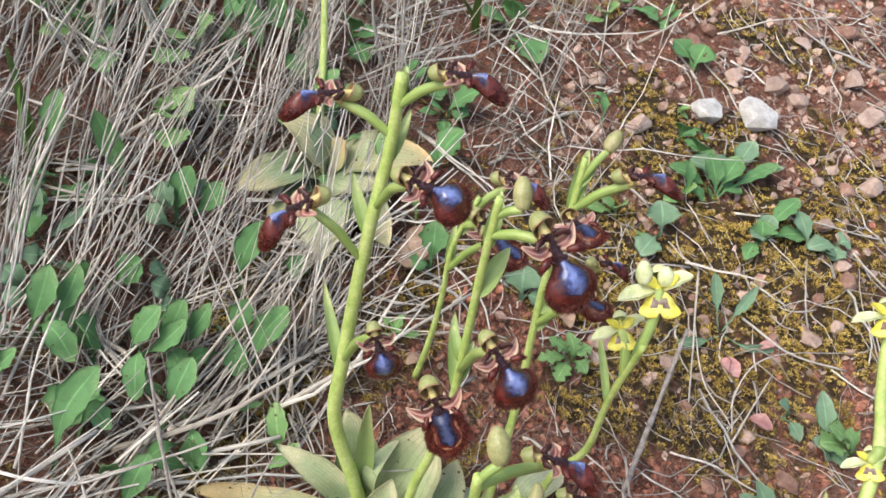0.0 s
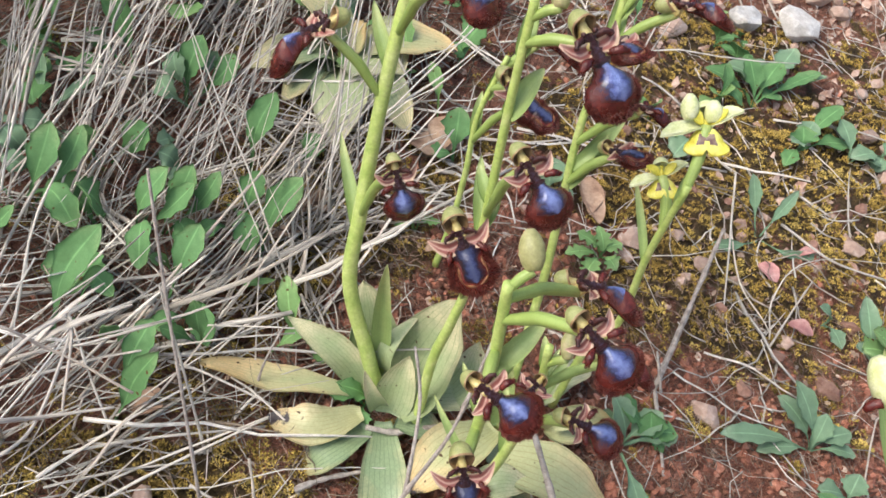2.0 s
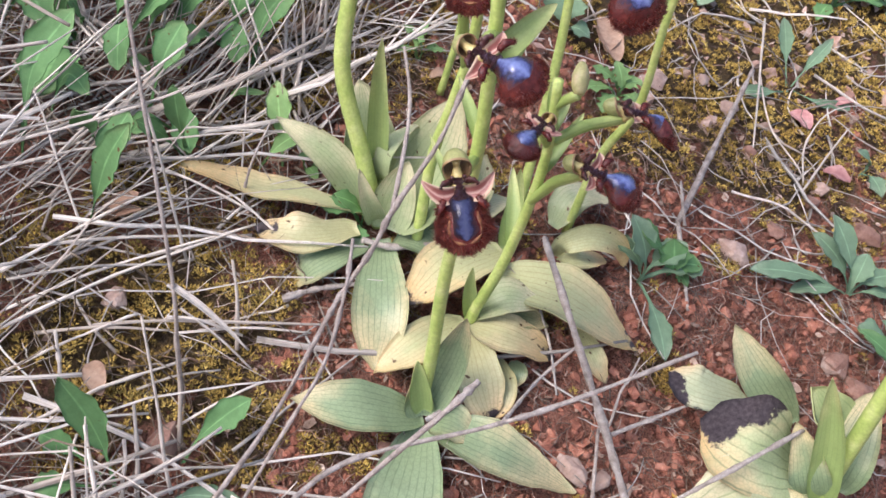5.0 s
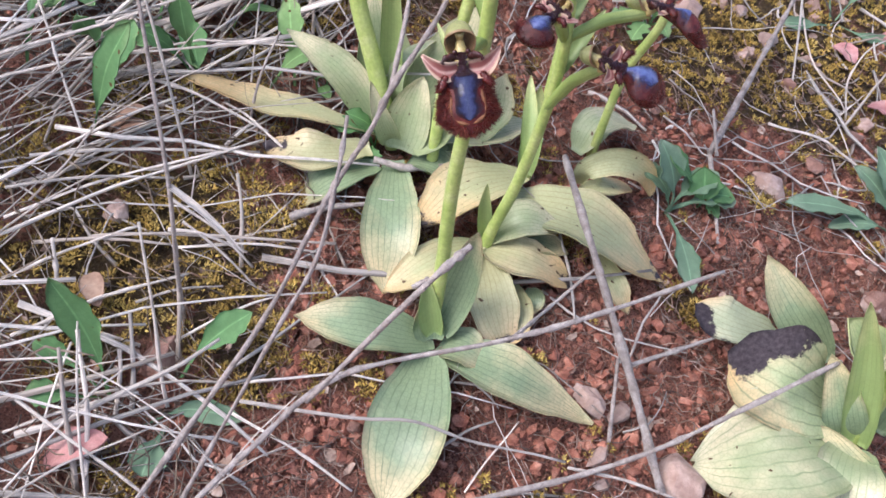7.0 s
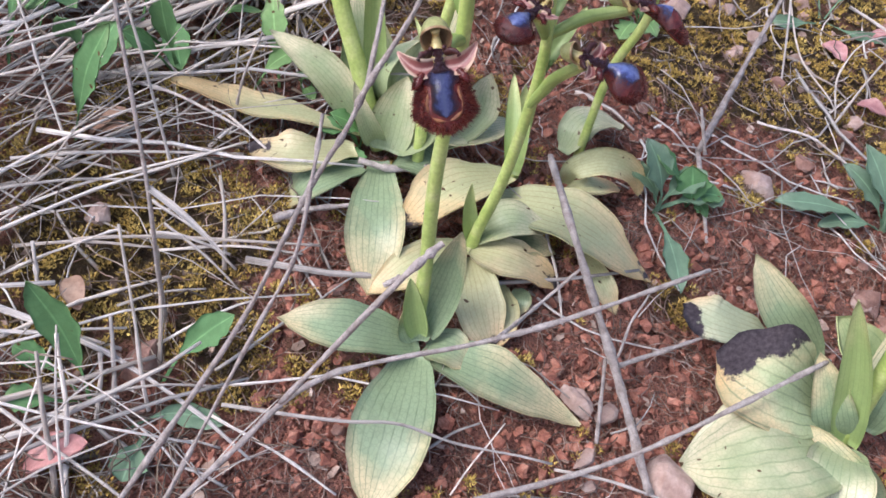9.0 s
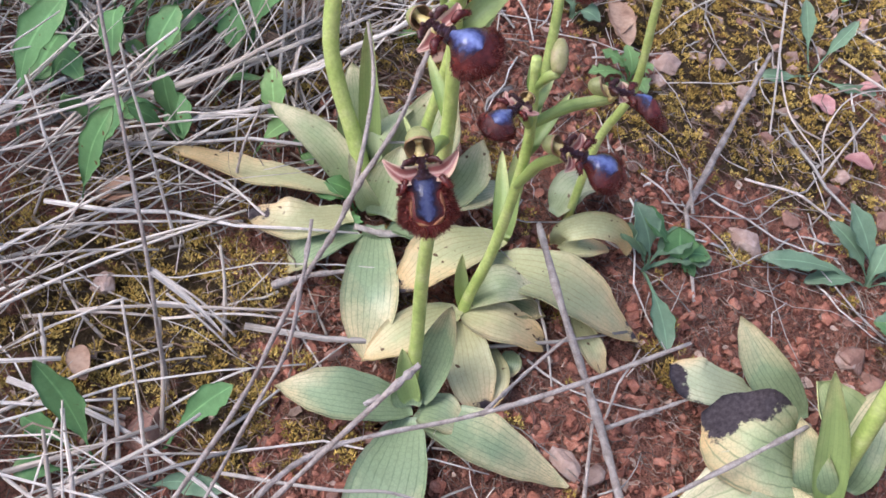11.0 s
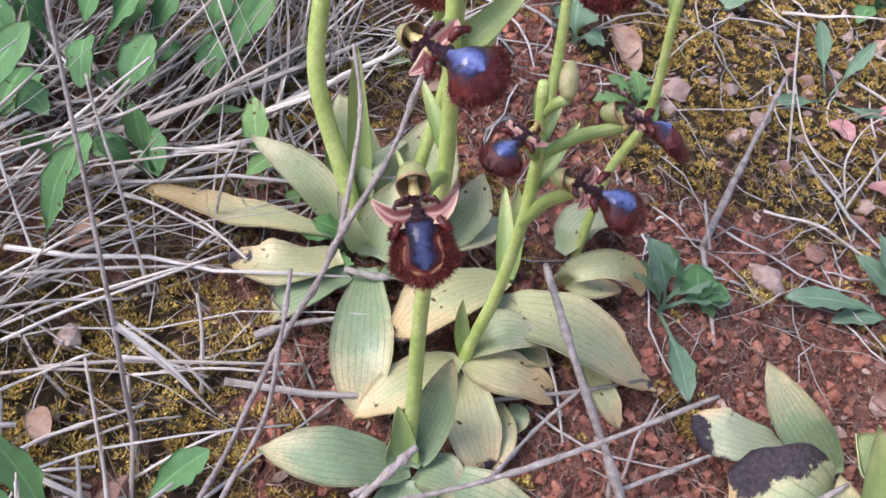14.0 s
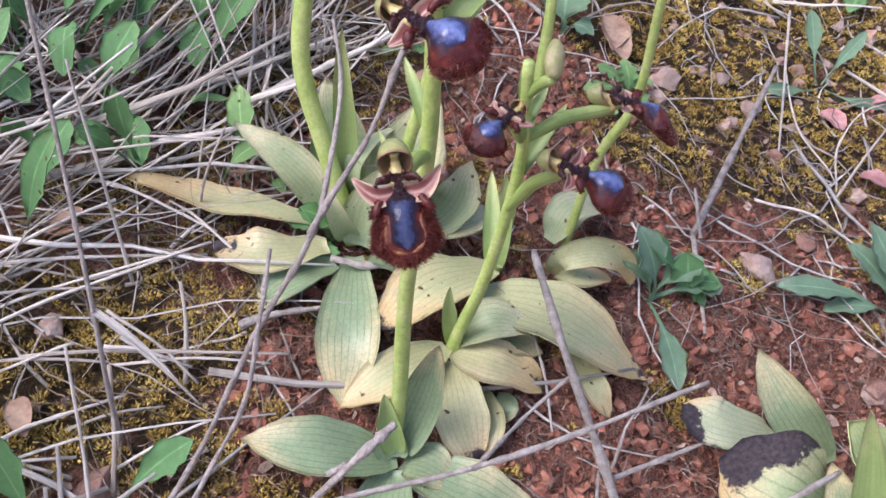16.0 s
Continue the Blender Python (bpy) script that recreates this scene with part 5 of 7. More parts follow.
weed((34.2, 184.0, 28.0), [(34.6, 192.1, 43.8, 18.5, 4.0), (46.3, 179.8, 30.5, 11.1, 4.0)], "green weed with spoon-shaped leaves among dry straw", WEED_DULL, "spoon", 0.16, "weeds among the straw")
weed((-53.4, 77.7, 22.3), [(-55.5, 76.0, 32.4, 5.8, 4.0), (-48.4, 75.4, 32.7, 5.3, 4.0), (-49.1, 72.9, 24.3, 4.5, 4.0)], "tiny green seedling beside a red stone", WEED_LIGHT, "spoon", 0.16, "weeds among the straw")
weed((-31.2, 63.3, 14.4), [(-40.4, 60.7, 29.7, 10.7, 4.0), (-32.0, 52.1, 14.0, 9.2, 4.0), (-46.8, 62.3, 23.4, 8.8, 4.0)], "small green weed growing through the rosette leaves", WEED, "spoon", 0.16, "weeds among the straw")
weed((156.3, 92.5, -18.2), [(112.8, 85.5, -2.8, 10.2, 4.0), (138.6, 104.6, 2.2, 11.9, 4.0), (144.6, 108.3, 9.8, 10.4, 4.0), (161.6, 101.9, -3.2, 9.6, 4.0), (172.7, 99.7, -10.0, 10.6, 4.0), (176.0, 91.6, -16.5, 7.2, 4.0), (131.2, 84.6, -11.8, 8.5, 4.0)], "low green weed rosette on bare soil", WEED_DULL, "spoon", 0.20, "weeds on bare soil")
weed((82.1, 78.7, -5.9), [(64.2, 79.8, 18.1, 11.1, 4.0), (81.6, 81.5, 10.8, 12.1, 4.0), (94.1, 79.5, -0.2, 11.4, 4.0), (89.5, 73.6, -4.6, 6.8, 4.0)], "low green weed rosette on bare soil", WEED, "spoon", 0.16, "weeds on bare soil")
weed((71.1, 72.4, -5.0), [(80.0, 40.5, -10.1, 7.9, 4.0), (63.5, 78.8, 22.0, 12.0, 4.0), (86.9, 84.7, 6.5, 11.7, 4.0), (95.1, 81.2, -2.0, 10.6, 4.0), (59.3, 76.5, 12.4, 10.2, 4.0)], "low green weed rosette on bare soil", WEED_DULL, "spoon", 0.16, "weeds on bare soil")
weed((143.4, 278.1, 26.7), [(113.3, 281.8, 45.8, 14.9, 4.0), (136.5, 291.5, 49.2, 13.2, 4.0), (157.3, 298.1, 44.4, 13.4, 4.0), (184.1, 307.3, 35.0, 9.4, 4.0), (159.2, 287.9, 29.7, 12.3, 4.0)], "low green weed rosette on bare soil", WEED, "spoon", 0.16, "weeds on bare soil")
weed((167.6, 256.4, 16.8), [(173.7, 267.4, 30.0, 11.9, 4.0), (160.0, 251.3, 27.2, 10.5, 4.0)], "low green weed rosette on bare soil", WEED_DULL, "spoon", 0.16, "weeds on bare soil")
weed((197.3, 259.5, 11.3), [(191.0, 275.8, 28.3, 10.9, 4.0), (214.5, 259.9, 13.9, 12.1, 4.0)], "low green weed rosette on bare soil", WEED_DULL, "spoon", 0.16, "weeds on bare soil")
weed((168.0, 257.4, 16.9), [(167.6, 261.9, 30.0, 15.6, 4.0), (157.4, 240.1, 19.1, 9.2, 4.0), (190.6, 282.6, 32.0, 10.9, 4.0), (198.7, 267.1, 16.8, 12.8, 4.0)], "low green weed rosette on bare soil", WEED, "spoon", 0.16, "weeds on bare soil")
weed((218.2, 268.9, 9.2), [(196.5, 257.4, 17.0, 12.6, 4.0), (224.6, 269.6, 14.0, 14.2, 4.0), (211.5, 256.9, 10.8, 12.7, 4.0)], "low green weed rosette on bare soil", WEED_DULL, "spoon", 0.16, "weeds on bare soil")
weed((150.3, 290.2, 28.0), [(126.6, 290.7, 43.0, 17.2, 4.0), (141.1, 295.8, 45.2, 16.0, 4.0), (156.6, 295.0, 41.8, 14.2, 4.0), (188.3, 307.4, 32.1, 8.6, 4.0), (169.2, 319.7, 40.9, 13.3, 4.0)], "low green weed rosette on bare soil", WEED_DULL, "spoon", 0.16, "weeds on bare soil")
weed((136.2, 371.8, 49.5), [(142.1, 381.6, 64.6, 18.9, 4.0), (121.5, 385.4, 63.7, 17.6, 4.0)], "low green weed rosette on bare soil", WEED, "spoon", 0.16, "weeds on bare soil")
weed((108.7, 242.9, 25.9), [(107.1, 253.8, 42.7, 18.2, 4.0), (96.0, 225.2, 28.5, 14.8, 4.0)], "low green weed rosette on bare soil", WEED_DULL, "spoon", 0.16, "weeds on bare soil")
weed((191.2, 138.2, -15.1), [(179.6, 138.8, 1.4, 13.5, 4.0), (199.3, 140.1, -6.3, 16.4, 4.0), (187.2, 165.1, 7.9, 10.0, 4.0)], "low green weed rosette on bare soil", WEED_DULL, "spoon", 0.16, "weeds on bare soil")
weed((173.0, 58.3, -29.5), [(151.7, 66.3, -7.2, 9.6, 4.0), (167.0, 60.3, -21.8, 8.8, 4.0)], "low green weed rosette on bare soil", WEED, "spoon", 0.16, "weeds on bare soil")
weed((170.3, 73.5, -25.5), [(154.2, 71.2, -12.7, 10.5, 4.0), (174.6, 82.0, -14.4, 10.8, 4.0)], "low green weed rosette on bare soil", WEED_DULL, "spoon", 0.16, "weeds on bare soil")
weed((169.9, 156.1, -6.6), [(164.9, 156.3, 6.5, 8.6, 4.0), (176.8, 143.0, -7.0, 8.1, 4.0)], "low green weed rosette on bare soil", WEED_DULL, "spoon", 0.16, "weeds on bare soil")
weed((60.5, 157.2, 16.4), [(47.7, 159.7, 29.7, 7.5, 4.0), (57.7, 164.2, 30.6, 7.6, 4.0), (69.4, 162.4, 23.8, 8.7, 4.0), (53.5, 143.1, 18.7, 8.5, 4.0), (67.8, 150.5, 17.4, 8.6, 4.0), (43.7, 150.0, 24.3, 7.5, 4.0)], "small weed with lobed fresh green leaves", WEED_LIGHT, "spoon", 0.50, "weeds on bare soil")
weed((-23.2, 144.8, 31.1), [(-29.6, 145.5, 46.6, 5.8, 4.0), (-19.9, 148.7, 47.3, 5.3, 4.0), (-12.4, 148.3, 35.7, 5.5, 4.0), (-31.9, 140.4, 38.0, 4.5, 4.0)], "small weed with lobed fresh green leaves", WEED_LIGHT, "spoon", 0.50, "weeds on bare soil")
weed((203.7, 144.6, -16.2), [(182.1, 138.6, 0.9, 15.4, 4.0), (187.1, 145.5, 5.4, 12.9, 4.0), (197.9, 148.2, -0.2, 13.1, 4.0)], "low green weed rosette on bare soil", WEED_LIGHT, "spoon", 0.40, "weeds on bare soil")
weed((-193.1, 186.1, 76.2), [(-190.8, 181.3, 144.6, 6.6, 4.0), (-191.7, 188.5, 126.4, 5.3, 4.0), (-183.5, 177.6, 112.2, 4.3, 4.0)], "tuft of fresh green grass blades in the straw", GRASS, "blade", 0.00, "grass tufts")
weed((-221.6, 275.9, 102.4), [(-213.5, 244.8, 143.7, 8.5, 4.0), (-198.6, 251.6, 142.1, 8.7, 4.0)], "tuft of fresh green grass blades in the straw", GRASS, "blade", 0.00, "grass tufts")
weed((-1.8, 350.0, 73.1), [(-2.7, 317.6, 126.0, 5.9, 4.0), (-17.1, 329.1, 111.6, 5.5, 4.0)], "tuft of fresh green grass blades in the straw", GRASS, "blade", 0.00, "grass tufts")

tall_weed((-144.3, 52.6, 35.9), "green weed with spoon-shaped leaves among dry straw", WEED, [
    ([(-144.3, 52.6, 35.9), (-139.7, 66.9, 61.2), (-127.9, 80.7, 77.9)], 15.0),
    ([(-141.3, 65.5, 38.1), (-133.8, 75.2, 54.9), (-124.5, 70.4, 51.9)], 10.1)])
tall_weed((-121.5, 110.4, 44.0), "green weed with spoon-shaped leaves among dry straw", WEED, [
    ([(-121.5, 110.4, 44.0), (-112.8, 109.9, 65.2), (-107.4, 118.5, 77.5)], 12.6),
    ([(-119.8, 111.9, 44.0), (-105.0, 112.7, 61.9), (-97.9, 120.7, 73.7)], 10.2),
    ([(-122.4, 117.0, 45.7), (-109.1, 104.3, 58.6), (-102.4, 95.0, 49.3)], 12.2)])
tall_weed((-91.7, 125.7, 41.2), "green weed with spoon-shaped leaves among dry straw", WEED, [
    ([(-92.1, 124.3, 41.0), (-87.9, 121.6, 60.3), (-83.9, 127.6, 70.0)], 12.6),
    ([(-82.1, 106.7, 34.9), (-77.5, 116.3, 59.2), (-66.3, 124.3, 72.5)], 14.3)])
tall_weed((-105.1, 89.9, 36.0), "green weed with spoon-shaped leaves among dry straw", WEED, [
    ([(-105.4, 91.1, 36.3), (-95.4, 75.1, 44.5), (-90.1, 65.2, 36.5)], 11.4),
    ([(-99.1, 79.4, 32.3), (-104.7, 70.1, 45.3), (-110.6, 65.5, 42.1)], 8.3),
    ([(-117.8, 44.0, 28.3), (-111.7, 49.7, 46.8), (-106.2, 60.3, 54.9)], 12.8)])
tall_weed((-116.9, 96.7, 40.0), "green weed with spoon-shaped leaves among dry straw", WEED_LIGHT, [
    ([(-110.8, 94.6, 38.2), (-112.7, 90.2, 51.5), (-117.6, 89.6, 54.8)], 6.5),
    ([(-62.8, 77.7, 24.3), (-63.5, 81.8, 41.6), (-65.9, 92.3, 51.3)], 10.1),
    ([(-89.3, 89.8, 32.6), (-81.6, 90.5, 45.0), (-72.6, 97.6, 41.3)], 3.5)])
tall_weed((-129.1, 173.8, 59.9), "green weed with spoon-shaped leaves among dry straw", WEED, [
    ([(-129.1, 173.8, 59.9), (-124.2, 171.9, 81.6), (-119.9, 180.3, 94.0)], 13.8),
    ([(-128.1, 175.7, 60.1), (-113.1, 174.9, 77.6), (-107.6, 182.4, 85.0)], 12.6)])
tall_weed((-95.4, 149.0, 47.2), "green weed with spoon-shaped leaves among dry straw", WEED, [
    ([(-95.4, 149.0, 47.2), (-91.6, 150.1, 69.8), (-84.3, 160.2, 84.3)], 13.6),
    ([(-78.6, 158.5, 45.9), (-71.2, 154.8, 59.7), (-66.9, 161.2, 64.8)], 12.3)])
tall_weed((-148.8, 136.2, 55.6), "green weed with spoon-shaped leaves among dry straw", WEED, [
    ([(-148.8, 136.2, 55.6), (-136.6, 130.9, 72.6), (-128.9, 134.1, 80.9)], 15.7),
    ([(-149.7, 132.0, 54.8), (-152.7, 127.8, 73.1), (-154.9, 128.7, 80.6)], 12.0)])
tall_weed((-176.0, 125.4, 58.9), "green weed with spoon-shaped leaves among dry straw", WEED_DULL, [
    ([(-173.9, 126.0, 58.6), (-175.0, 119.5, 75.9), (-180.5, 120.4, 81.9)], 12.6),
    ([(-172.1, 123.8, 57.8), (-173.4, 114.7, 69.9), (-180.0, 113.9, 73.4)], 10.7),
    ([(-176.9, 141.8, 62.8), (-172.2, 133.2, 76.1), (-177.8, 130.7, 79.0)], 10.4)])
tall_weed((-190.2, 182.5, 74.8), "green weed with spoon-shaped leaves among dry straw", WEED, [
    ([(-190.2, 182.5, 74.8), (-178.0, 179.0, 106.0), (-173.1, 184.9, 124.7)], 13.9)])
tall_weed((-154.0, 231.2, 78.1), "green weed with spoon-shaped leaves among dry straw", WEED_LIGHT, [
    ([(-154.0, 231.2, 78.1), (-142.8, 222.6, 92.3), (-135.5, 224.2, 98.0)], 8.0)])
tall_weed((-83.6, 84.5, 30.2), "green weed with spoon-shaped leaves among dry straw", WEED_LIGHT, [
    ([(-70.1, 73.7, 24.9), (-62.5, 73.0, 37.1), (-55.2, 81.5, 39.8)], 7.5)])
tall_weed((-116.3, 35.9, 26.2), "green weed with spoon-shaped leaves among dry straw", WEED, [
    ([(-116.3, 35.9, 26.2), (-109.3, 32.7, 42.5), (-102.7, 32.8, 57.2), (-92.9, 33.9, 71.5)], 11.4)])
tall_weed((-128.1, 65.2, 35.3), "green weed with spoon-shaped leaves among dry straw", WEED, [
    ([(-123.2, 64.6, 34.1), (-117.8, 53.4, 51.2), (-117.8, 48.8, 61.7)], 9.5)])
tall_weed((-93.9, 68.2, 28.7), "green weed with spoon-shaped leaves among dry straw", WEED, [
    ([(-93.4, 69.7, 28.9), (-90.2, 61.1, 51.7), (-90.2, 60.2, 67.6)], 9.2),
    ([(-94.3, 69.4, 29.0), (-97.8, 61.8, 46.6), (-103.6, 57.9, 53.8)], 7.2)])
tall_weed((141.0, 194.7, 8.2), "slender seedling with oval leaves on thin stalks", WEED_DULL, [
    ([(139.8, 195.0, 8.5), (136.5, 205.1, 21.5), (133.4, 214.1, 32.2)], 8.1),
    ([(142.0, 195.7, 8.2), (149.3, 203.9, 16.6), (159.3, 216.7, 23.4)], 7.1),
    ([(140.2, 192.9, 8.0), (128.0, 184.0, 11.5), (115.0, 180.1, 13.3)], 6.9),
    ([(142.7, 193.6, 7.6), (154.0, 188.2, 7.0), (171.7, 191.6, 3.1)], 5.9)])
tall_weed((-82.6, -42.4, 1.4), "broad toothed green weed leaf reaching over straw", WEED, [
    ([(-82.6, -42.4, 1.4), (-84.4, -38.1, 12.8), (-88.1, -34.6, 26.3), (-92.8, -33.4, 39.6)], 11.6),
    ([(-84.6, -42.0, 2.3), (-94.0, -46.5, 7.9), (-101.4, -48.9, 8.9)], 9.0),
    ([(-86.5, -39.8, 4.0), (-96.4, -36.6, 10.6), (-103.4, -35.8, 15.3)], 8.6)])
tall_weed((-66.8, -32.9, 0.2), "lobed green weed leaf standing over moss", WEED, [
    ([(-66.8, -32.9, 0.2), (-62.4, -25.4, 7.0), (-55.7, -20.1, 12.7), (-48.8, -15.9, 16.2)], 10.3)])
tall_weed((-68.1, -46.2, -1.4), "grey-green weed leaves lying in straw and soil", WEED_DULL, [
    ([(-71.1, -46.2, -0.9), (-59.9, -41.2, 1.9), (-46.0, -39.3, -1.6)], 7.7),
    ([(-65.2, -45.2, -0.9), (-65.8, -53.5, -0.2), (-66.9, -60.2, -2.9)], 12.0)])

# ---- twigs and stalks that can be told apart ----
thick_twig = thing("twig", (31.6, 49.8, 32.9), "thick weathered grey twig leaning on the yellow leaves", "twig", "dry twigs")
twig_part(thick_twig, [(31.6, 49.8, 32.9), (42.6, 22.1, 23.5), (58.5, 3.1, -4.9), (72.3, -28.4, -22.1)], 1.00, 1.50)
long_twig = thing("twig", (77.5, 8.3, 34.2), "long pale twig lying across the leaf rosettes", "twig", "dry twigs")
twig_part(long_twig, [(77.5, 8.3, 34.2), (44.3, -10.0, 29.6), (20.4, -21.8, 27.3), (-17.4, -38.7, 25.4), (-35.7, -57.7, 16.4), (-48.0, -71.0, 7.6)], 0.60, 0.75)
twig_part(long_twig, [(23.2, -20.8, 27.4), (34.2, 8.5, 10.8), (45.4, 18.1, 19.1)], 0.60, 0.50)
cross_twig = thing("twig", (120.6, 11.6, 0.8), "grey twig lying over red soil", "twig", "dry twigs")
twig_part(cross_twig, [(120.6, 11.6, 0.8), (91.3, -8.5, -3.6), (67.1, -21.9, -11.6), (44.1, -32.9, -15.2), (14.2, -48.2, -12.4)], 0.65, 0.90)
twig_part(cross_twig, [(60.2, 6.2, -9.7), (92.3, 26.1, -10.0)], 0.70, 0.60)
twig_part(cross_twig, [(56.1, -16.7, -18.1), (56.3, 6.5, -6.9)], 0.70, 0.50)
forked_twig = thing("twig", (-65.7, -72.3, -0.9), "thin forked grey twig standing up out of the straw", "twig", "dry twigs")
twig_part(forked_twig, [(-65.7, -72.3, -0.9), (-35.0, -46.8, 47.3), (-24.5, -35.7, 68.6), (-19.4, -29.9, 79.6), (-12.2, -23.5, 91.9), (-8.7, -19.4, 99.9), (-0.5, -12.1, 113.8), (3.6, -6.4, 124.9), (7.6, 3.5, 134.8)], 0.60, 0.50)
twig_part(forked_twig, [(-8.7, -19.4, 99.9), (-7.8, -6.4, 111.5), (-8.5, 1.1, 117.5), (-10.9, 7.5, 124.7)], 0.50, 0.38)
twig_part(forked_twig, [(-54.7, -69.4, -2.6), (-29.0, -48.5, 51.6), (-20.6, -40.7, 69.0), (-16.2, -36.6, 89.3), (-15.8, -27.9, 98.4)], 0.48, 0.42)
near_twig = thing("twig", (-12.3, -78.3, 71.9), "broken grey twig end standing close to the path", "twig", "dry twigs")
twig_part(near_twig, [(-12.3, -78.3, 71.9), (7.6, -73.5, 101.9), (14.3, -67.7, 107.1)], 0.50, 0.60)
twig_part(near_twig, [(8.5, -72.4, 103.0), (5.9, -73.7, 101.9)], 0.50, 0.40)
slant_twig = thing("twig", (85.2, 98.1, 3.9), "grey twig slanting up from bare soil", "twig", "dry twigs")
twig_part(slant_twig, [(85.2, 98.1, 3.9), (100.3, 136.5, 13.4), (117.9, 180.3, 23.7)], 1.30, 0.90)
twig_part(slant_twig, [(85.2, 98.1, 3.9), (89.8, 64.8, -8.7)], 0.90, 0.60)
twig_part(slant_twig, [(87.4, 95.8, 4.9), (83.9, 108.2, 16.4)], 0.70, 0.50)
small_twig = thing("twig", (-28.6, 49.9, 20.8), "short brown twig between the leaf rosettes", "twig", "dry twigs")
twig_part(small_twig, [(-28.6, 49.9, 20.8), (-17.3, 51.5, 17.8), (-2.4, 57.7, 16.1)], 1.00, 1.00)
brown_twig = thing("twig", (-49.6, 23.9, 15.4), "short brown stick lying on the soil", "twig", "dry twigs")
twig_part(brown_twig, [(-49.6, 23.9, 15.4), (-39.9, 29.8, 15.7), (-23.4, 36.7, 14.7)], 1.30, 0.70)
dark_twig = thing("twig", (-71.7, 55.0, 23.1), "thin dark twig in the straw", "twig", "dry twigs")
twig_part(dark_twig, [(-71.7, 55.0, 23.1), (-67.1, 58.5, 40.9), (-60.9, 64.3, 54.9)], 0.50, 0.35)
dry_stalk([(-173.2, 84.2, 53.1), (-178.2, 152.2, 89.4), (-183.3, 220.1, 121.8)], 0.52, 0.36)
dry_stalk([(-169.1, 98.5, 57.4), (-170.6, 166.3, 94.0), (-172.0, 234.0, 126.5)], 0.62, 0.43)
dry_stalk([(-168.5, 165.7, 70.4), (-156.0, 169.9, 98.7), (-143.4, 174.2, 123.0)], 0.57, 0.40)
dry_stalk([(-147.6, 107.9, 57.0), (-109.9, 134.9, 59.1), (-72.3, 161.9, 57.3)], 0.57, 0.40)
dry_stalk([(-142.5, 70.9, 47.6), (-107.6, 107.6, 53.5), (-72.6, 144.4, 55.4)], 0.57, 0.40)
dry_stalk([(-148.1, 48.9, 41.8), (-118.3, 74.2, 45.2), (-88.5, 99.5, 44.6)], 0.47, 0.33)
dry_stalk([(-107.2, 72.5, 36.5), (-87.2, 91.8, 44.6), (-67.3, 111.1, 48.8)], 0.57, 0.40)
dry_stalk([(-115.9, 57.1, 34.9), (-95.7, 93.3, 48.8), (-75.5, 129.5, 58.7)], 0.57, 0.40)
dry_stalk([(-175.4, 91.9, 57.3), (-159.6, 119.9, 69.2), (-143.7, 148.0, 77.2)], 0.62, 0.43)
dry_stalk([(-179.8, 177.2, 85.4), (-140.7, 209.9, 84.5), (-101.6, 242.5, 79.6)], 0.42, 0.29)
dry_stalk([(-211.7, 204.6, 104.3), (-186.0, 200.8, 100.0), (-160.3, 197.1, 91.7)], 0.47, 0.33)
dry_stalk([(-120.7, 51.7, 34.7), (-103.6, 85.4, 53.7), (-86.6, 119.1, 68.6)], 0.57, 0.40)
dry_stalk([(-152.2, 241.6, 100.1), (-106.8, 249.2, 91.2), (-61.3, 256.8, 78.4)], 0.42, 0.29)
dry_stalk([(-131.3, 223.7, 95.6), (-115.5, 230.0, 93.7), (-99.7, 236.2, 87.8)], 0.42, 0.29)
dry_stalk([(-121.7, 253.2, 106.3), (-114.6, 242.9, 96.4), (-107.5, 232.5, 82.6)], 0.57, 0.40)
dry_stalk([(19.9, 307.4, 69.0), (45.4, 297.4, 60.4), (70.9, 287.4, 47.8)], 0.42, 0.29)
dry_stalk([(31.4, 309.0, 76.9), (25.0, 298.9, 70.0), (18.6, 288.8, 59.0)], 0.55, 0.39)
dry_stalk([(10.0, 316.6, 69.1), (15.5, 322.2, 88.2), (21.1, 327.9, 103.4)], 0.47, 0.33)
dry_stalk([(5.7, 286.1, 63.1), (17.3, 290.8, 70.8), (28.8, 295.6, 74.4)], 0.57, 0.40)
dry_stalk([(6.0, 177.5, 34.4), (5.3, 152.9, 33.0), (4.6, 128.3, 27.6)], 0.47, 0.33)
dry_stalk([(154.1, 269.2, 26.5), (200.9, 275.1, 19.7), (247.7, 281.1, 8.9)], 0.55, 0.39)
dry_stalk([(152.3, 400.3, 62.7), (199.2, 429.7, 59.9), (246.0, 459.0, 53.0)], 0.55, 0.39)
dry_stalk([(103.1, 410.2, 75.1), (117.0, 404.5, 70.0), (130.9, 398.9, 60.8)], 0.55, 0.39)
dry_stalk([(70.2, 371.9, 69.2), (80.9, 362.2, 66.8), (91.6, 352.5, 60.3)], 0.55, 0.39)
dry_stalk([(-28.1, 143.0, 35.8), (-42.8, 139.1, 39.9), (-57.5, 135.1, 40.1)], 0.47, 0.33)
dry_stalk([(-61.7, 130.5, 41.0), (-21.7, 144.5, 37.3), (18.3, 158.5, 29.5)], 0.47, 0.33)
dry_stalk([(-175.7, 96.0, 56.3), (-157.2, 109.3, 80.3), (-138.8, 122.5, 100.4)], 0.42, 0.29)
dry_stalk([(-168.6, 77.9, 50.7), (-148.4, 103.0, 72.1), (-128.2, 128.1, 89.4)], 0.42, 0.29)
dry_stalk([(-151.5, 60.3, 45.1), (-126.6, 97.0, 62.1), (-101.7, 133.6, 75.1)], 0.62, 0.43)
dry_stalk([(-127.6, 36.7, 34.7), (-96.9, 100.4, 61.6), (-66.2, 164.1, 84.5)], 0.62, 0.43)
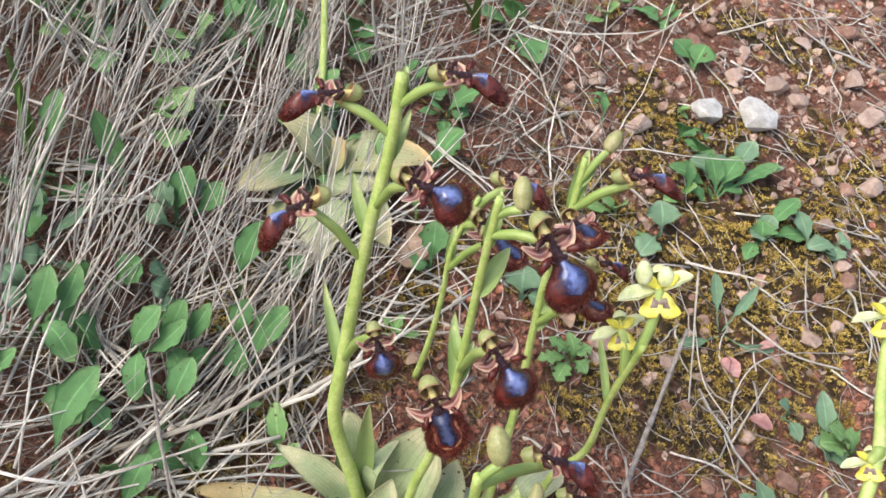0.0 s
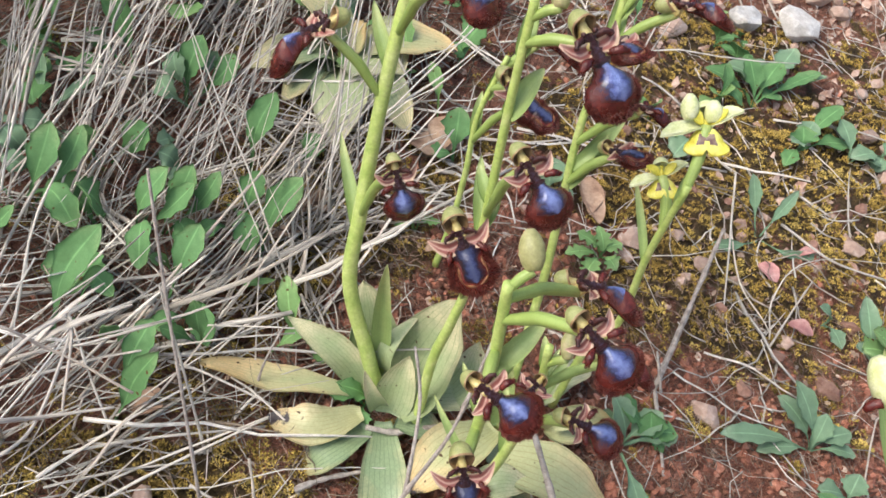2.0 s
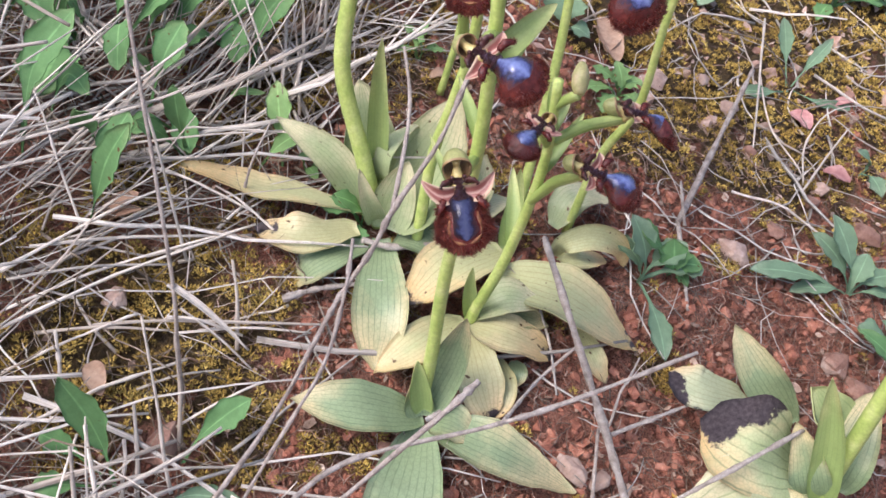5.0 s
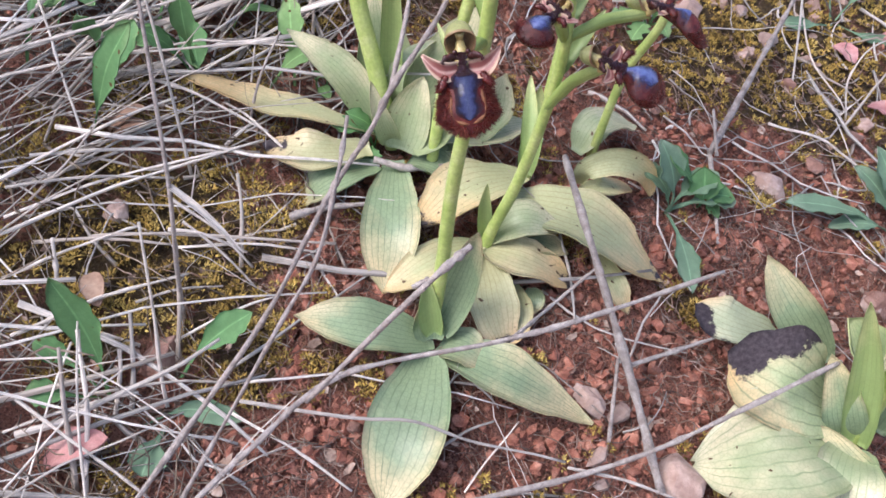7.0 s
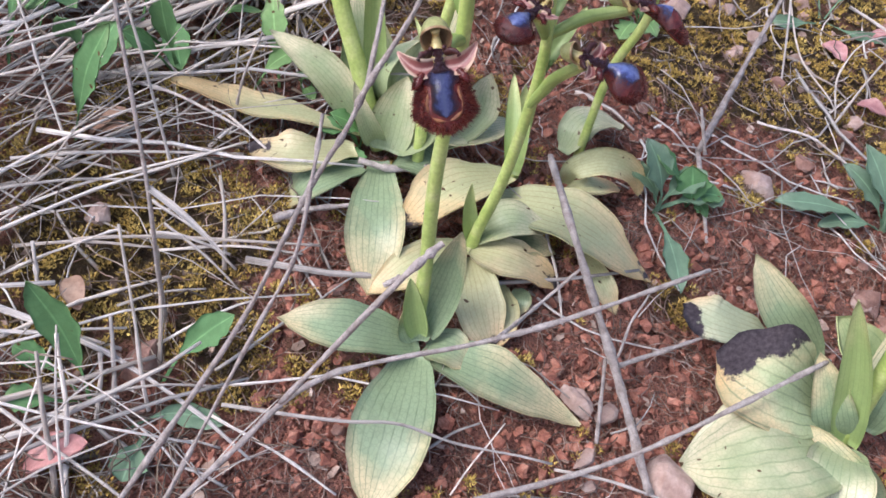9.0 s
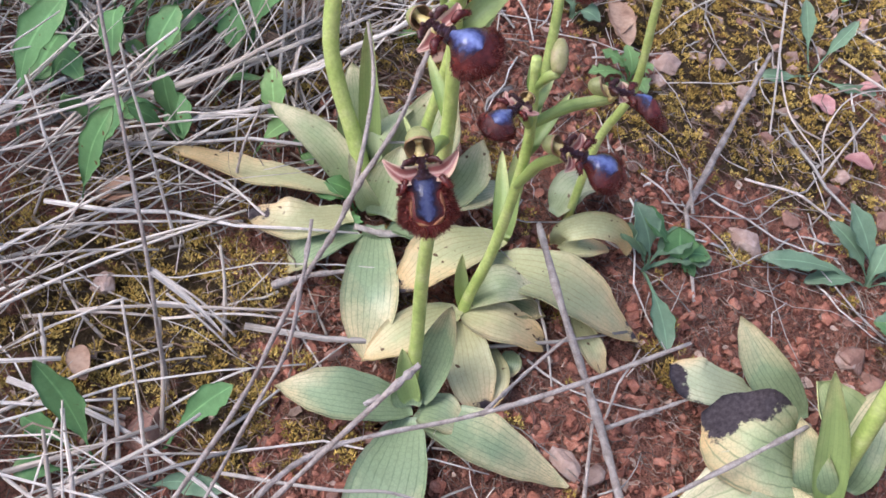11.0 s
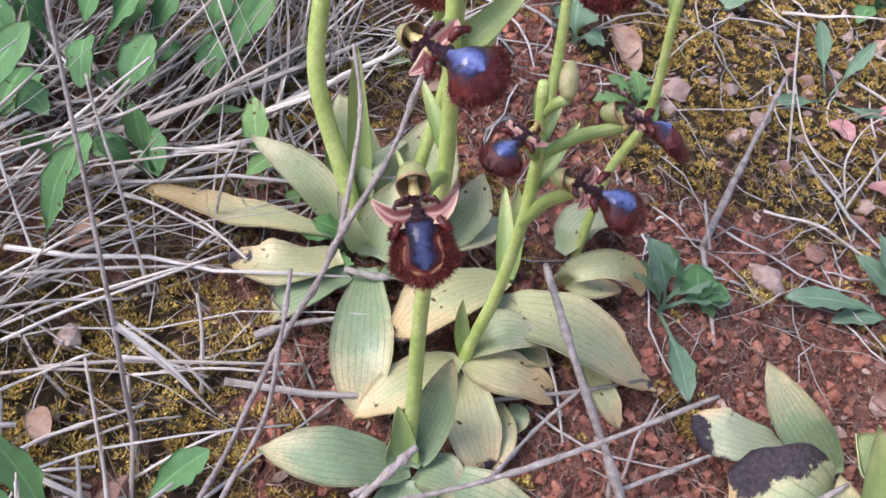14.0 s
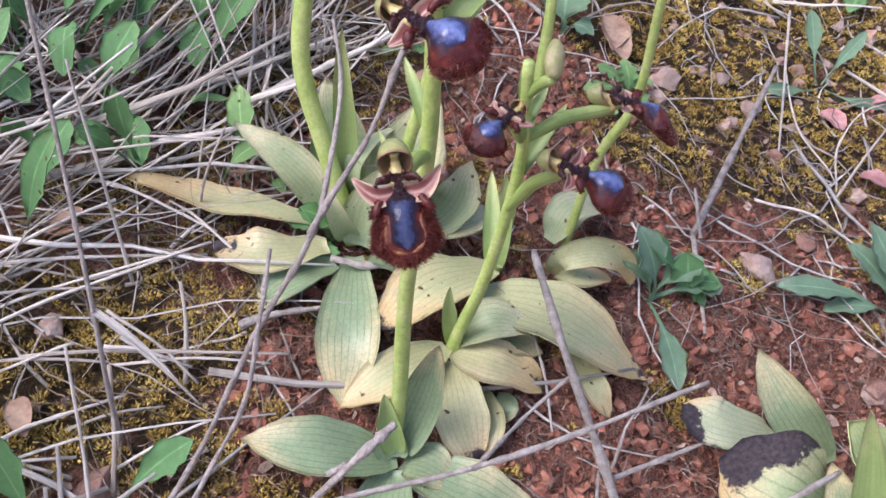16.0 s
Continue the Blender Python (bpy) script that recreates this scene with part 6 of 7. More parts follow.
dry_stalk([(-143.4, 15.4, 33.3), (-115.1, 47.1, 38.5), (-86.8, 78.7, 39.6)], 0.52, 0.36)
dry_stalk([(-131.9, 36.8, 33.7), (-108.9, 71.6, 51.7), (-86.0, 106.4, 65.7)], 0.47, 0.33)
dry_stalk([(-126.3, -2.2, 24.7), (-95.3, 21.8, 27.1), (-64.3, 45.8, 25.4)], 0.52, 0.36)
dry_stalk([(-102.4, -0.8, 19.0), (-68.1, 9.0, 17.4), (-33.7, 18.7, 11.9)], 0.62, 0.43)
dry_stalk([(-77.4, 9.1, 21.9), (-65.6, 4.9, 16.5), (-53.8, 0.8, 7.0)], 0.47, 0.33)
dry_stalk([(-103.6, 57.5, 34.3), (-83.7, 54.6, 31.5), (-63.9, 51.7, 24.7)], 0.62, 0.43)
dry_stalk([(-131.0, -17.3, 21.3), (-115.5, 3.4, 28.7), (-100.0, 24.1, 32.1)], 0.52, 0.36)
dry_stalk([(-94.5, 46.9, 30.0), (-107.7, 29.1, 29.8), (-120.9, 11.3, 25.6)], 0.62, 0.43)
dry_stalk([(108.3, 121.7, 3.4), (130.2, 117.8, -1.1), (152.0, 113.8, -9.5)], 0.55, 0.39)
dry_stalk([(-125.1, -8.7, 24.0), (-94.2, 17.7, 27.4), (-63.4, 44.0, 26.8)], 0.62, 0.43)
dry_stalk([(-131.8, 8.3, 29.2), (-111.5, 27.4, 35.3), (-91.2, 46.5, 37.3)], 0.62, 0.43)
dry_stalk([(-78.5, 4.7, 15.2), (-58.7, 10.5, 14.3), (-38.9, 16.4, 9.4)], 0.47, 0.33)
dry_stalk([(-82.6, 15.7, 24.5), (-69.6, 11.2, 18.7), (-56.6, 6.7, 9.0)], 0.57, 0.40)
dry_stalk([(-116.7, -6.6, 20.7), (-98.5, -0.7, 20.2), (-80.3, 5.1, 15.6)], 0.62, 0.43)
dry_stalk([(-121.5, -19.9, 17.7), (-105.2, -7.0, 20.7), (-88.9, 6.0, 19.6)], 0.52, 0.36)
dry_stalk([(-65.0, -41.7, 0.8), (-72.5, -25.3, 21.6), (-80.0, -8.9, 38.4)], 0.57, 0.40)
dry_stalk([(-84.5, -14.9, 11.0), (-73.7, -8.6, 12.1), (-62.8, -2.4, 9.2)], 0.47, 0.33)
dry_stalk([(-110.0, -35.5, 14.8), (-91.4, -19.3, 15.5), (-72.8, -3.1, 12.2)], 0.62, 0.43)
dry_stalk([(-148.9, 51.9, 42.7), (-131.5, 66.8, 61.3), (-114.0, 81.6, 76.0)], 0.52, 0.36)
dry_stalk([(-137.6, 39.6, 35.5), (-114.5, 59.0, 55.0), (-91.3, 78.5, 70.5)], 0.62, 0.43)
dry_stalk([(-113.9, 28.0, 27.9), (-123.4, 40.9, 47.8), (-132.8, 53.9, 63.7)], 0.47, 0.33)
dry_stalk([(-82.3, 29.8, 21.6), (-90.6, 43.1, 51.4), (-98.8, 56.4, 77.1)], 0.57, 0.40)
dry_stalk([(-80.6, 57.7, 29.5), (-65.4, 50.3, 26.7), (-50.3, 42.8, 19.8)], 0.47, 0.33)
dry_stalk([(-73.5, 127.4, 47.8), (-61.9, 118.2, 42.3), (-50.4, 109.1, 32.8)], 0.47, 0.33)
dry_stalk([(35.2, 47.6, 2.9), (39.0, 33.3, -1.2), (42.8, 19.0, -9.2)], 0.55, 0.39)
dry_stalk([(140.6, 134.4, -2.4), (151.8, 152.4, 3.8), (163.1, 170.5, 6.1)], 0.55, 0.39)
dry_stalk([(126.3, 217.7, 26.5), (122.9, 180.5, 16.3), (119.4, 143.4, 2.0)], 0.55, 0.39)
dry_stalk([(-85.6, -44.7, 7.5), (-67.3, -37.7, 7.2), (-49.0, -30.8, 2.9)], 0.47, 0.33)
dry_stalk([(-46.9, -37.2, 4.0), (-12.6, -38.0, 5.5), (3.0, -35.0, 3.5), (18.0, -32.5, -6.0), (44.0, -28.6, -15.5)], 0.57, 0.36)
dry_stalk([(-49.6, -39.2, 1.2), (-31.6, -44.1, -3.8), (-13.5, -49.0, -12.7)], 0.47, 0.33)
dry_stalk([(-72.6, -42.2, 7.3), (-86.9, -51.1, 9.4), (-101.3, -59.9, 7.4)], 0.52, 0.36)
dry_stalk([(-71.0, -22.6, 5.4), (-58.9, -13.1, 9.0), (-46.8, -3.5, 8.6)], 0.47, 0.33)
dry_stalk([(-92.8, -34.8, 15.3), (-91.9, -54.6, 10.6), (-91.0, -74.4, 2.0)], 0.47, 0.33)
dry_stalk([(16.6, -41.6, -16.4), (22.7, -30.2, -12.1), (28.9, -18.8, -11.8)], 0.47, 0.33)
dry_stalk([(8.4, -30.9, -12.2), (15.0, -25.3, -10.4), (21.7, -19.7, -12.5)], 0.47, 0.33)
dry_stalk([(44.0, -28.6, -16.2), (60.7, -28.7, -17.7), (77.4, -28.7, -23.3)], 0.55, 0.39)
dry_stalk([(60.4, 10.5, -10.8), (65.4, 24.1, -6.8), (70.5, 37.6, -6.8)], 0.55, 0.39)
dry_stalk([(-127.9, 4.7, 29.6), (-106.5, 14.3, 29.2), (-85.1, 24.0, 24.9)], 0.52, 0.36)
dry_stalk([(-126.3, 16.6, 32.0), (-95.5, 29.9, 29.4), (-64.6, 43.2, 22.9)], 0.62, 0.43)
dry_stalk([(-93.9, -74.5, 6.6), (-84.3, -57.3, 13.4), (-74.7, -40.0, 16.3)], 0.47, 0.33)
dry_stalk([(-99.1, -53.9, 14.3), (-79.7, -61.2, 9.6), (-60.4, -68.4, 0.8)], 0.57, 0.40)
dry_stalk([(-48.6, -71.2, 3.7), (-39.5, -54.4, 9.6), (-30.4, -37.6, 11.4)], 0.42, 0.29)
dry_stalk([(-74.7, -74.9, 2.4), (-80.9, -55.7, 17.0), (-87.1, -36.6, 27.7)], 0.42, 0.29)
dry_stalk([(-80.3, 5.3, 21.7), (-69.7, 7.5, 18.9), (-59.0, 9.6, 12.1)], 0.57, 0.40)
dry_stalk([(-75.6, -43.7, -0.4), (-77.0, -34.2, 9.4), (-80.1, -24.7, 19.1)], 0.75, 0.55, "upright stub of a dry grass stem in the straw")
dry_stalk([(-79.2, -47.1, -0.4), (-79.1, -40.2, 6.6), (-80.6, -33.2, 13.6)], 0.75, 0.55, "upright stub of a dry grass stem in the straw")
dry_stalk([(-68.5, -27.5, 1.8), (-70.4, -15.7, 13.9), (-73.8, -3.9, 26.0)], 0.75, 0.55, "upright stub of a dry grass stem in the straw")
dry_stalk([(-78.7, -68.4, -5.3), (-82.0, -53.2, 10.4), (-86.9, -38.0, 26.0)], 0.75, 0.55, "upright stub of a dry grass stem in the straw")
dry_stalk([(-103.8, -24.2, 10.0), (-105.2, -16.3, 18.1), (-108.1, -8.4, 26.2)], 0.75, 0.55, "upright stub of a dry grass stem in the straw")
dry_stalk([(-60.4, 6.5, 7.7), (-62.2, 16.5, 18.0), (-65.5, 26.4, 28.2)], 0.75, 0.55, "upright stub of a dry grass stem in the straw")
dry_stalk([(-135.2, 38.4, 38.7), (-102.6, 88.8, 53.2), (-66.3, 149.6, 67.3)], 0.55, 0.38, "long straight bleached grass stalk over the straw")
dry_stalk([(-133.8, 38.4, 36.4), (-100.1, 85.5, 47.9), (-73.8, 131.7, 58.8)], 0.45, 0.30, "long straight bleached grass stalk over the straw")
dry_stalk([(-113.3, 33.2, 32.9), (-83.0, 67.4, 39.2), (-57.7, 106.5, 41.7)], 0.60, 0.40, "long straight bleached grass stalk over the straw")
dry_stalk([(-172.0, 104.7, 67.4), (-154.5, 143.5, 92.5), (-142.3, 173.7, 108.7)], 0.70, 0.40, "long straight bleached grass stalk over the straw")
dry_stalk([(-160.4, 108.2, 65.8), (-146.9, 141.4, 92.4), (-135.9, 174.8, 111.6)], 0.75, 0.45, "long straight bleached grass stalk over the straw")
dry_stalk([(-154.2, 114.2, 63.8), (-143.2, 139.9, 85.2), (-134.4, 179.2, 110.2)], 0.60, 0.40, "long straight bleached grass stalk over the straw")
dry_stalk([(-180.5, 121.3, 74.9), (-175.5, 147.6, 97.8), (-170.1, 187.3, 123.6)], 0.60, 0.40, "long straight bleached grass stalk over the straw")
dry_stalk([(-166.9, 73.9, 57.4), (-162.0, 98.0, 69.8), (-153.5, 121.1, 79.2)], 0.75, 0.50, "long straight bleached grass stalk over the straw")
dry_stalk([(-156.5, 51.3, 48.1), (-154.9, 82.6, 68.8), (-151.7, 106.3, 81.5)], 0.60, 0.40, "long straight bleached grass stalk over the straw")
dry_stalk([(-122.7, 123.8, 57.3), (-117.6, 149.9, 74.1), (-114.8, 185.4, 95.5)], 0.65, 0.45, "long straight bleached grass stalk over the straw")
dry_stalk([(142.4, 140.9, -4.3), (142.4, 157.2, 7.4), (161.6, 177.2, 11.9), (214.0, 200.7, -3.6)], 0.50, 0.32, "long straight bleached grass stalk over the straw")
dry_stalk([(125.7, 194.5, 14.3), (126.9, 161.8, 9.6), (140.4, 142.0, -1.7)], 0.45, 0.30, "long straight bleached grass stalk over the straw")
dry_stalk([(153.0, 204.8, 10.0), (177.9, 188.6, 4.2), (210.6, 190.1, -5.3)], 0.75, 0.50, "long straight bleached grass stalk over the straw")
dry_stem = thing("dry_grass", (-71.4, -13.4, 5.6), "thin brown dry grass stem with one bent blade", "dry grass")
add_tube(dry_stem, "stalk", [(-71.4, -13.4, 5.6), (-69.8, -12.2, 30.0), (-68.1, -10.1, 54.3), (-73.8, 5.0, 87.0), (-79.4, 19.2, 118.1), (-84.0, 33.0, 150.0)], 0.75, 0.45, TWIG, 8, 7, 0.1)
add_leaf(dry_stem, (-68.1, -10.1, 54.3), (-47.6, -16.6, 41.1), 2.6, 0.6, STALK, "dry_blade", kind="blade", fold=0.4, thick=0.25)
dry_stalk([(-82.0, -66.4, -4.6), (-83.5, -57.5, 14.0), (-85.2, -48.8, 32.0)], 0.8, 0.5, "white dry grass stem standing up in the straw")
near_grass = thing("dry_grass", (-148.4, 20.0, 29.4), "pale dry grass tuft standing close to the path", "dry grass")
add_tube(near_grass, "stalk", [(-148.4, 20.0, 29.4), (-96.0, -32.3, 144.2), (-81.7, -21.1, 154.9), (-80.3, -34.4, 141.4)], 0.50, 0.30, STALK, 6, 6, 0.1)
add_tube(near_grass, "stalk", [(-148.4, 20.0, 29.4), (-99.6, -25.6, 151.2), (-83.6, -26.1, 149.9), (-66.3, -30.3, 144.8)], 0.50, 0.30, STALK, 6, 6, 0.1)
add_tube(near_grass, "stalk", [(-148.4, 20.0, 29.4), (-98.1, -38.9, 137.7), (-84.0, -35.8, 140.1), (-69.8, -32.8, 142.5)], 0.70, 0.35, STALK, 6, 6, 0.1)
add_tube(near_grass, "stalk", [(-148.4, 20.0, 29.4), (-93.9, -43.2, 133.2), (-85.9, -37.5, 138.6), (-80.7, -23.3, 152.6), (-81.9, -20.3, 155.7)], 0.50, 0.30, STALK, 6, 6, 0.1)
add_leaf(near_grass, (-88.2, -25.8, 150.4), (-68.9, -17.3, 158.1), 1.6, 1.0, STALK, "dry_blade", kind="strap", thick=0.3)
add_leaf(near_grass, (-88.2, -25.8, 150.4), (-75.0, -15.1, 160.6), 1.3, 1.0, STALK, "dry_blade", kind="strap", thick=0.3)

# ---- stones and fallen petals that can be told apart ----
stone(143.5, 340.4, 21.2, 23.6, 16.4, STONE_WHITE, "rough white stone on the bank", 0)
stone(174.7, 346.3, 31.2, 28.7, 20.0, STONE_WHITE, "rough white stone on the bank", 15)
stone(108.3, 95.2, 18.9, 12.7, 8.9, STONE_PINK, "angular pinkish stone half sunk in soil", -20)
stone(-99.0, 11.8, 9.7, 9.5, 6.6, STONE_PINK, "rounded pinkish stone half sunk in moss", 10)
stone(-44.4, 79.0, 13.4, 11.2, 7.8, STONE_RED, "red stone beside the leaf rosette", 20)
stone(73.6, 341.1, 14.1, 11.6, 8.1, STONE_PINK, "small reddish stone on the soil", 52)
stone(193.9, 381.0, 25.2, 16.6, 11.5, STONE_PINK, "small reddish stone on the soil", 52)
stone(228.0, 440.5, 17.7, 11.5, 8.0, STONE_RED, "small reddish stone on the soil", 15)
stone(252.0, 408.7, 22.5, 17.3, 12.0, STONE_PINK, "small reddish stone on the soil", 52)
stone(98.1, 314.6, 19.7, 16.6, 11.6, STONE_PINK, "small reddish stone on the soil", 52)
stone(137.0, 393.9, 12.2, 16.6, 11.5, STONE_RED, "small reddish stone on the soil", 15)
stone(258.6, 377.3, 25.6, 16.8, 11.7, STONE_PINK, "small reddish stone on the soil", 52)
stone(206.4, 372.4, 17.9, 14.0, 9.8, STONE_PINK, "small reddish stone on the soil", 52)
stone(164.5, 378.0, 17.8, 12.3, 8.6, STONE_PINK, "small reddish stone on the soil", 52)
stone(255.0, 451.3, 23.4, 15.3, 10.6, STONE_RED, "small reddish stone on the soil", 15)
stone(218.8, 256.2, 12.8, 11.0, 7.7, STONE_PINK, "small reddish stone on the soil", 52)
stone(208.7, 214.7, 12.2, 9.1, 6.3, STONE_PINK, "small reddish stone on the soil", 52)
stone(109.8, 169.3, 11.2, 9.6, 6.7, STONE_PINK, "small reddish stone on the soil", 52)
stone(248.2, 320.4, 20.7, 15.8, 11.0, STONE_PINK, "small reddish stone on the soil", 52)
stone(212.1, 280.6, 13.1, 11.3, 7.9, STONE_PINK, "small reddish stone on the soil", 52)
stone(126.6, 112.2, 11.9, 8.2, 5.7, STONE_RED, "small reddish stone on the soil", 126)
stone(167.7, 121.8, 16.1, 11.2, 7.8, STONE_RED, "small reddish stone on the soil", 126)
stone(145.0, 132.7, 8.9, 9.6, 6.7, STONE_RED, "small reddish stone on the soil", 126)
stone(148.3, 59.9, 13.3, 11.7, 8.2, STONE_RED, "small reddish stone on the soil", 126)
stone(155.8, 51.8, 15.3, 10.1, 7.0, STONE_RED, "small reddish stone on the soil", 126)
stone(184.6, 158.2, 10.3, 8.9, 6.2, STONE_RED, "small reddish stone on the soil", 126)
stone(-16.2, 193.9, 13.8, 17.7, 12.3, STONE_PINK, "small reddish stone on the soil", 89)
stone(118.2, 148.4, 7.5, 6.9, 4.8, STONE_RED, "small reddish stone on the soil", 126)
stone(146.4, 59.6, 10.5, 9.6, 6.7, STONE_PINK, "small reddish stone on the soil", 52)
stone(49.1, -4.1, 7.2, 14.5, 10.1, STONE_PINK, "small reddish stone on the soil", 52)
stone(-26.8, 10.4, 6.1, 5.4, 3.8, STONE_RED, "small reddish stone on the soil", 15)
stone(-72.3, -28.3, 13.1, 17.0, 11.8, STONE_RED, "small reddish stone on the soil", 15)
stone(58.5, -5.4, 10.9, 8.3, 5.8, STONE_PINK, "small reddish stone on the soil", 52)
stone(78.1, -20.6, 18.3, 17.2, 12.0, STONE_PINK, "small reddish stone on the soil", 89)
stone(50.2, -2.9, 6.2, 11.8, 8.2, STONE_PINK, "small reddish stone on the soil", 52)
stone(53.2, -19.7, 11.6, 5.7, 4.0, STONE_PINK, "small reddish stone on the soil", 52)
stone(-17.5, -30.9, 6.4, 4.4, 3.1, STONE_RED, "small reddish stone on the soil", 15)
stone(-10.0, -11.4, 6.6, 5.7, 4.0, STONE_RED, "small reddish stone on the soil", 15)
stone(-70.4, -41.0, 7.7, 5.3, 3.7, STONE_RED, "small reddish stone on the soil", 15)
stone(-36.8, 88.6, 9.0, 6.2, 4.3, STONE_RED, "small reddish stone on the soil", 15)
fallen = thing("fallen_petal", (139.3, 178.6, 6.4), "single fallen pink petal on moss", "petal", "fallen leaves")
add_leaf(fallen, (139.3, 178.6, 6.4), (147.7, 169.5, 5.1), 9.5, 2.0, PINK, "blade", kind="oval", thick=0.4)
fallen = thing("dead_leaf", (-91.4, -62.8, 0.2), "reddish withered leaf lying in the straw", "dead leaf", "fallen leaves")
add_leaf(fallen, (-91.4, -62.8, 0.2), (-75.4, -55.8, 6.9), 10.2, 2.0, PINK, "blade", kind="oval", thick=0.4)
fallen = thing("fallen_petal", (159.9, 189.6, 4.6), "small fallen pink petal on soil", "petal", "fallen leaves")
add_leaf(fallen, (159.9, 189.6, 4.6), (171.7, 194.1, 5.7), 5.1, 2.0, PINK, "blade", kind="oval", thick=0.4)
fallen = thing("fallen_petal", (152.2, 151.1, -2.6), "faded pink petal on soil", "petal", "fallen leaves")
add_leaf(fallen, (152.2, 151.1, -2.6), (163.0, 146.2, -3.4), 8.6, 2.0, PINK, "blade", kind="oval", thick=0.4)
fallen = thing("dead_leaf", (-77.4, 135.6, 41.9), "curled dry brown leaf lying in the straw", "dead leaf", "fallen leaves")
add_leaf(fallen, (-77.4, 135.6, 41.9), (-59.4, 139.4, 43.5), 6.0, 2.0, DEAD, "blade", kind="oval", thick=0.4)
fallen = thing("dead_leaf", (-111.9, 38.2, 27.3), "curled dry brown leaf lying in the straw", "dead leaf", "fallen leaves")
add_leaf(fallen, (-111.9, 38.2, 27.3), (-102.9, 47.6, 32.0), 7.0, 2.0, DEAD, "blade", kind="oval", thick=0.4)
fallen = thing("dead_leaf", (-31.5, 191.6, 45.0), "curled dry brown leaf lying in the straw", "dead leaf", "fallen leaves")
add_leaf(fallen, (-31.5, 191.6, 45.0), (-15.1, 183.2, 44.1), 15.3, 2.0, DEAD, "blade", kind="oval", thick=0.4)
fallen = thing("dead_leaf", (50.6, 200.4, 29.8), "curled dry brown leaf lying in the straw", "dead leaf", "fallen leaves")
add_leaf(fallen, (50.6, 200.4, 29.8), (60.2, 173.2, 26.1), 10.5, 2.0, DEAD, "blade", kind="oval", thick=0.4)
fallen = thing("dead_leaf", (50.7, 194.7, 28.5), "curled dry brown leaf lying in the straw", "dead leaf", "fallen leaves")
add_leaf(fallen, (50.7, 194.7, 28.5), (59.5, 171.1, 25.8), 10.0, 2.0, DEAD, "blade", kind="oval", thick=0.4)
fallen = thing("dead_leaf", (-82.2, 120.7, 39.6), "curled dry brown leaf lying in the straw", "dead leaf", "fallen leaves")
add_leaf(fallen, (-82.2, 120.7, 39.6), (-68.9, 125.2, 42.3), 6.5, 2.0, DEAD, "blade", kind="oval", thick=0.4)
fallen = thing("dead_leaf", (-110.4, 37.7, 26.8), "curled dry brown leaf lying in the straw", "dead leaf", "fallen leaves")
add_leaf(fallen, (-110.4, 37.7, 26.8), (-100.1, 41.5, 30.0), 5.4, 2.0, DEAD, "blade", kind="oval", thick=0.4)
fallen = thing("dead_leaf", (-74.2, 138.1, 41.8), "curled dry brown leaf lying in the straw", "dead leaf", "fallen leaves")
add_leaf(fallen, (-74.2, 138.1, 41.8), (-62.7, 140.9, 44.5), 5.7, 2.0, DEAD, "blade", kind="oval", thick=0.4)
fallen = thing("dead_leaf", (-71.3, 141.4, 42.0), "curled dry brown leaf lying in the straw", "dead leaf", "fallen leaves")
add_leaf(fallen, (-71.3, 141.4, 42.0), (-59.3, 145.7, 44.9), 7.6, 2.0, DEAD, "blade", kind="oval", thick=0.4)
fallen = thing("dead_leaf", (-19.7, 208.7, 46.4), "curled dry brown leaf lying in the straw", "dead leaf", "fallen leaves")
add_leaf(fallen, (-19.7, 208.7, 46.4), (-16.1, 186.6, 45.1), 14.0, 2.0, DEAD, "blade", kind="oval", thick=0.4)
fallen = thing("dead_leaf", (-8.6, 139.7, 28.4), "curled dry brown leaf lying in the straw", "dead leaf", "fallen leaves")
add_leaf(fallen, (-8.6, 139.7, 28.4), (-17.1, 132.8, 33.1), 6.8, 2.0, DEAD, "blade", kind="oval", thick=0.4)
fallen = thing("dead_leaf", (-99.9, -9.2, 14.1), "curled dry brown leaf lying in the straw", "dead leaf", "fallen leaves")
add_leaf(fallen, (-99.9, -9.2, 14.1), (-91.8, -20.5, 14.3), 6.8, 2.0, DEAD, "blade", kind="oval", thick=0.4)
fallen = thing("dead_leaf", (60.2, 194.6, 26.5), "curled dry brown leaf lying in the straw", "dead leaf", "fallen leaves")
add_leaf(fallen, (60.2, 194.6, 26.5), (54.1, 174.9, 27.8), 8.1, 2.0, DEAD, "blade", kind="oval", thick=0.4)

# ---- what nobody could count: straw, moss, crumbs ----
def strand(rnd, got, sides, ribbons, seed):
    """One thin tapering stalk from its place, heading, rise, length, radius, height and waviness."""
    x, y, a, rise, long, r, h0, wave = got
    d = Vector((math.cos(a) * math.cos(rise), math.sin(a) * math.cos(rise), 0))
    side = Vector((-math.sin(a), math.cos(a), 0))
    bend, kink = rnd.gauss(0, wave) * long, rnd.gauss(0, wave * 0.4) * long
    line = []
    for k in range(6):
        s = k / 5
        q = Vector((x, y, 0)) + d * long * s + side * (bend * 4 * s * (1 - s) + (kink if k == 2 else 0))
        line.append(Vector((q.x, q.y, ground_z(q.x, q.y) + h0 + math.sin(rise) * long * s + abs(bend) * 0.5 * s * (1 - s))))
    thin = 0.22 if ribbons and rnd.random() < ribbons else 0.8
    wide = r * (1.9 if thin < 0.5 else 1)
    return line, tube(line, lambda s: wide * (1 - 0.55 * s), sides, 0.12, seed, thin)


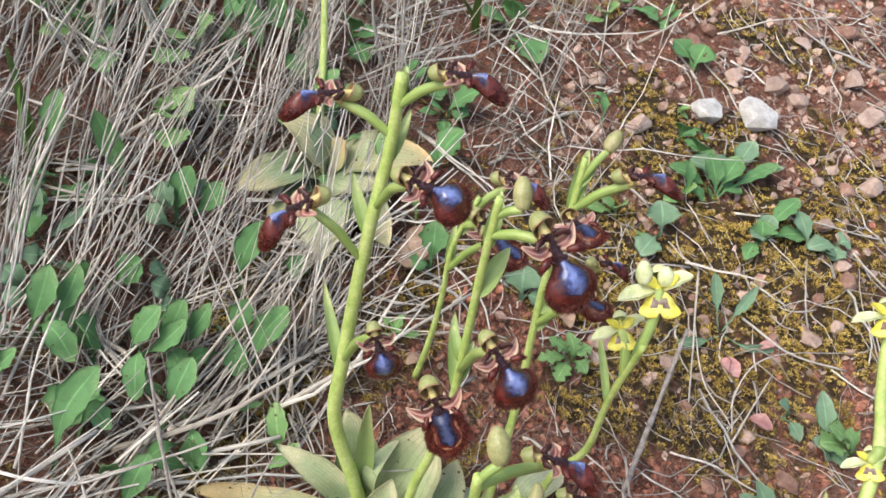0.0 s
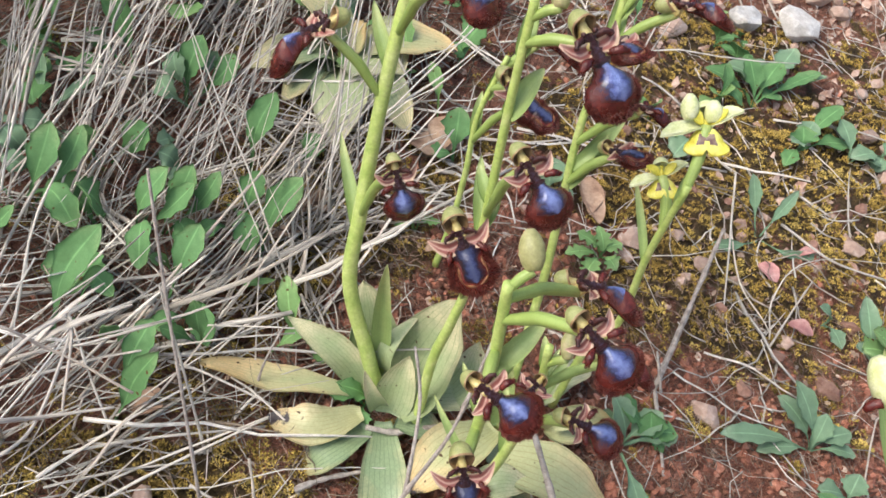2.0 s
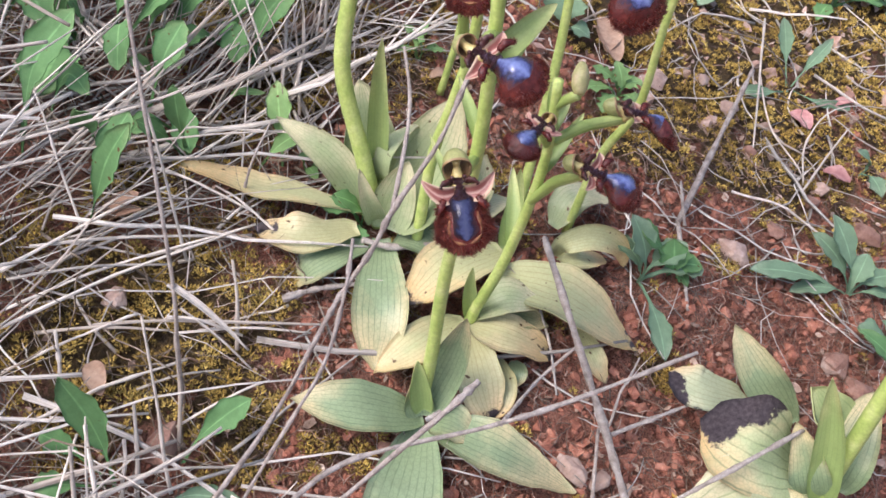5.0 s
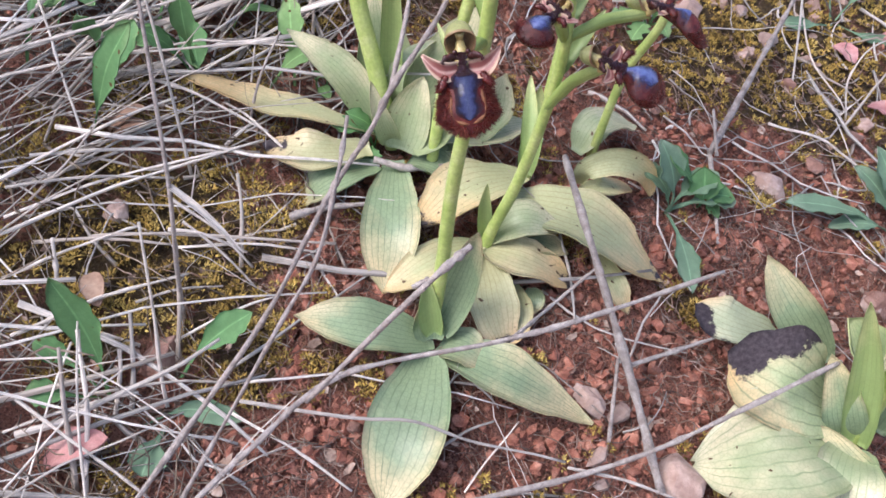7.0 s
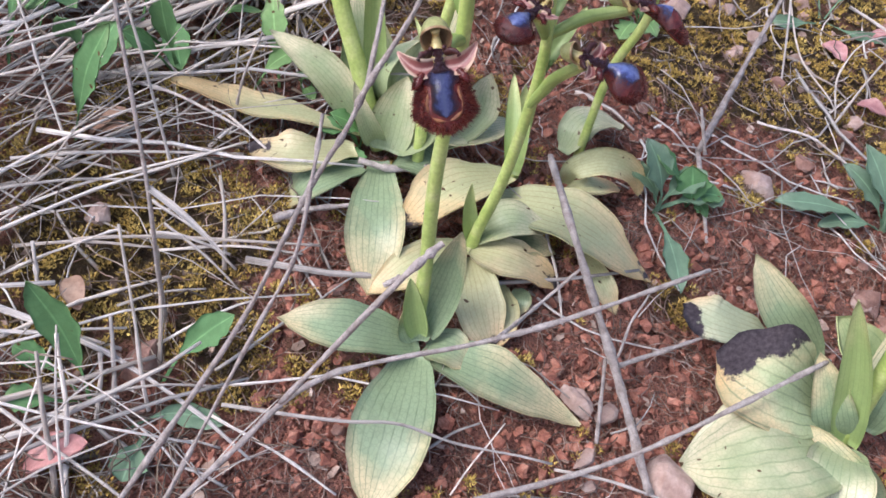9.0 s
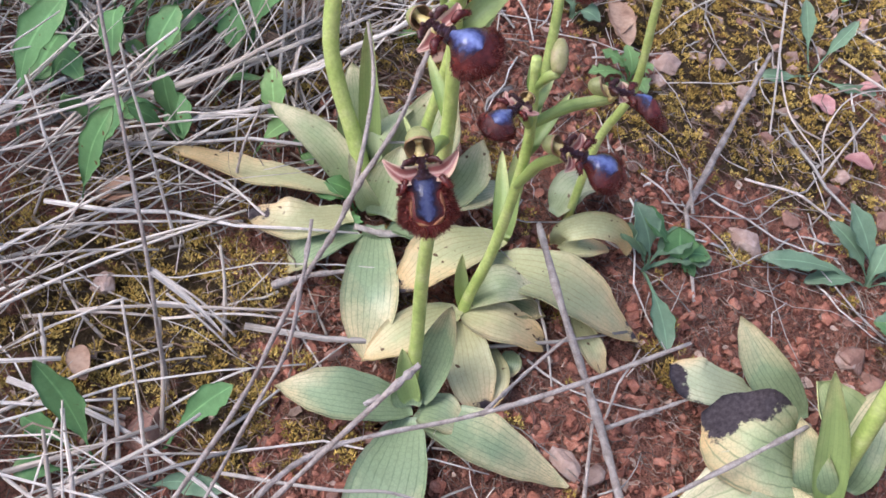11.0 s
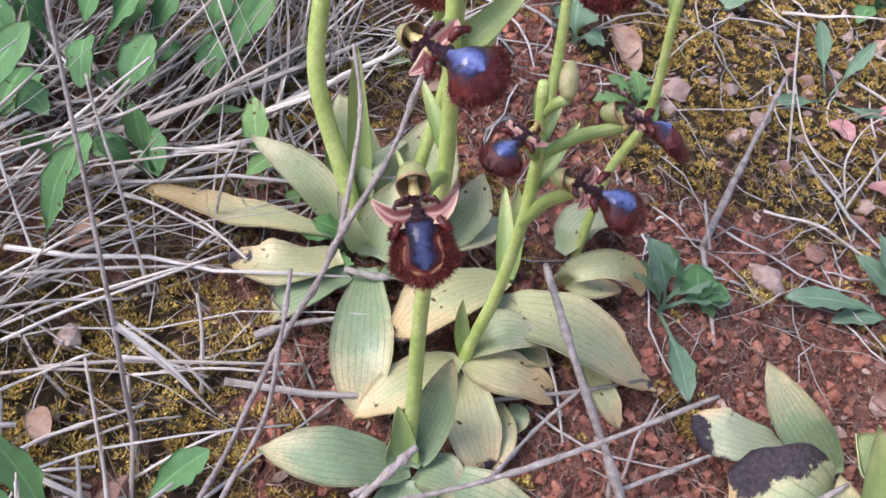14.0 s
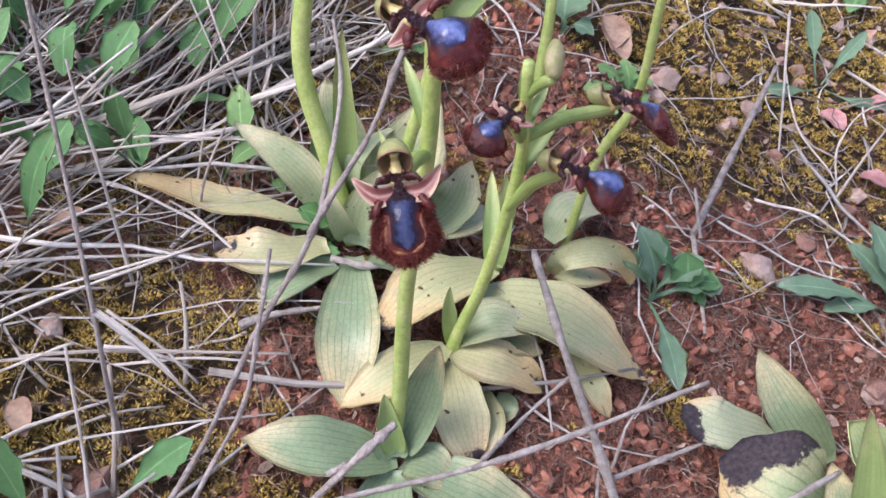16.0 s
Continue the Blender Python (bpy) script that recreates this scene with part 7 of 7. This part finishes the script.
def strands(count, seed, choose, name, label, mat, sides=4, ribbons=0.0, singles=0):
    """Joins many thin stalks; the first ones near the rosettes are things of their own."""
    rnd = random.Random(seed)
    verts, faces, uvs = [], [], []
    made = 0
    while made < count:
        got = choose(rnd)
        if got is None:
            continue
        made += 1
        line, (v, f, u) = strand(rnd, got, sides, ribbons, made)
        if singles and -170 < got[0] < 0 and -70 < got[1] < 190:
            singles -= 1
            base = line[0]
            ob = new("dry_stalk", mesh("dry_stalk", [q - base for q in v], f, u, (STALK,)))
            ob.location = base * MM
            tagged(ob, "bleached dry grass stalk lying on the bank", "dry stalk", "dry stalks on the bank")
            continue
        k = len(verts)
        verts += v
        uvs += u
        faces += [tuple(i + k for i in q) for q in f]
    tagged(new(name, mesh(name, verts, faces, uvs, (mat,))), label, "dry grass", kind="stuff")


def straw_depth(x, y):
    """How thickly the straw lies: 1 on the grassy side of the bank, near 0 on the bare soil."""
    edge = -48 + 0.06 * (y - 60) + 14 * noise.noise(Vector((x / 30, y / 30, 2)))
    dense = 1.0 if x < edge - 20 else max(0.0, 1 - (x - edge + 20) / 45)
    if y > 170:
        dense = max(dense, min(0.5, (y - 170) / 150) * max(0.12, min(1, (110 - x) / 80)))
    for cx, cy, r in ((-25, 63, 34), (-2, 2, 40), (11, 35, 40), (-68, 221, 30), (21, 67, 20), (133, 4, 45), (41, 79, 22)):
        d = math.hypot(x - cx, (y - cy) * 1.1)
        if d < r:
            dense *= max(0.0, (d / r - 0.55) / 0.45)
    return dense


BUNCH = []


def thick_straw(rnd):
    if BUNCH:
        return BUNCH.pop()
    x, y = rnd.uniform(-330, 120), rnd.uniform(-120, 640)
    if ((x + 80) / 42) ** 2 + ((y - 6) / 38) ** 2 < 1 and rnd.random() < 0.92:
        return None
    if rnd.random() > straw_depth(x, y) * max(0.1, 0.45 + 1.5 * noise.noise(Vector((x / 26, y / 26, 9)))):
        return None
    if rnd.random() < 0.6:
        a, rise, long = rnd.gauss(1.12, 0.25) if x < -70 and y > 70 else rnd.gauss(1.0, 0.75), abs(rnd.gauss(0.55, 0.25)) if x < -150 else abs(rnd.gauss(0.3, 0.25)), rnd.uniform(45, 125)
    else:
        a, rise, long = rnd.uniform(0, 6.28), abs(rnd.gauss(0, 0.14)), rnd.uniform(20, 80)
    if y > 230 and rnd.random() < 0.55:
        rise = rnd.uniform(0.6, 1.35)
    if y < 60 and x > -80:
        rise *= 0.3
    r = rnd.uniform(0.6, 0.95) if x < -20 and rnd.random() < 0.22 else rnd.uniform(0.22, 0.55)
    if y < 75 and x < -115:
        a, rise = rnd.gauss(0.6, 0.6), rise * 0.5
    elif y < 75:
        if rnd.random() > 0.25 + max(0, y - 40) / 90 or math.hypot(x + 92, y - 12) < 34 and rnd.random() < 0.6:
            return None
        a, rise, r = rnd.gauss(0.45, 0.45), rise * 0.4, r * 1.15
    h = abs(rnd.gauss(0, 7 if y > 110 else 4.5)) + 0.5
    ex, ey = x + math.cos(a) * long * 0.7, y + math.sin(a) * long * 0.7
    if ((ex + 80) / 38) ** 2 + ((ey - 6) / 34) ** 2 < 1 and rnd.random() < 0.85:
        return None
    if y >= 75 and x < -20:
        for _ in range(rnd.choice((0, 0, 1, 2, 4))):
            BUNCH.append((x + rnd.gauss(0, 4), y + rnd.gauss(0, 4), a + rnd.gauss(0, 0.07), max(0.0, rise + rnd.gauss(0, 0.06)), long * rnd.uniform(0.7, 1.1), r * rnd.uniform(0.6, 1.0), h, 0.05))
    return x, y, a, rise, long, r, h, 0.05


def scattered_straw(rnd):
    x, y = rnd.uniform(-120, 330), rnd.uniform(-110, 600)
    bare = 0.25 if (y < 75 and -30 < x < 170) else 1
    if rnd.random() > bare * (0.25 + max(0, noise.noise(Vector((x / 40, y / 40, 30))) + 0.35)):
        return None
    return x, y, rnd.uniform(0, 6.28), abs(rnd.gauss(0, 0.08)), rnd.choice((8, 14, 22, 36, 55)) * rnd.uniform(0.6, 1.3), rnd.choice((0.16, 0.22, 0.3, 0.5)) * rnd.uniform(0.8, 1.3), rnd.uniform(0.3, 2.2), 0.12


def root_litter(rnd):
    x, y = (rnd.uniform(-70, 230), rnd.uniform(-100, 170)) if rnd.random() < 0.55 else (rnd.uniform(-220, 320), rnd.uniform(-110, 560))
    return x, y, rnd.uniform(0, 6.28), abs(rnd.gauss(0, 0.15)), rnd.uniform(2.5, 15), rnd.uniform(0.1, 0.36), rnd.uniform(0.1, 1.0), 0.2


def thatch(rnd):
    x, y = rnd.uniform(-320, 150), rnd.uniform(-120, 620)
    if rnd.random() > straw_depth(x, y) * (0.2 if math.hypot(x + 82, y - 6) < 42 else 1):
        return None
    return x, y, rnd.uniform(0, 6.28), abs(rnd.gauss(0, 0.2)), rnd.uniform(8, 42), rnd.uniform(0.14, 0.45), rnd.uniform(0.2, 5), 0.14


def lay_moss():
    """Tufts of tiny pointed moss shoots that fan out from their middles, with dark gaps between them."""
    rnd = random.Random(5)
    verts, faces = [], []
    made = 0
    while made < 5600:
        x, y = rnd.uniform(-220, 300), rnd.uniform(-90, 480)
        m = mossy(x, y)
        if m < 0.0 or rnd.random() > (0.4 + 2 * m) * (1.15 - y / 600):
            continue
        made += 1
        wide = rnd.uniform(1.5, 3.8) if y < 120 else rnd.uniform(1.3, 3.0)
        tall = wide * rnd.uniform(0.6, 1.15)
        z = ground_z(x, y) - 0.4
        for _ in range(int(9 * wide)):
            d = Vector((rnd.gauss(0, 0.6), rnd.gauss(0, 0.6), rnd.uniform(0.35, 1.2))).normalized()
            p = Vector((x + d.x * wide * 0.75, y + d.y * wide * 0.75, z + d.z * tall))
            d = (d + Vector((rnd.gauss(0, 0.3), rnd.gauss(0, 0.3), rnd.gauss(0.1, 0.3)))).normalized()
            a = d.orthogonal().normalized()
            b = d.cross(a)
            r, h = rnd.uniform(0.22, 0.42), rnd.uniform(0.8, 1.9)
            k = len(verts)
            verts += [p + a * r, p - a * r * 0.5 + b * r, p - a * r * 0.5 - b * r, p + d * h]
            faces += [(k, k + 1, k + 3), (k + 1, k + 2, k + 3), (k + 2, k, k + 3)]
    tagged(new("moss", mesh("moss", verts, faces, None, (MOSS,), smooth=False)), "cushions of olive and ochre moss on red soil", "moss", kind="stuff")


def lay_crumbs(name, label, mat, count, seed, choose):
    """Lumps of clay or grit strewn over the bank; choose gives a place and a size or nothing."""
    rnd = random.Random(seed)
    verts, faces = [], []
    g = (1 + 5 ** 0.5) / 2
    shape = [(-1, g, 0), (1, g, 0), (-1, -g, 0), (1, -g, 0), (0, -1, g), (0, 1, g), (0, -1, -g), (0, 1, -g), (g, 0, -1), (g, 0, 1), (-g, 0, -1), (-g, 0, 1)]
    sides = [(0, 11, 5), (0, 5, 1), (0, 1, 7), (0, 7, 10), (0, 10, 11), (1, 5, 9), (5, 11, 4), (11, 10, 2), (10, 7, 6), (7, 1, 8),
             (3, 9, 4), (3, 4, 2), (3, 2, 6), (3, 6, 8), (3, 8, 9), (4, 9, 5), (2, 4, 11), (6, 2, 10), (8, 6, 7), (9, 8, 1)]
    made = 0
    while made < count:
        got = choose(rnd)
        if got is None:
            continue
        made += 1
        x, y, r = got
        turn = Euler((rnd.uniform(0, 6), rnd.uniform(0, 6), rnd.uniform(0, 6))).to_matrix()
        c = Vector((x, y, ground_z(x, y) - 0.2 + 0.1 * r))
        k = len(verts)
        for v in shape:
            verts.append(c + turn @ (Vector(v) * r * 0.5 * rnd.uniform(0.3, 1.35)))
        faces += [tuple(i + k for i in q) for q in sides]
    tagged(new(name, mesh(name, verts, faces, None, (mat,), smooth=False)), label, "soil", kind="stuff")


def crumb_place(rnd):
    x, y = (rnd.uniform(-70, 220), rnd.uniform(-90, 200)) if rnd.random() < 0.68 else (rnd.uniform(-200, 320), rnd.uniform(-110, 560))
    if mossy(x, y) > 0.08 or (x < -70 and rnd.random() < 0.6):
        return None
    return x, y, min(2.6, 0.26 * rnd.paretovariate(1.55)) if y < 190 else min(2.6, 0.45 * rnd.paretovariate(1.8))


def grit_place(rnd):
    x, y = rnd.uniform(-20, 330), rnd.uniform(-80, 580)
    if rnd.random() > max(0.06, min(1.0, (y - 110) / 160)) * (0.35 if mossy(x, y) > 0.1 else 1) * max(0.12, min(1, (x - 20) / 90)):
        return None
    return x, y, min(4.0, 0.62 * rnd.paretovariate(1.6)) if y > 150 else min(2.0, 0.45 * rnd.paretovariate(1.9))


def lay_flakes():
    """Small curled flakes of dead leaf and bark."""
    rnd = random.Random(61)
    verts, faces = [], []
    for _ in range(1700):
        x, y = rnd.uniform(-200, 300), rnd.uniform(-100, 520)
        n, r = rnd.randint(5, 8), rnd.uniform(0.9, 2.8)
        turn = Euler((rnd.gauss(0, 0.45), rnd.gauss(0, 0.45), rnd.uniform(0, 6.28))).to_matrix()
        c = Vector((x, y, ground_z(x, y) + 0.8))
        k = len(verts)
        ring = [Vector((math.cos(6.283 * i / n) * r * rnd.uniform(0.6, 1.3), math.sin(6.283 * i / n) * r * rnd.uniform(0.35, 0.8), 0)) for i in range(n)]
        for dz in (0.0, -0.3):
            verts += [c + turn @ (p + Vector((0, 0, dz + 0.12 * p.x * p.x / r))) for p in ring]
        faces += [tuple(range(k, k + n)), tuple(range(k + 2 * n - 1, k + n - 1, -1))]
        faces += [(k + (i + 1) % n, k + i, k + n + i, k + n + (i + 1) % n) for i in range(n)]
    tagged(new("leaf_flakes", mesh("leaf_flakes", verts, faces, None, (FLAKE,), smooth=False)), "small curled flakes of dead leaf and bark", "leaf litter", kind="stuff")


FLAKE = speckled("leaf_flake", (0.26, 0.16, 0.11), (0.44, 0.31, 0.23), (0.62, 0.50, 0.41), 200, 0.8, vary=0.9, island=True)
LITTER = speckled("root_litter", (0.15, 0.085, 0.06), (0.31, 0.205, 0.15), (0.54, 0.42, 0.34), 200, 0.85, vary=0.9, island=True)
build_ground()
strands(4100, 77, thick_straw, "straw", "tangled bleached dry grass straw covering the bank", STRAW, 5, 0.35, 210)
strands(1900, 31, scattered_straw, "straw_litter", "scattered bits of bleached straw on red soil", STRAW, 4, 0.3)
strands(9500, 13, root_litter, "root_litter", "fine brown roots and stem litter on the soil", LITTER, 3)
# brown old grass, its colour darkened further to deepen the shade between stalks
THATCH = speckled("old_thatch", (0.11, 0.08, 0.054), (0.21, 0.16, 0.115), (0.36, 0.30, 0.235), 130, 0.85, vary=0.9, island=True)
strands(6500, 19, thatch, "thatch", "matted grey-brown old grass under the straw", THATCH, 3, 0.3)
lay_moss()
lay_crumbs("soil_crumbs", "crumbs of red clay on the bare bank", CRUMB, 52000, 9, crumb_place)
lay_crumbs("grit", "pale pinkish grit strewn over red soil", GRIT, 5200, 10, grit_place)
lay_flakes()

# small stones strewn over the bare soil higher up the bank
PEBBLES = [stone_mesh("stone", (10, 8.2, 5.6), m, k) for k, m in enumerate((STONE_RED, STONE_PINK, STONE_RED, STONE_PINK, STONE_RED, STONE_PINK))]
rnd = random.Random(4)
for k in range(230):
    x, y = (rnd.uniform(60, 340), rnd.uniform(170, 560)) if k < 195 else (rnd.uniform(-40, 200), rnd.uniform(-60, 180))
    size = min(1.5, 0.42 * rnd.paretovariate(2.2)) * (1 if k < 195 else 0.7)
    ob = new("stone", PEBBLES[k % 6])
    ob.matrix_basis = pose(MM * x, MM * y, MM * (ground_z(x, y) + 1.2 * size), rnd.uniform(-20, 20), rnd.uniform(-20, 20), rnd.uniform(0, 360)) @ Matrix.Scale(size, 4)
    tagged(ob, "small reddish stone lying on bare soil", "stone", "stones on the bank")

# more of the same weeds farther up among the straw
WEEDS = [o for o in scene.objects if o.name.split(".")[0] == "weed" and len(o.children) >= 3 and o["group"] == "weeds among the straw"]
for k in range(60):
    x, y = (rnd.uniform(-215, -64), rnd.uniform(78, 330)) if k < 36 else (rnd.uniform(-90, 150), rnd.uniform(235, 480))
    size = rnd.uniform(0.8, 1.15) if k < 36 else rnd.uniform(0.5, 0.95)
    src = rnd.choice(WEEDS)
    m = Matrix.Translation((MM * x, MM * y, MM * (ground_z(x, y) + (3 if k < 36 else 0)))) @ Matrix.Rotation(rnd.uniform(-0.9, 0.9), 4, "Z")
    copy = copy_thing(src, m)
    copy.scale = (size, size, size)
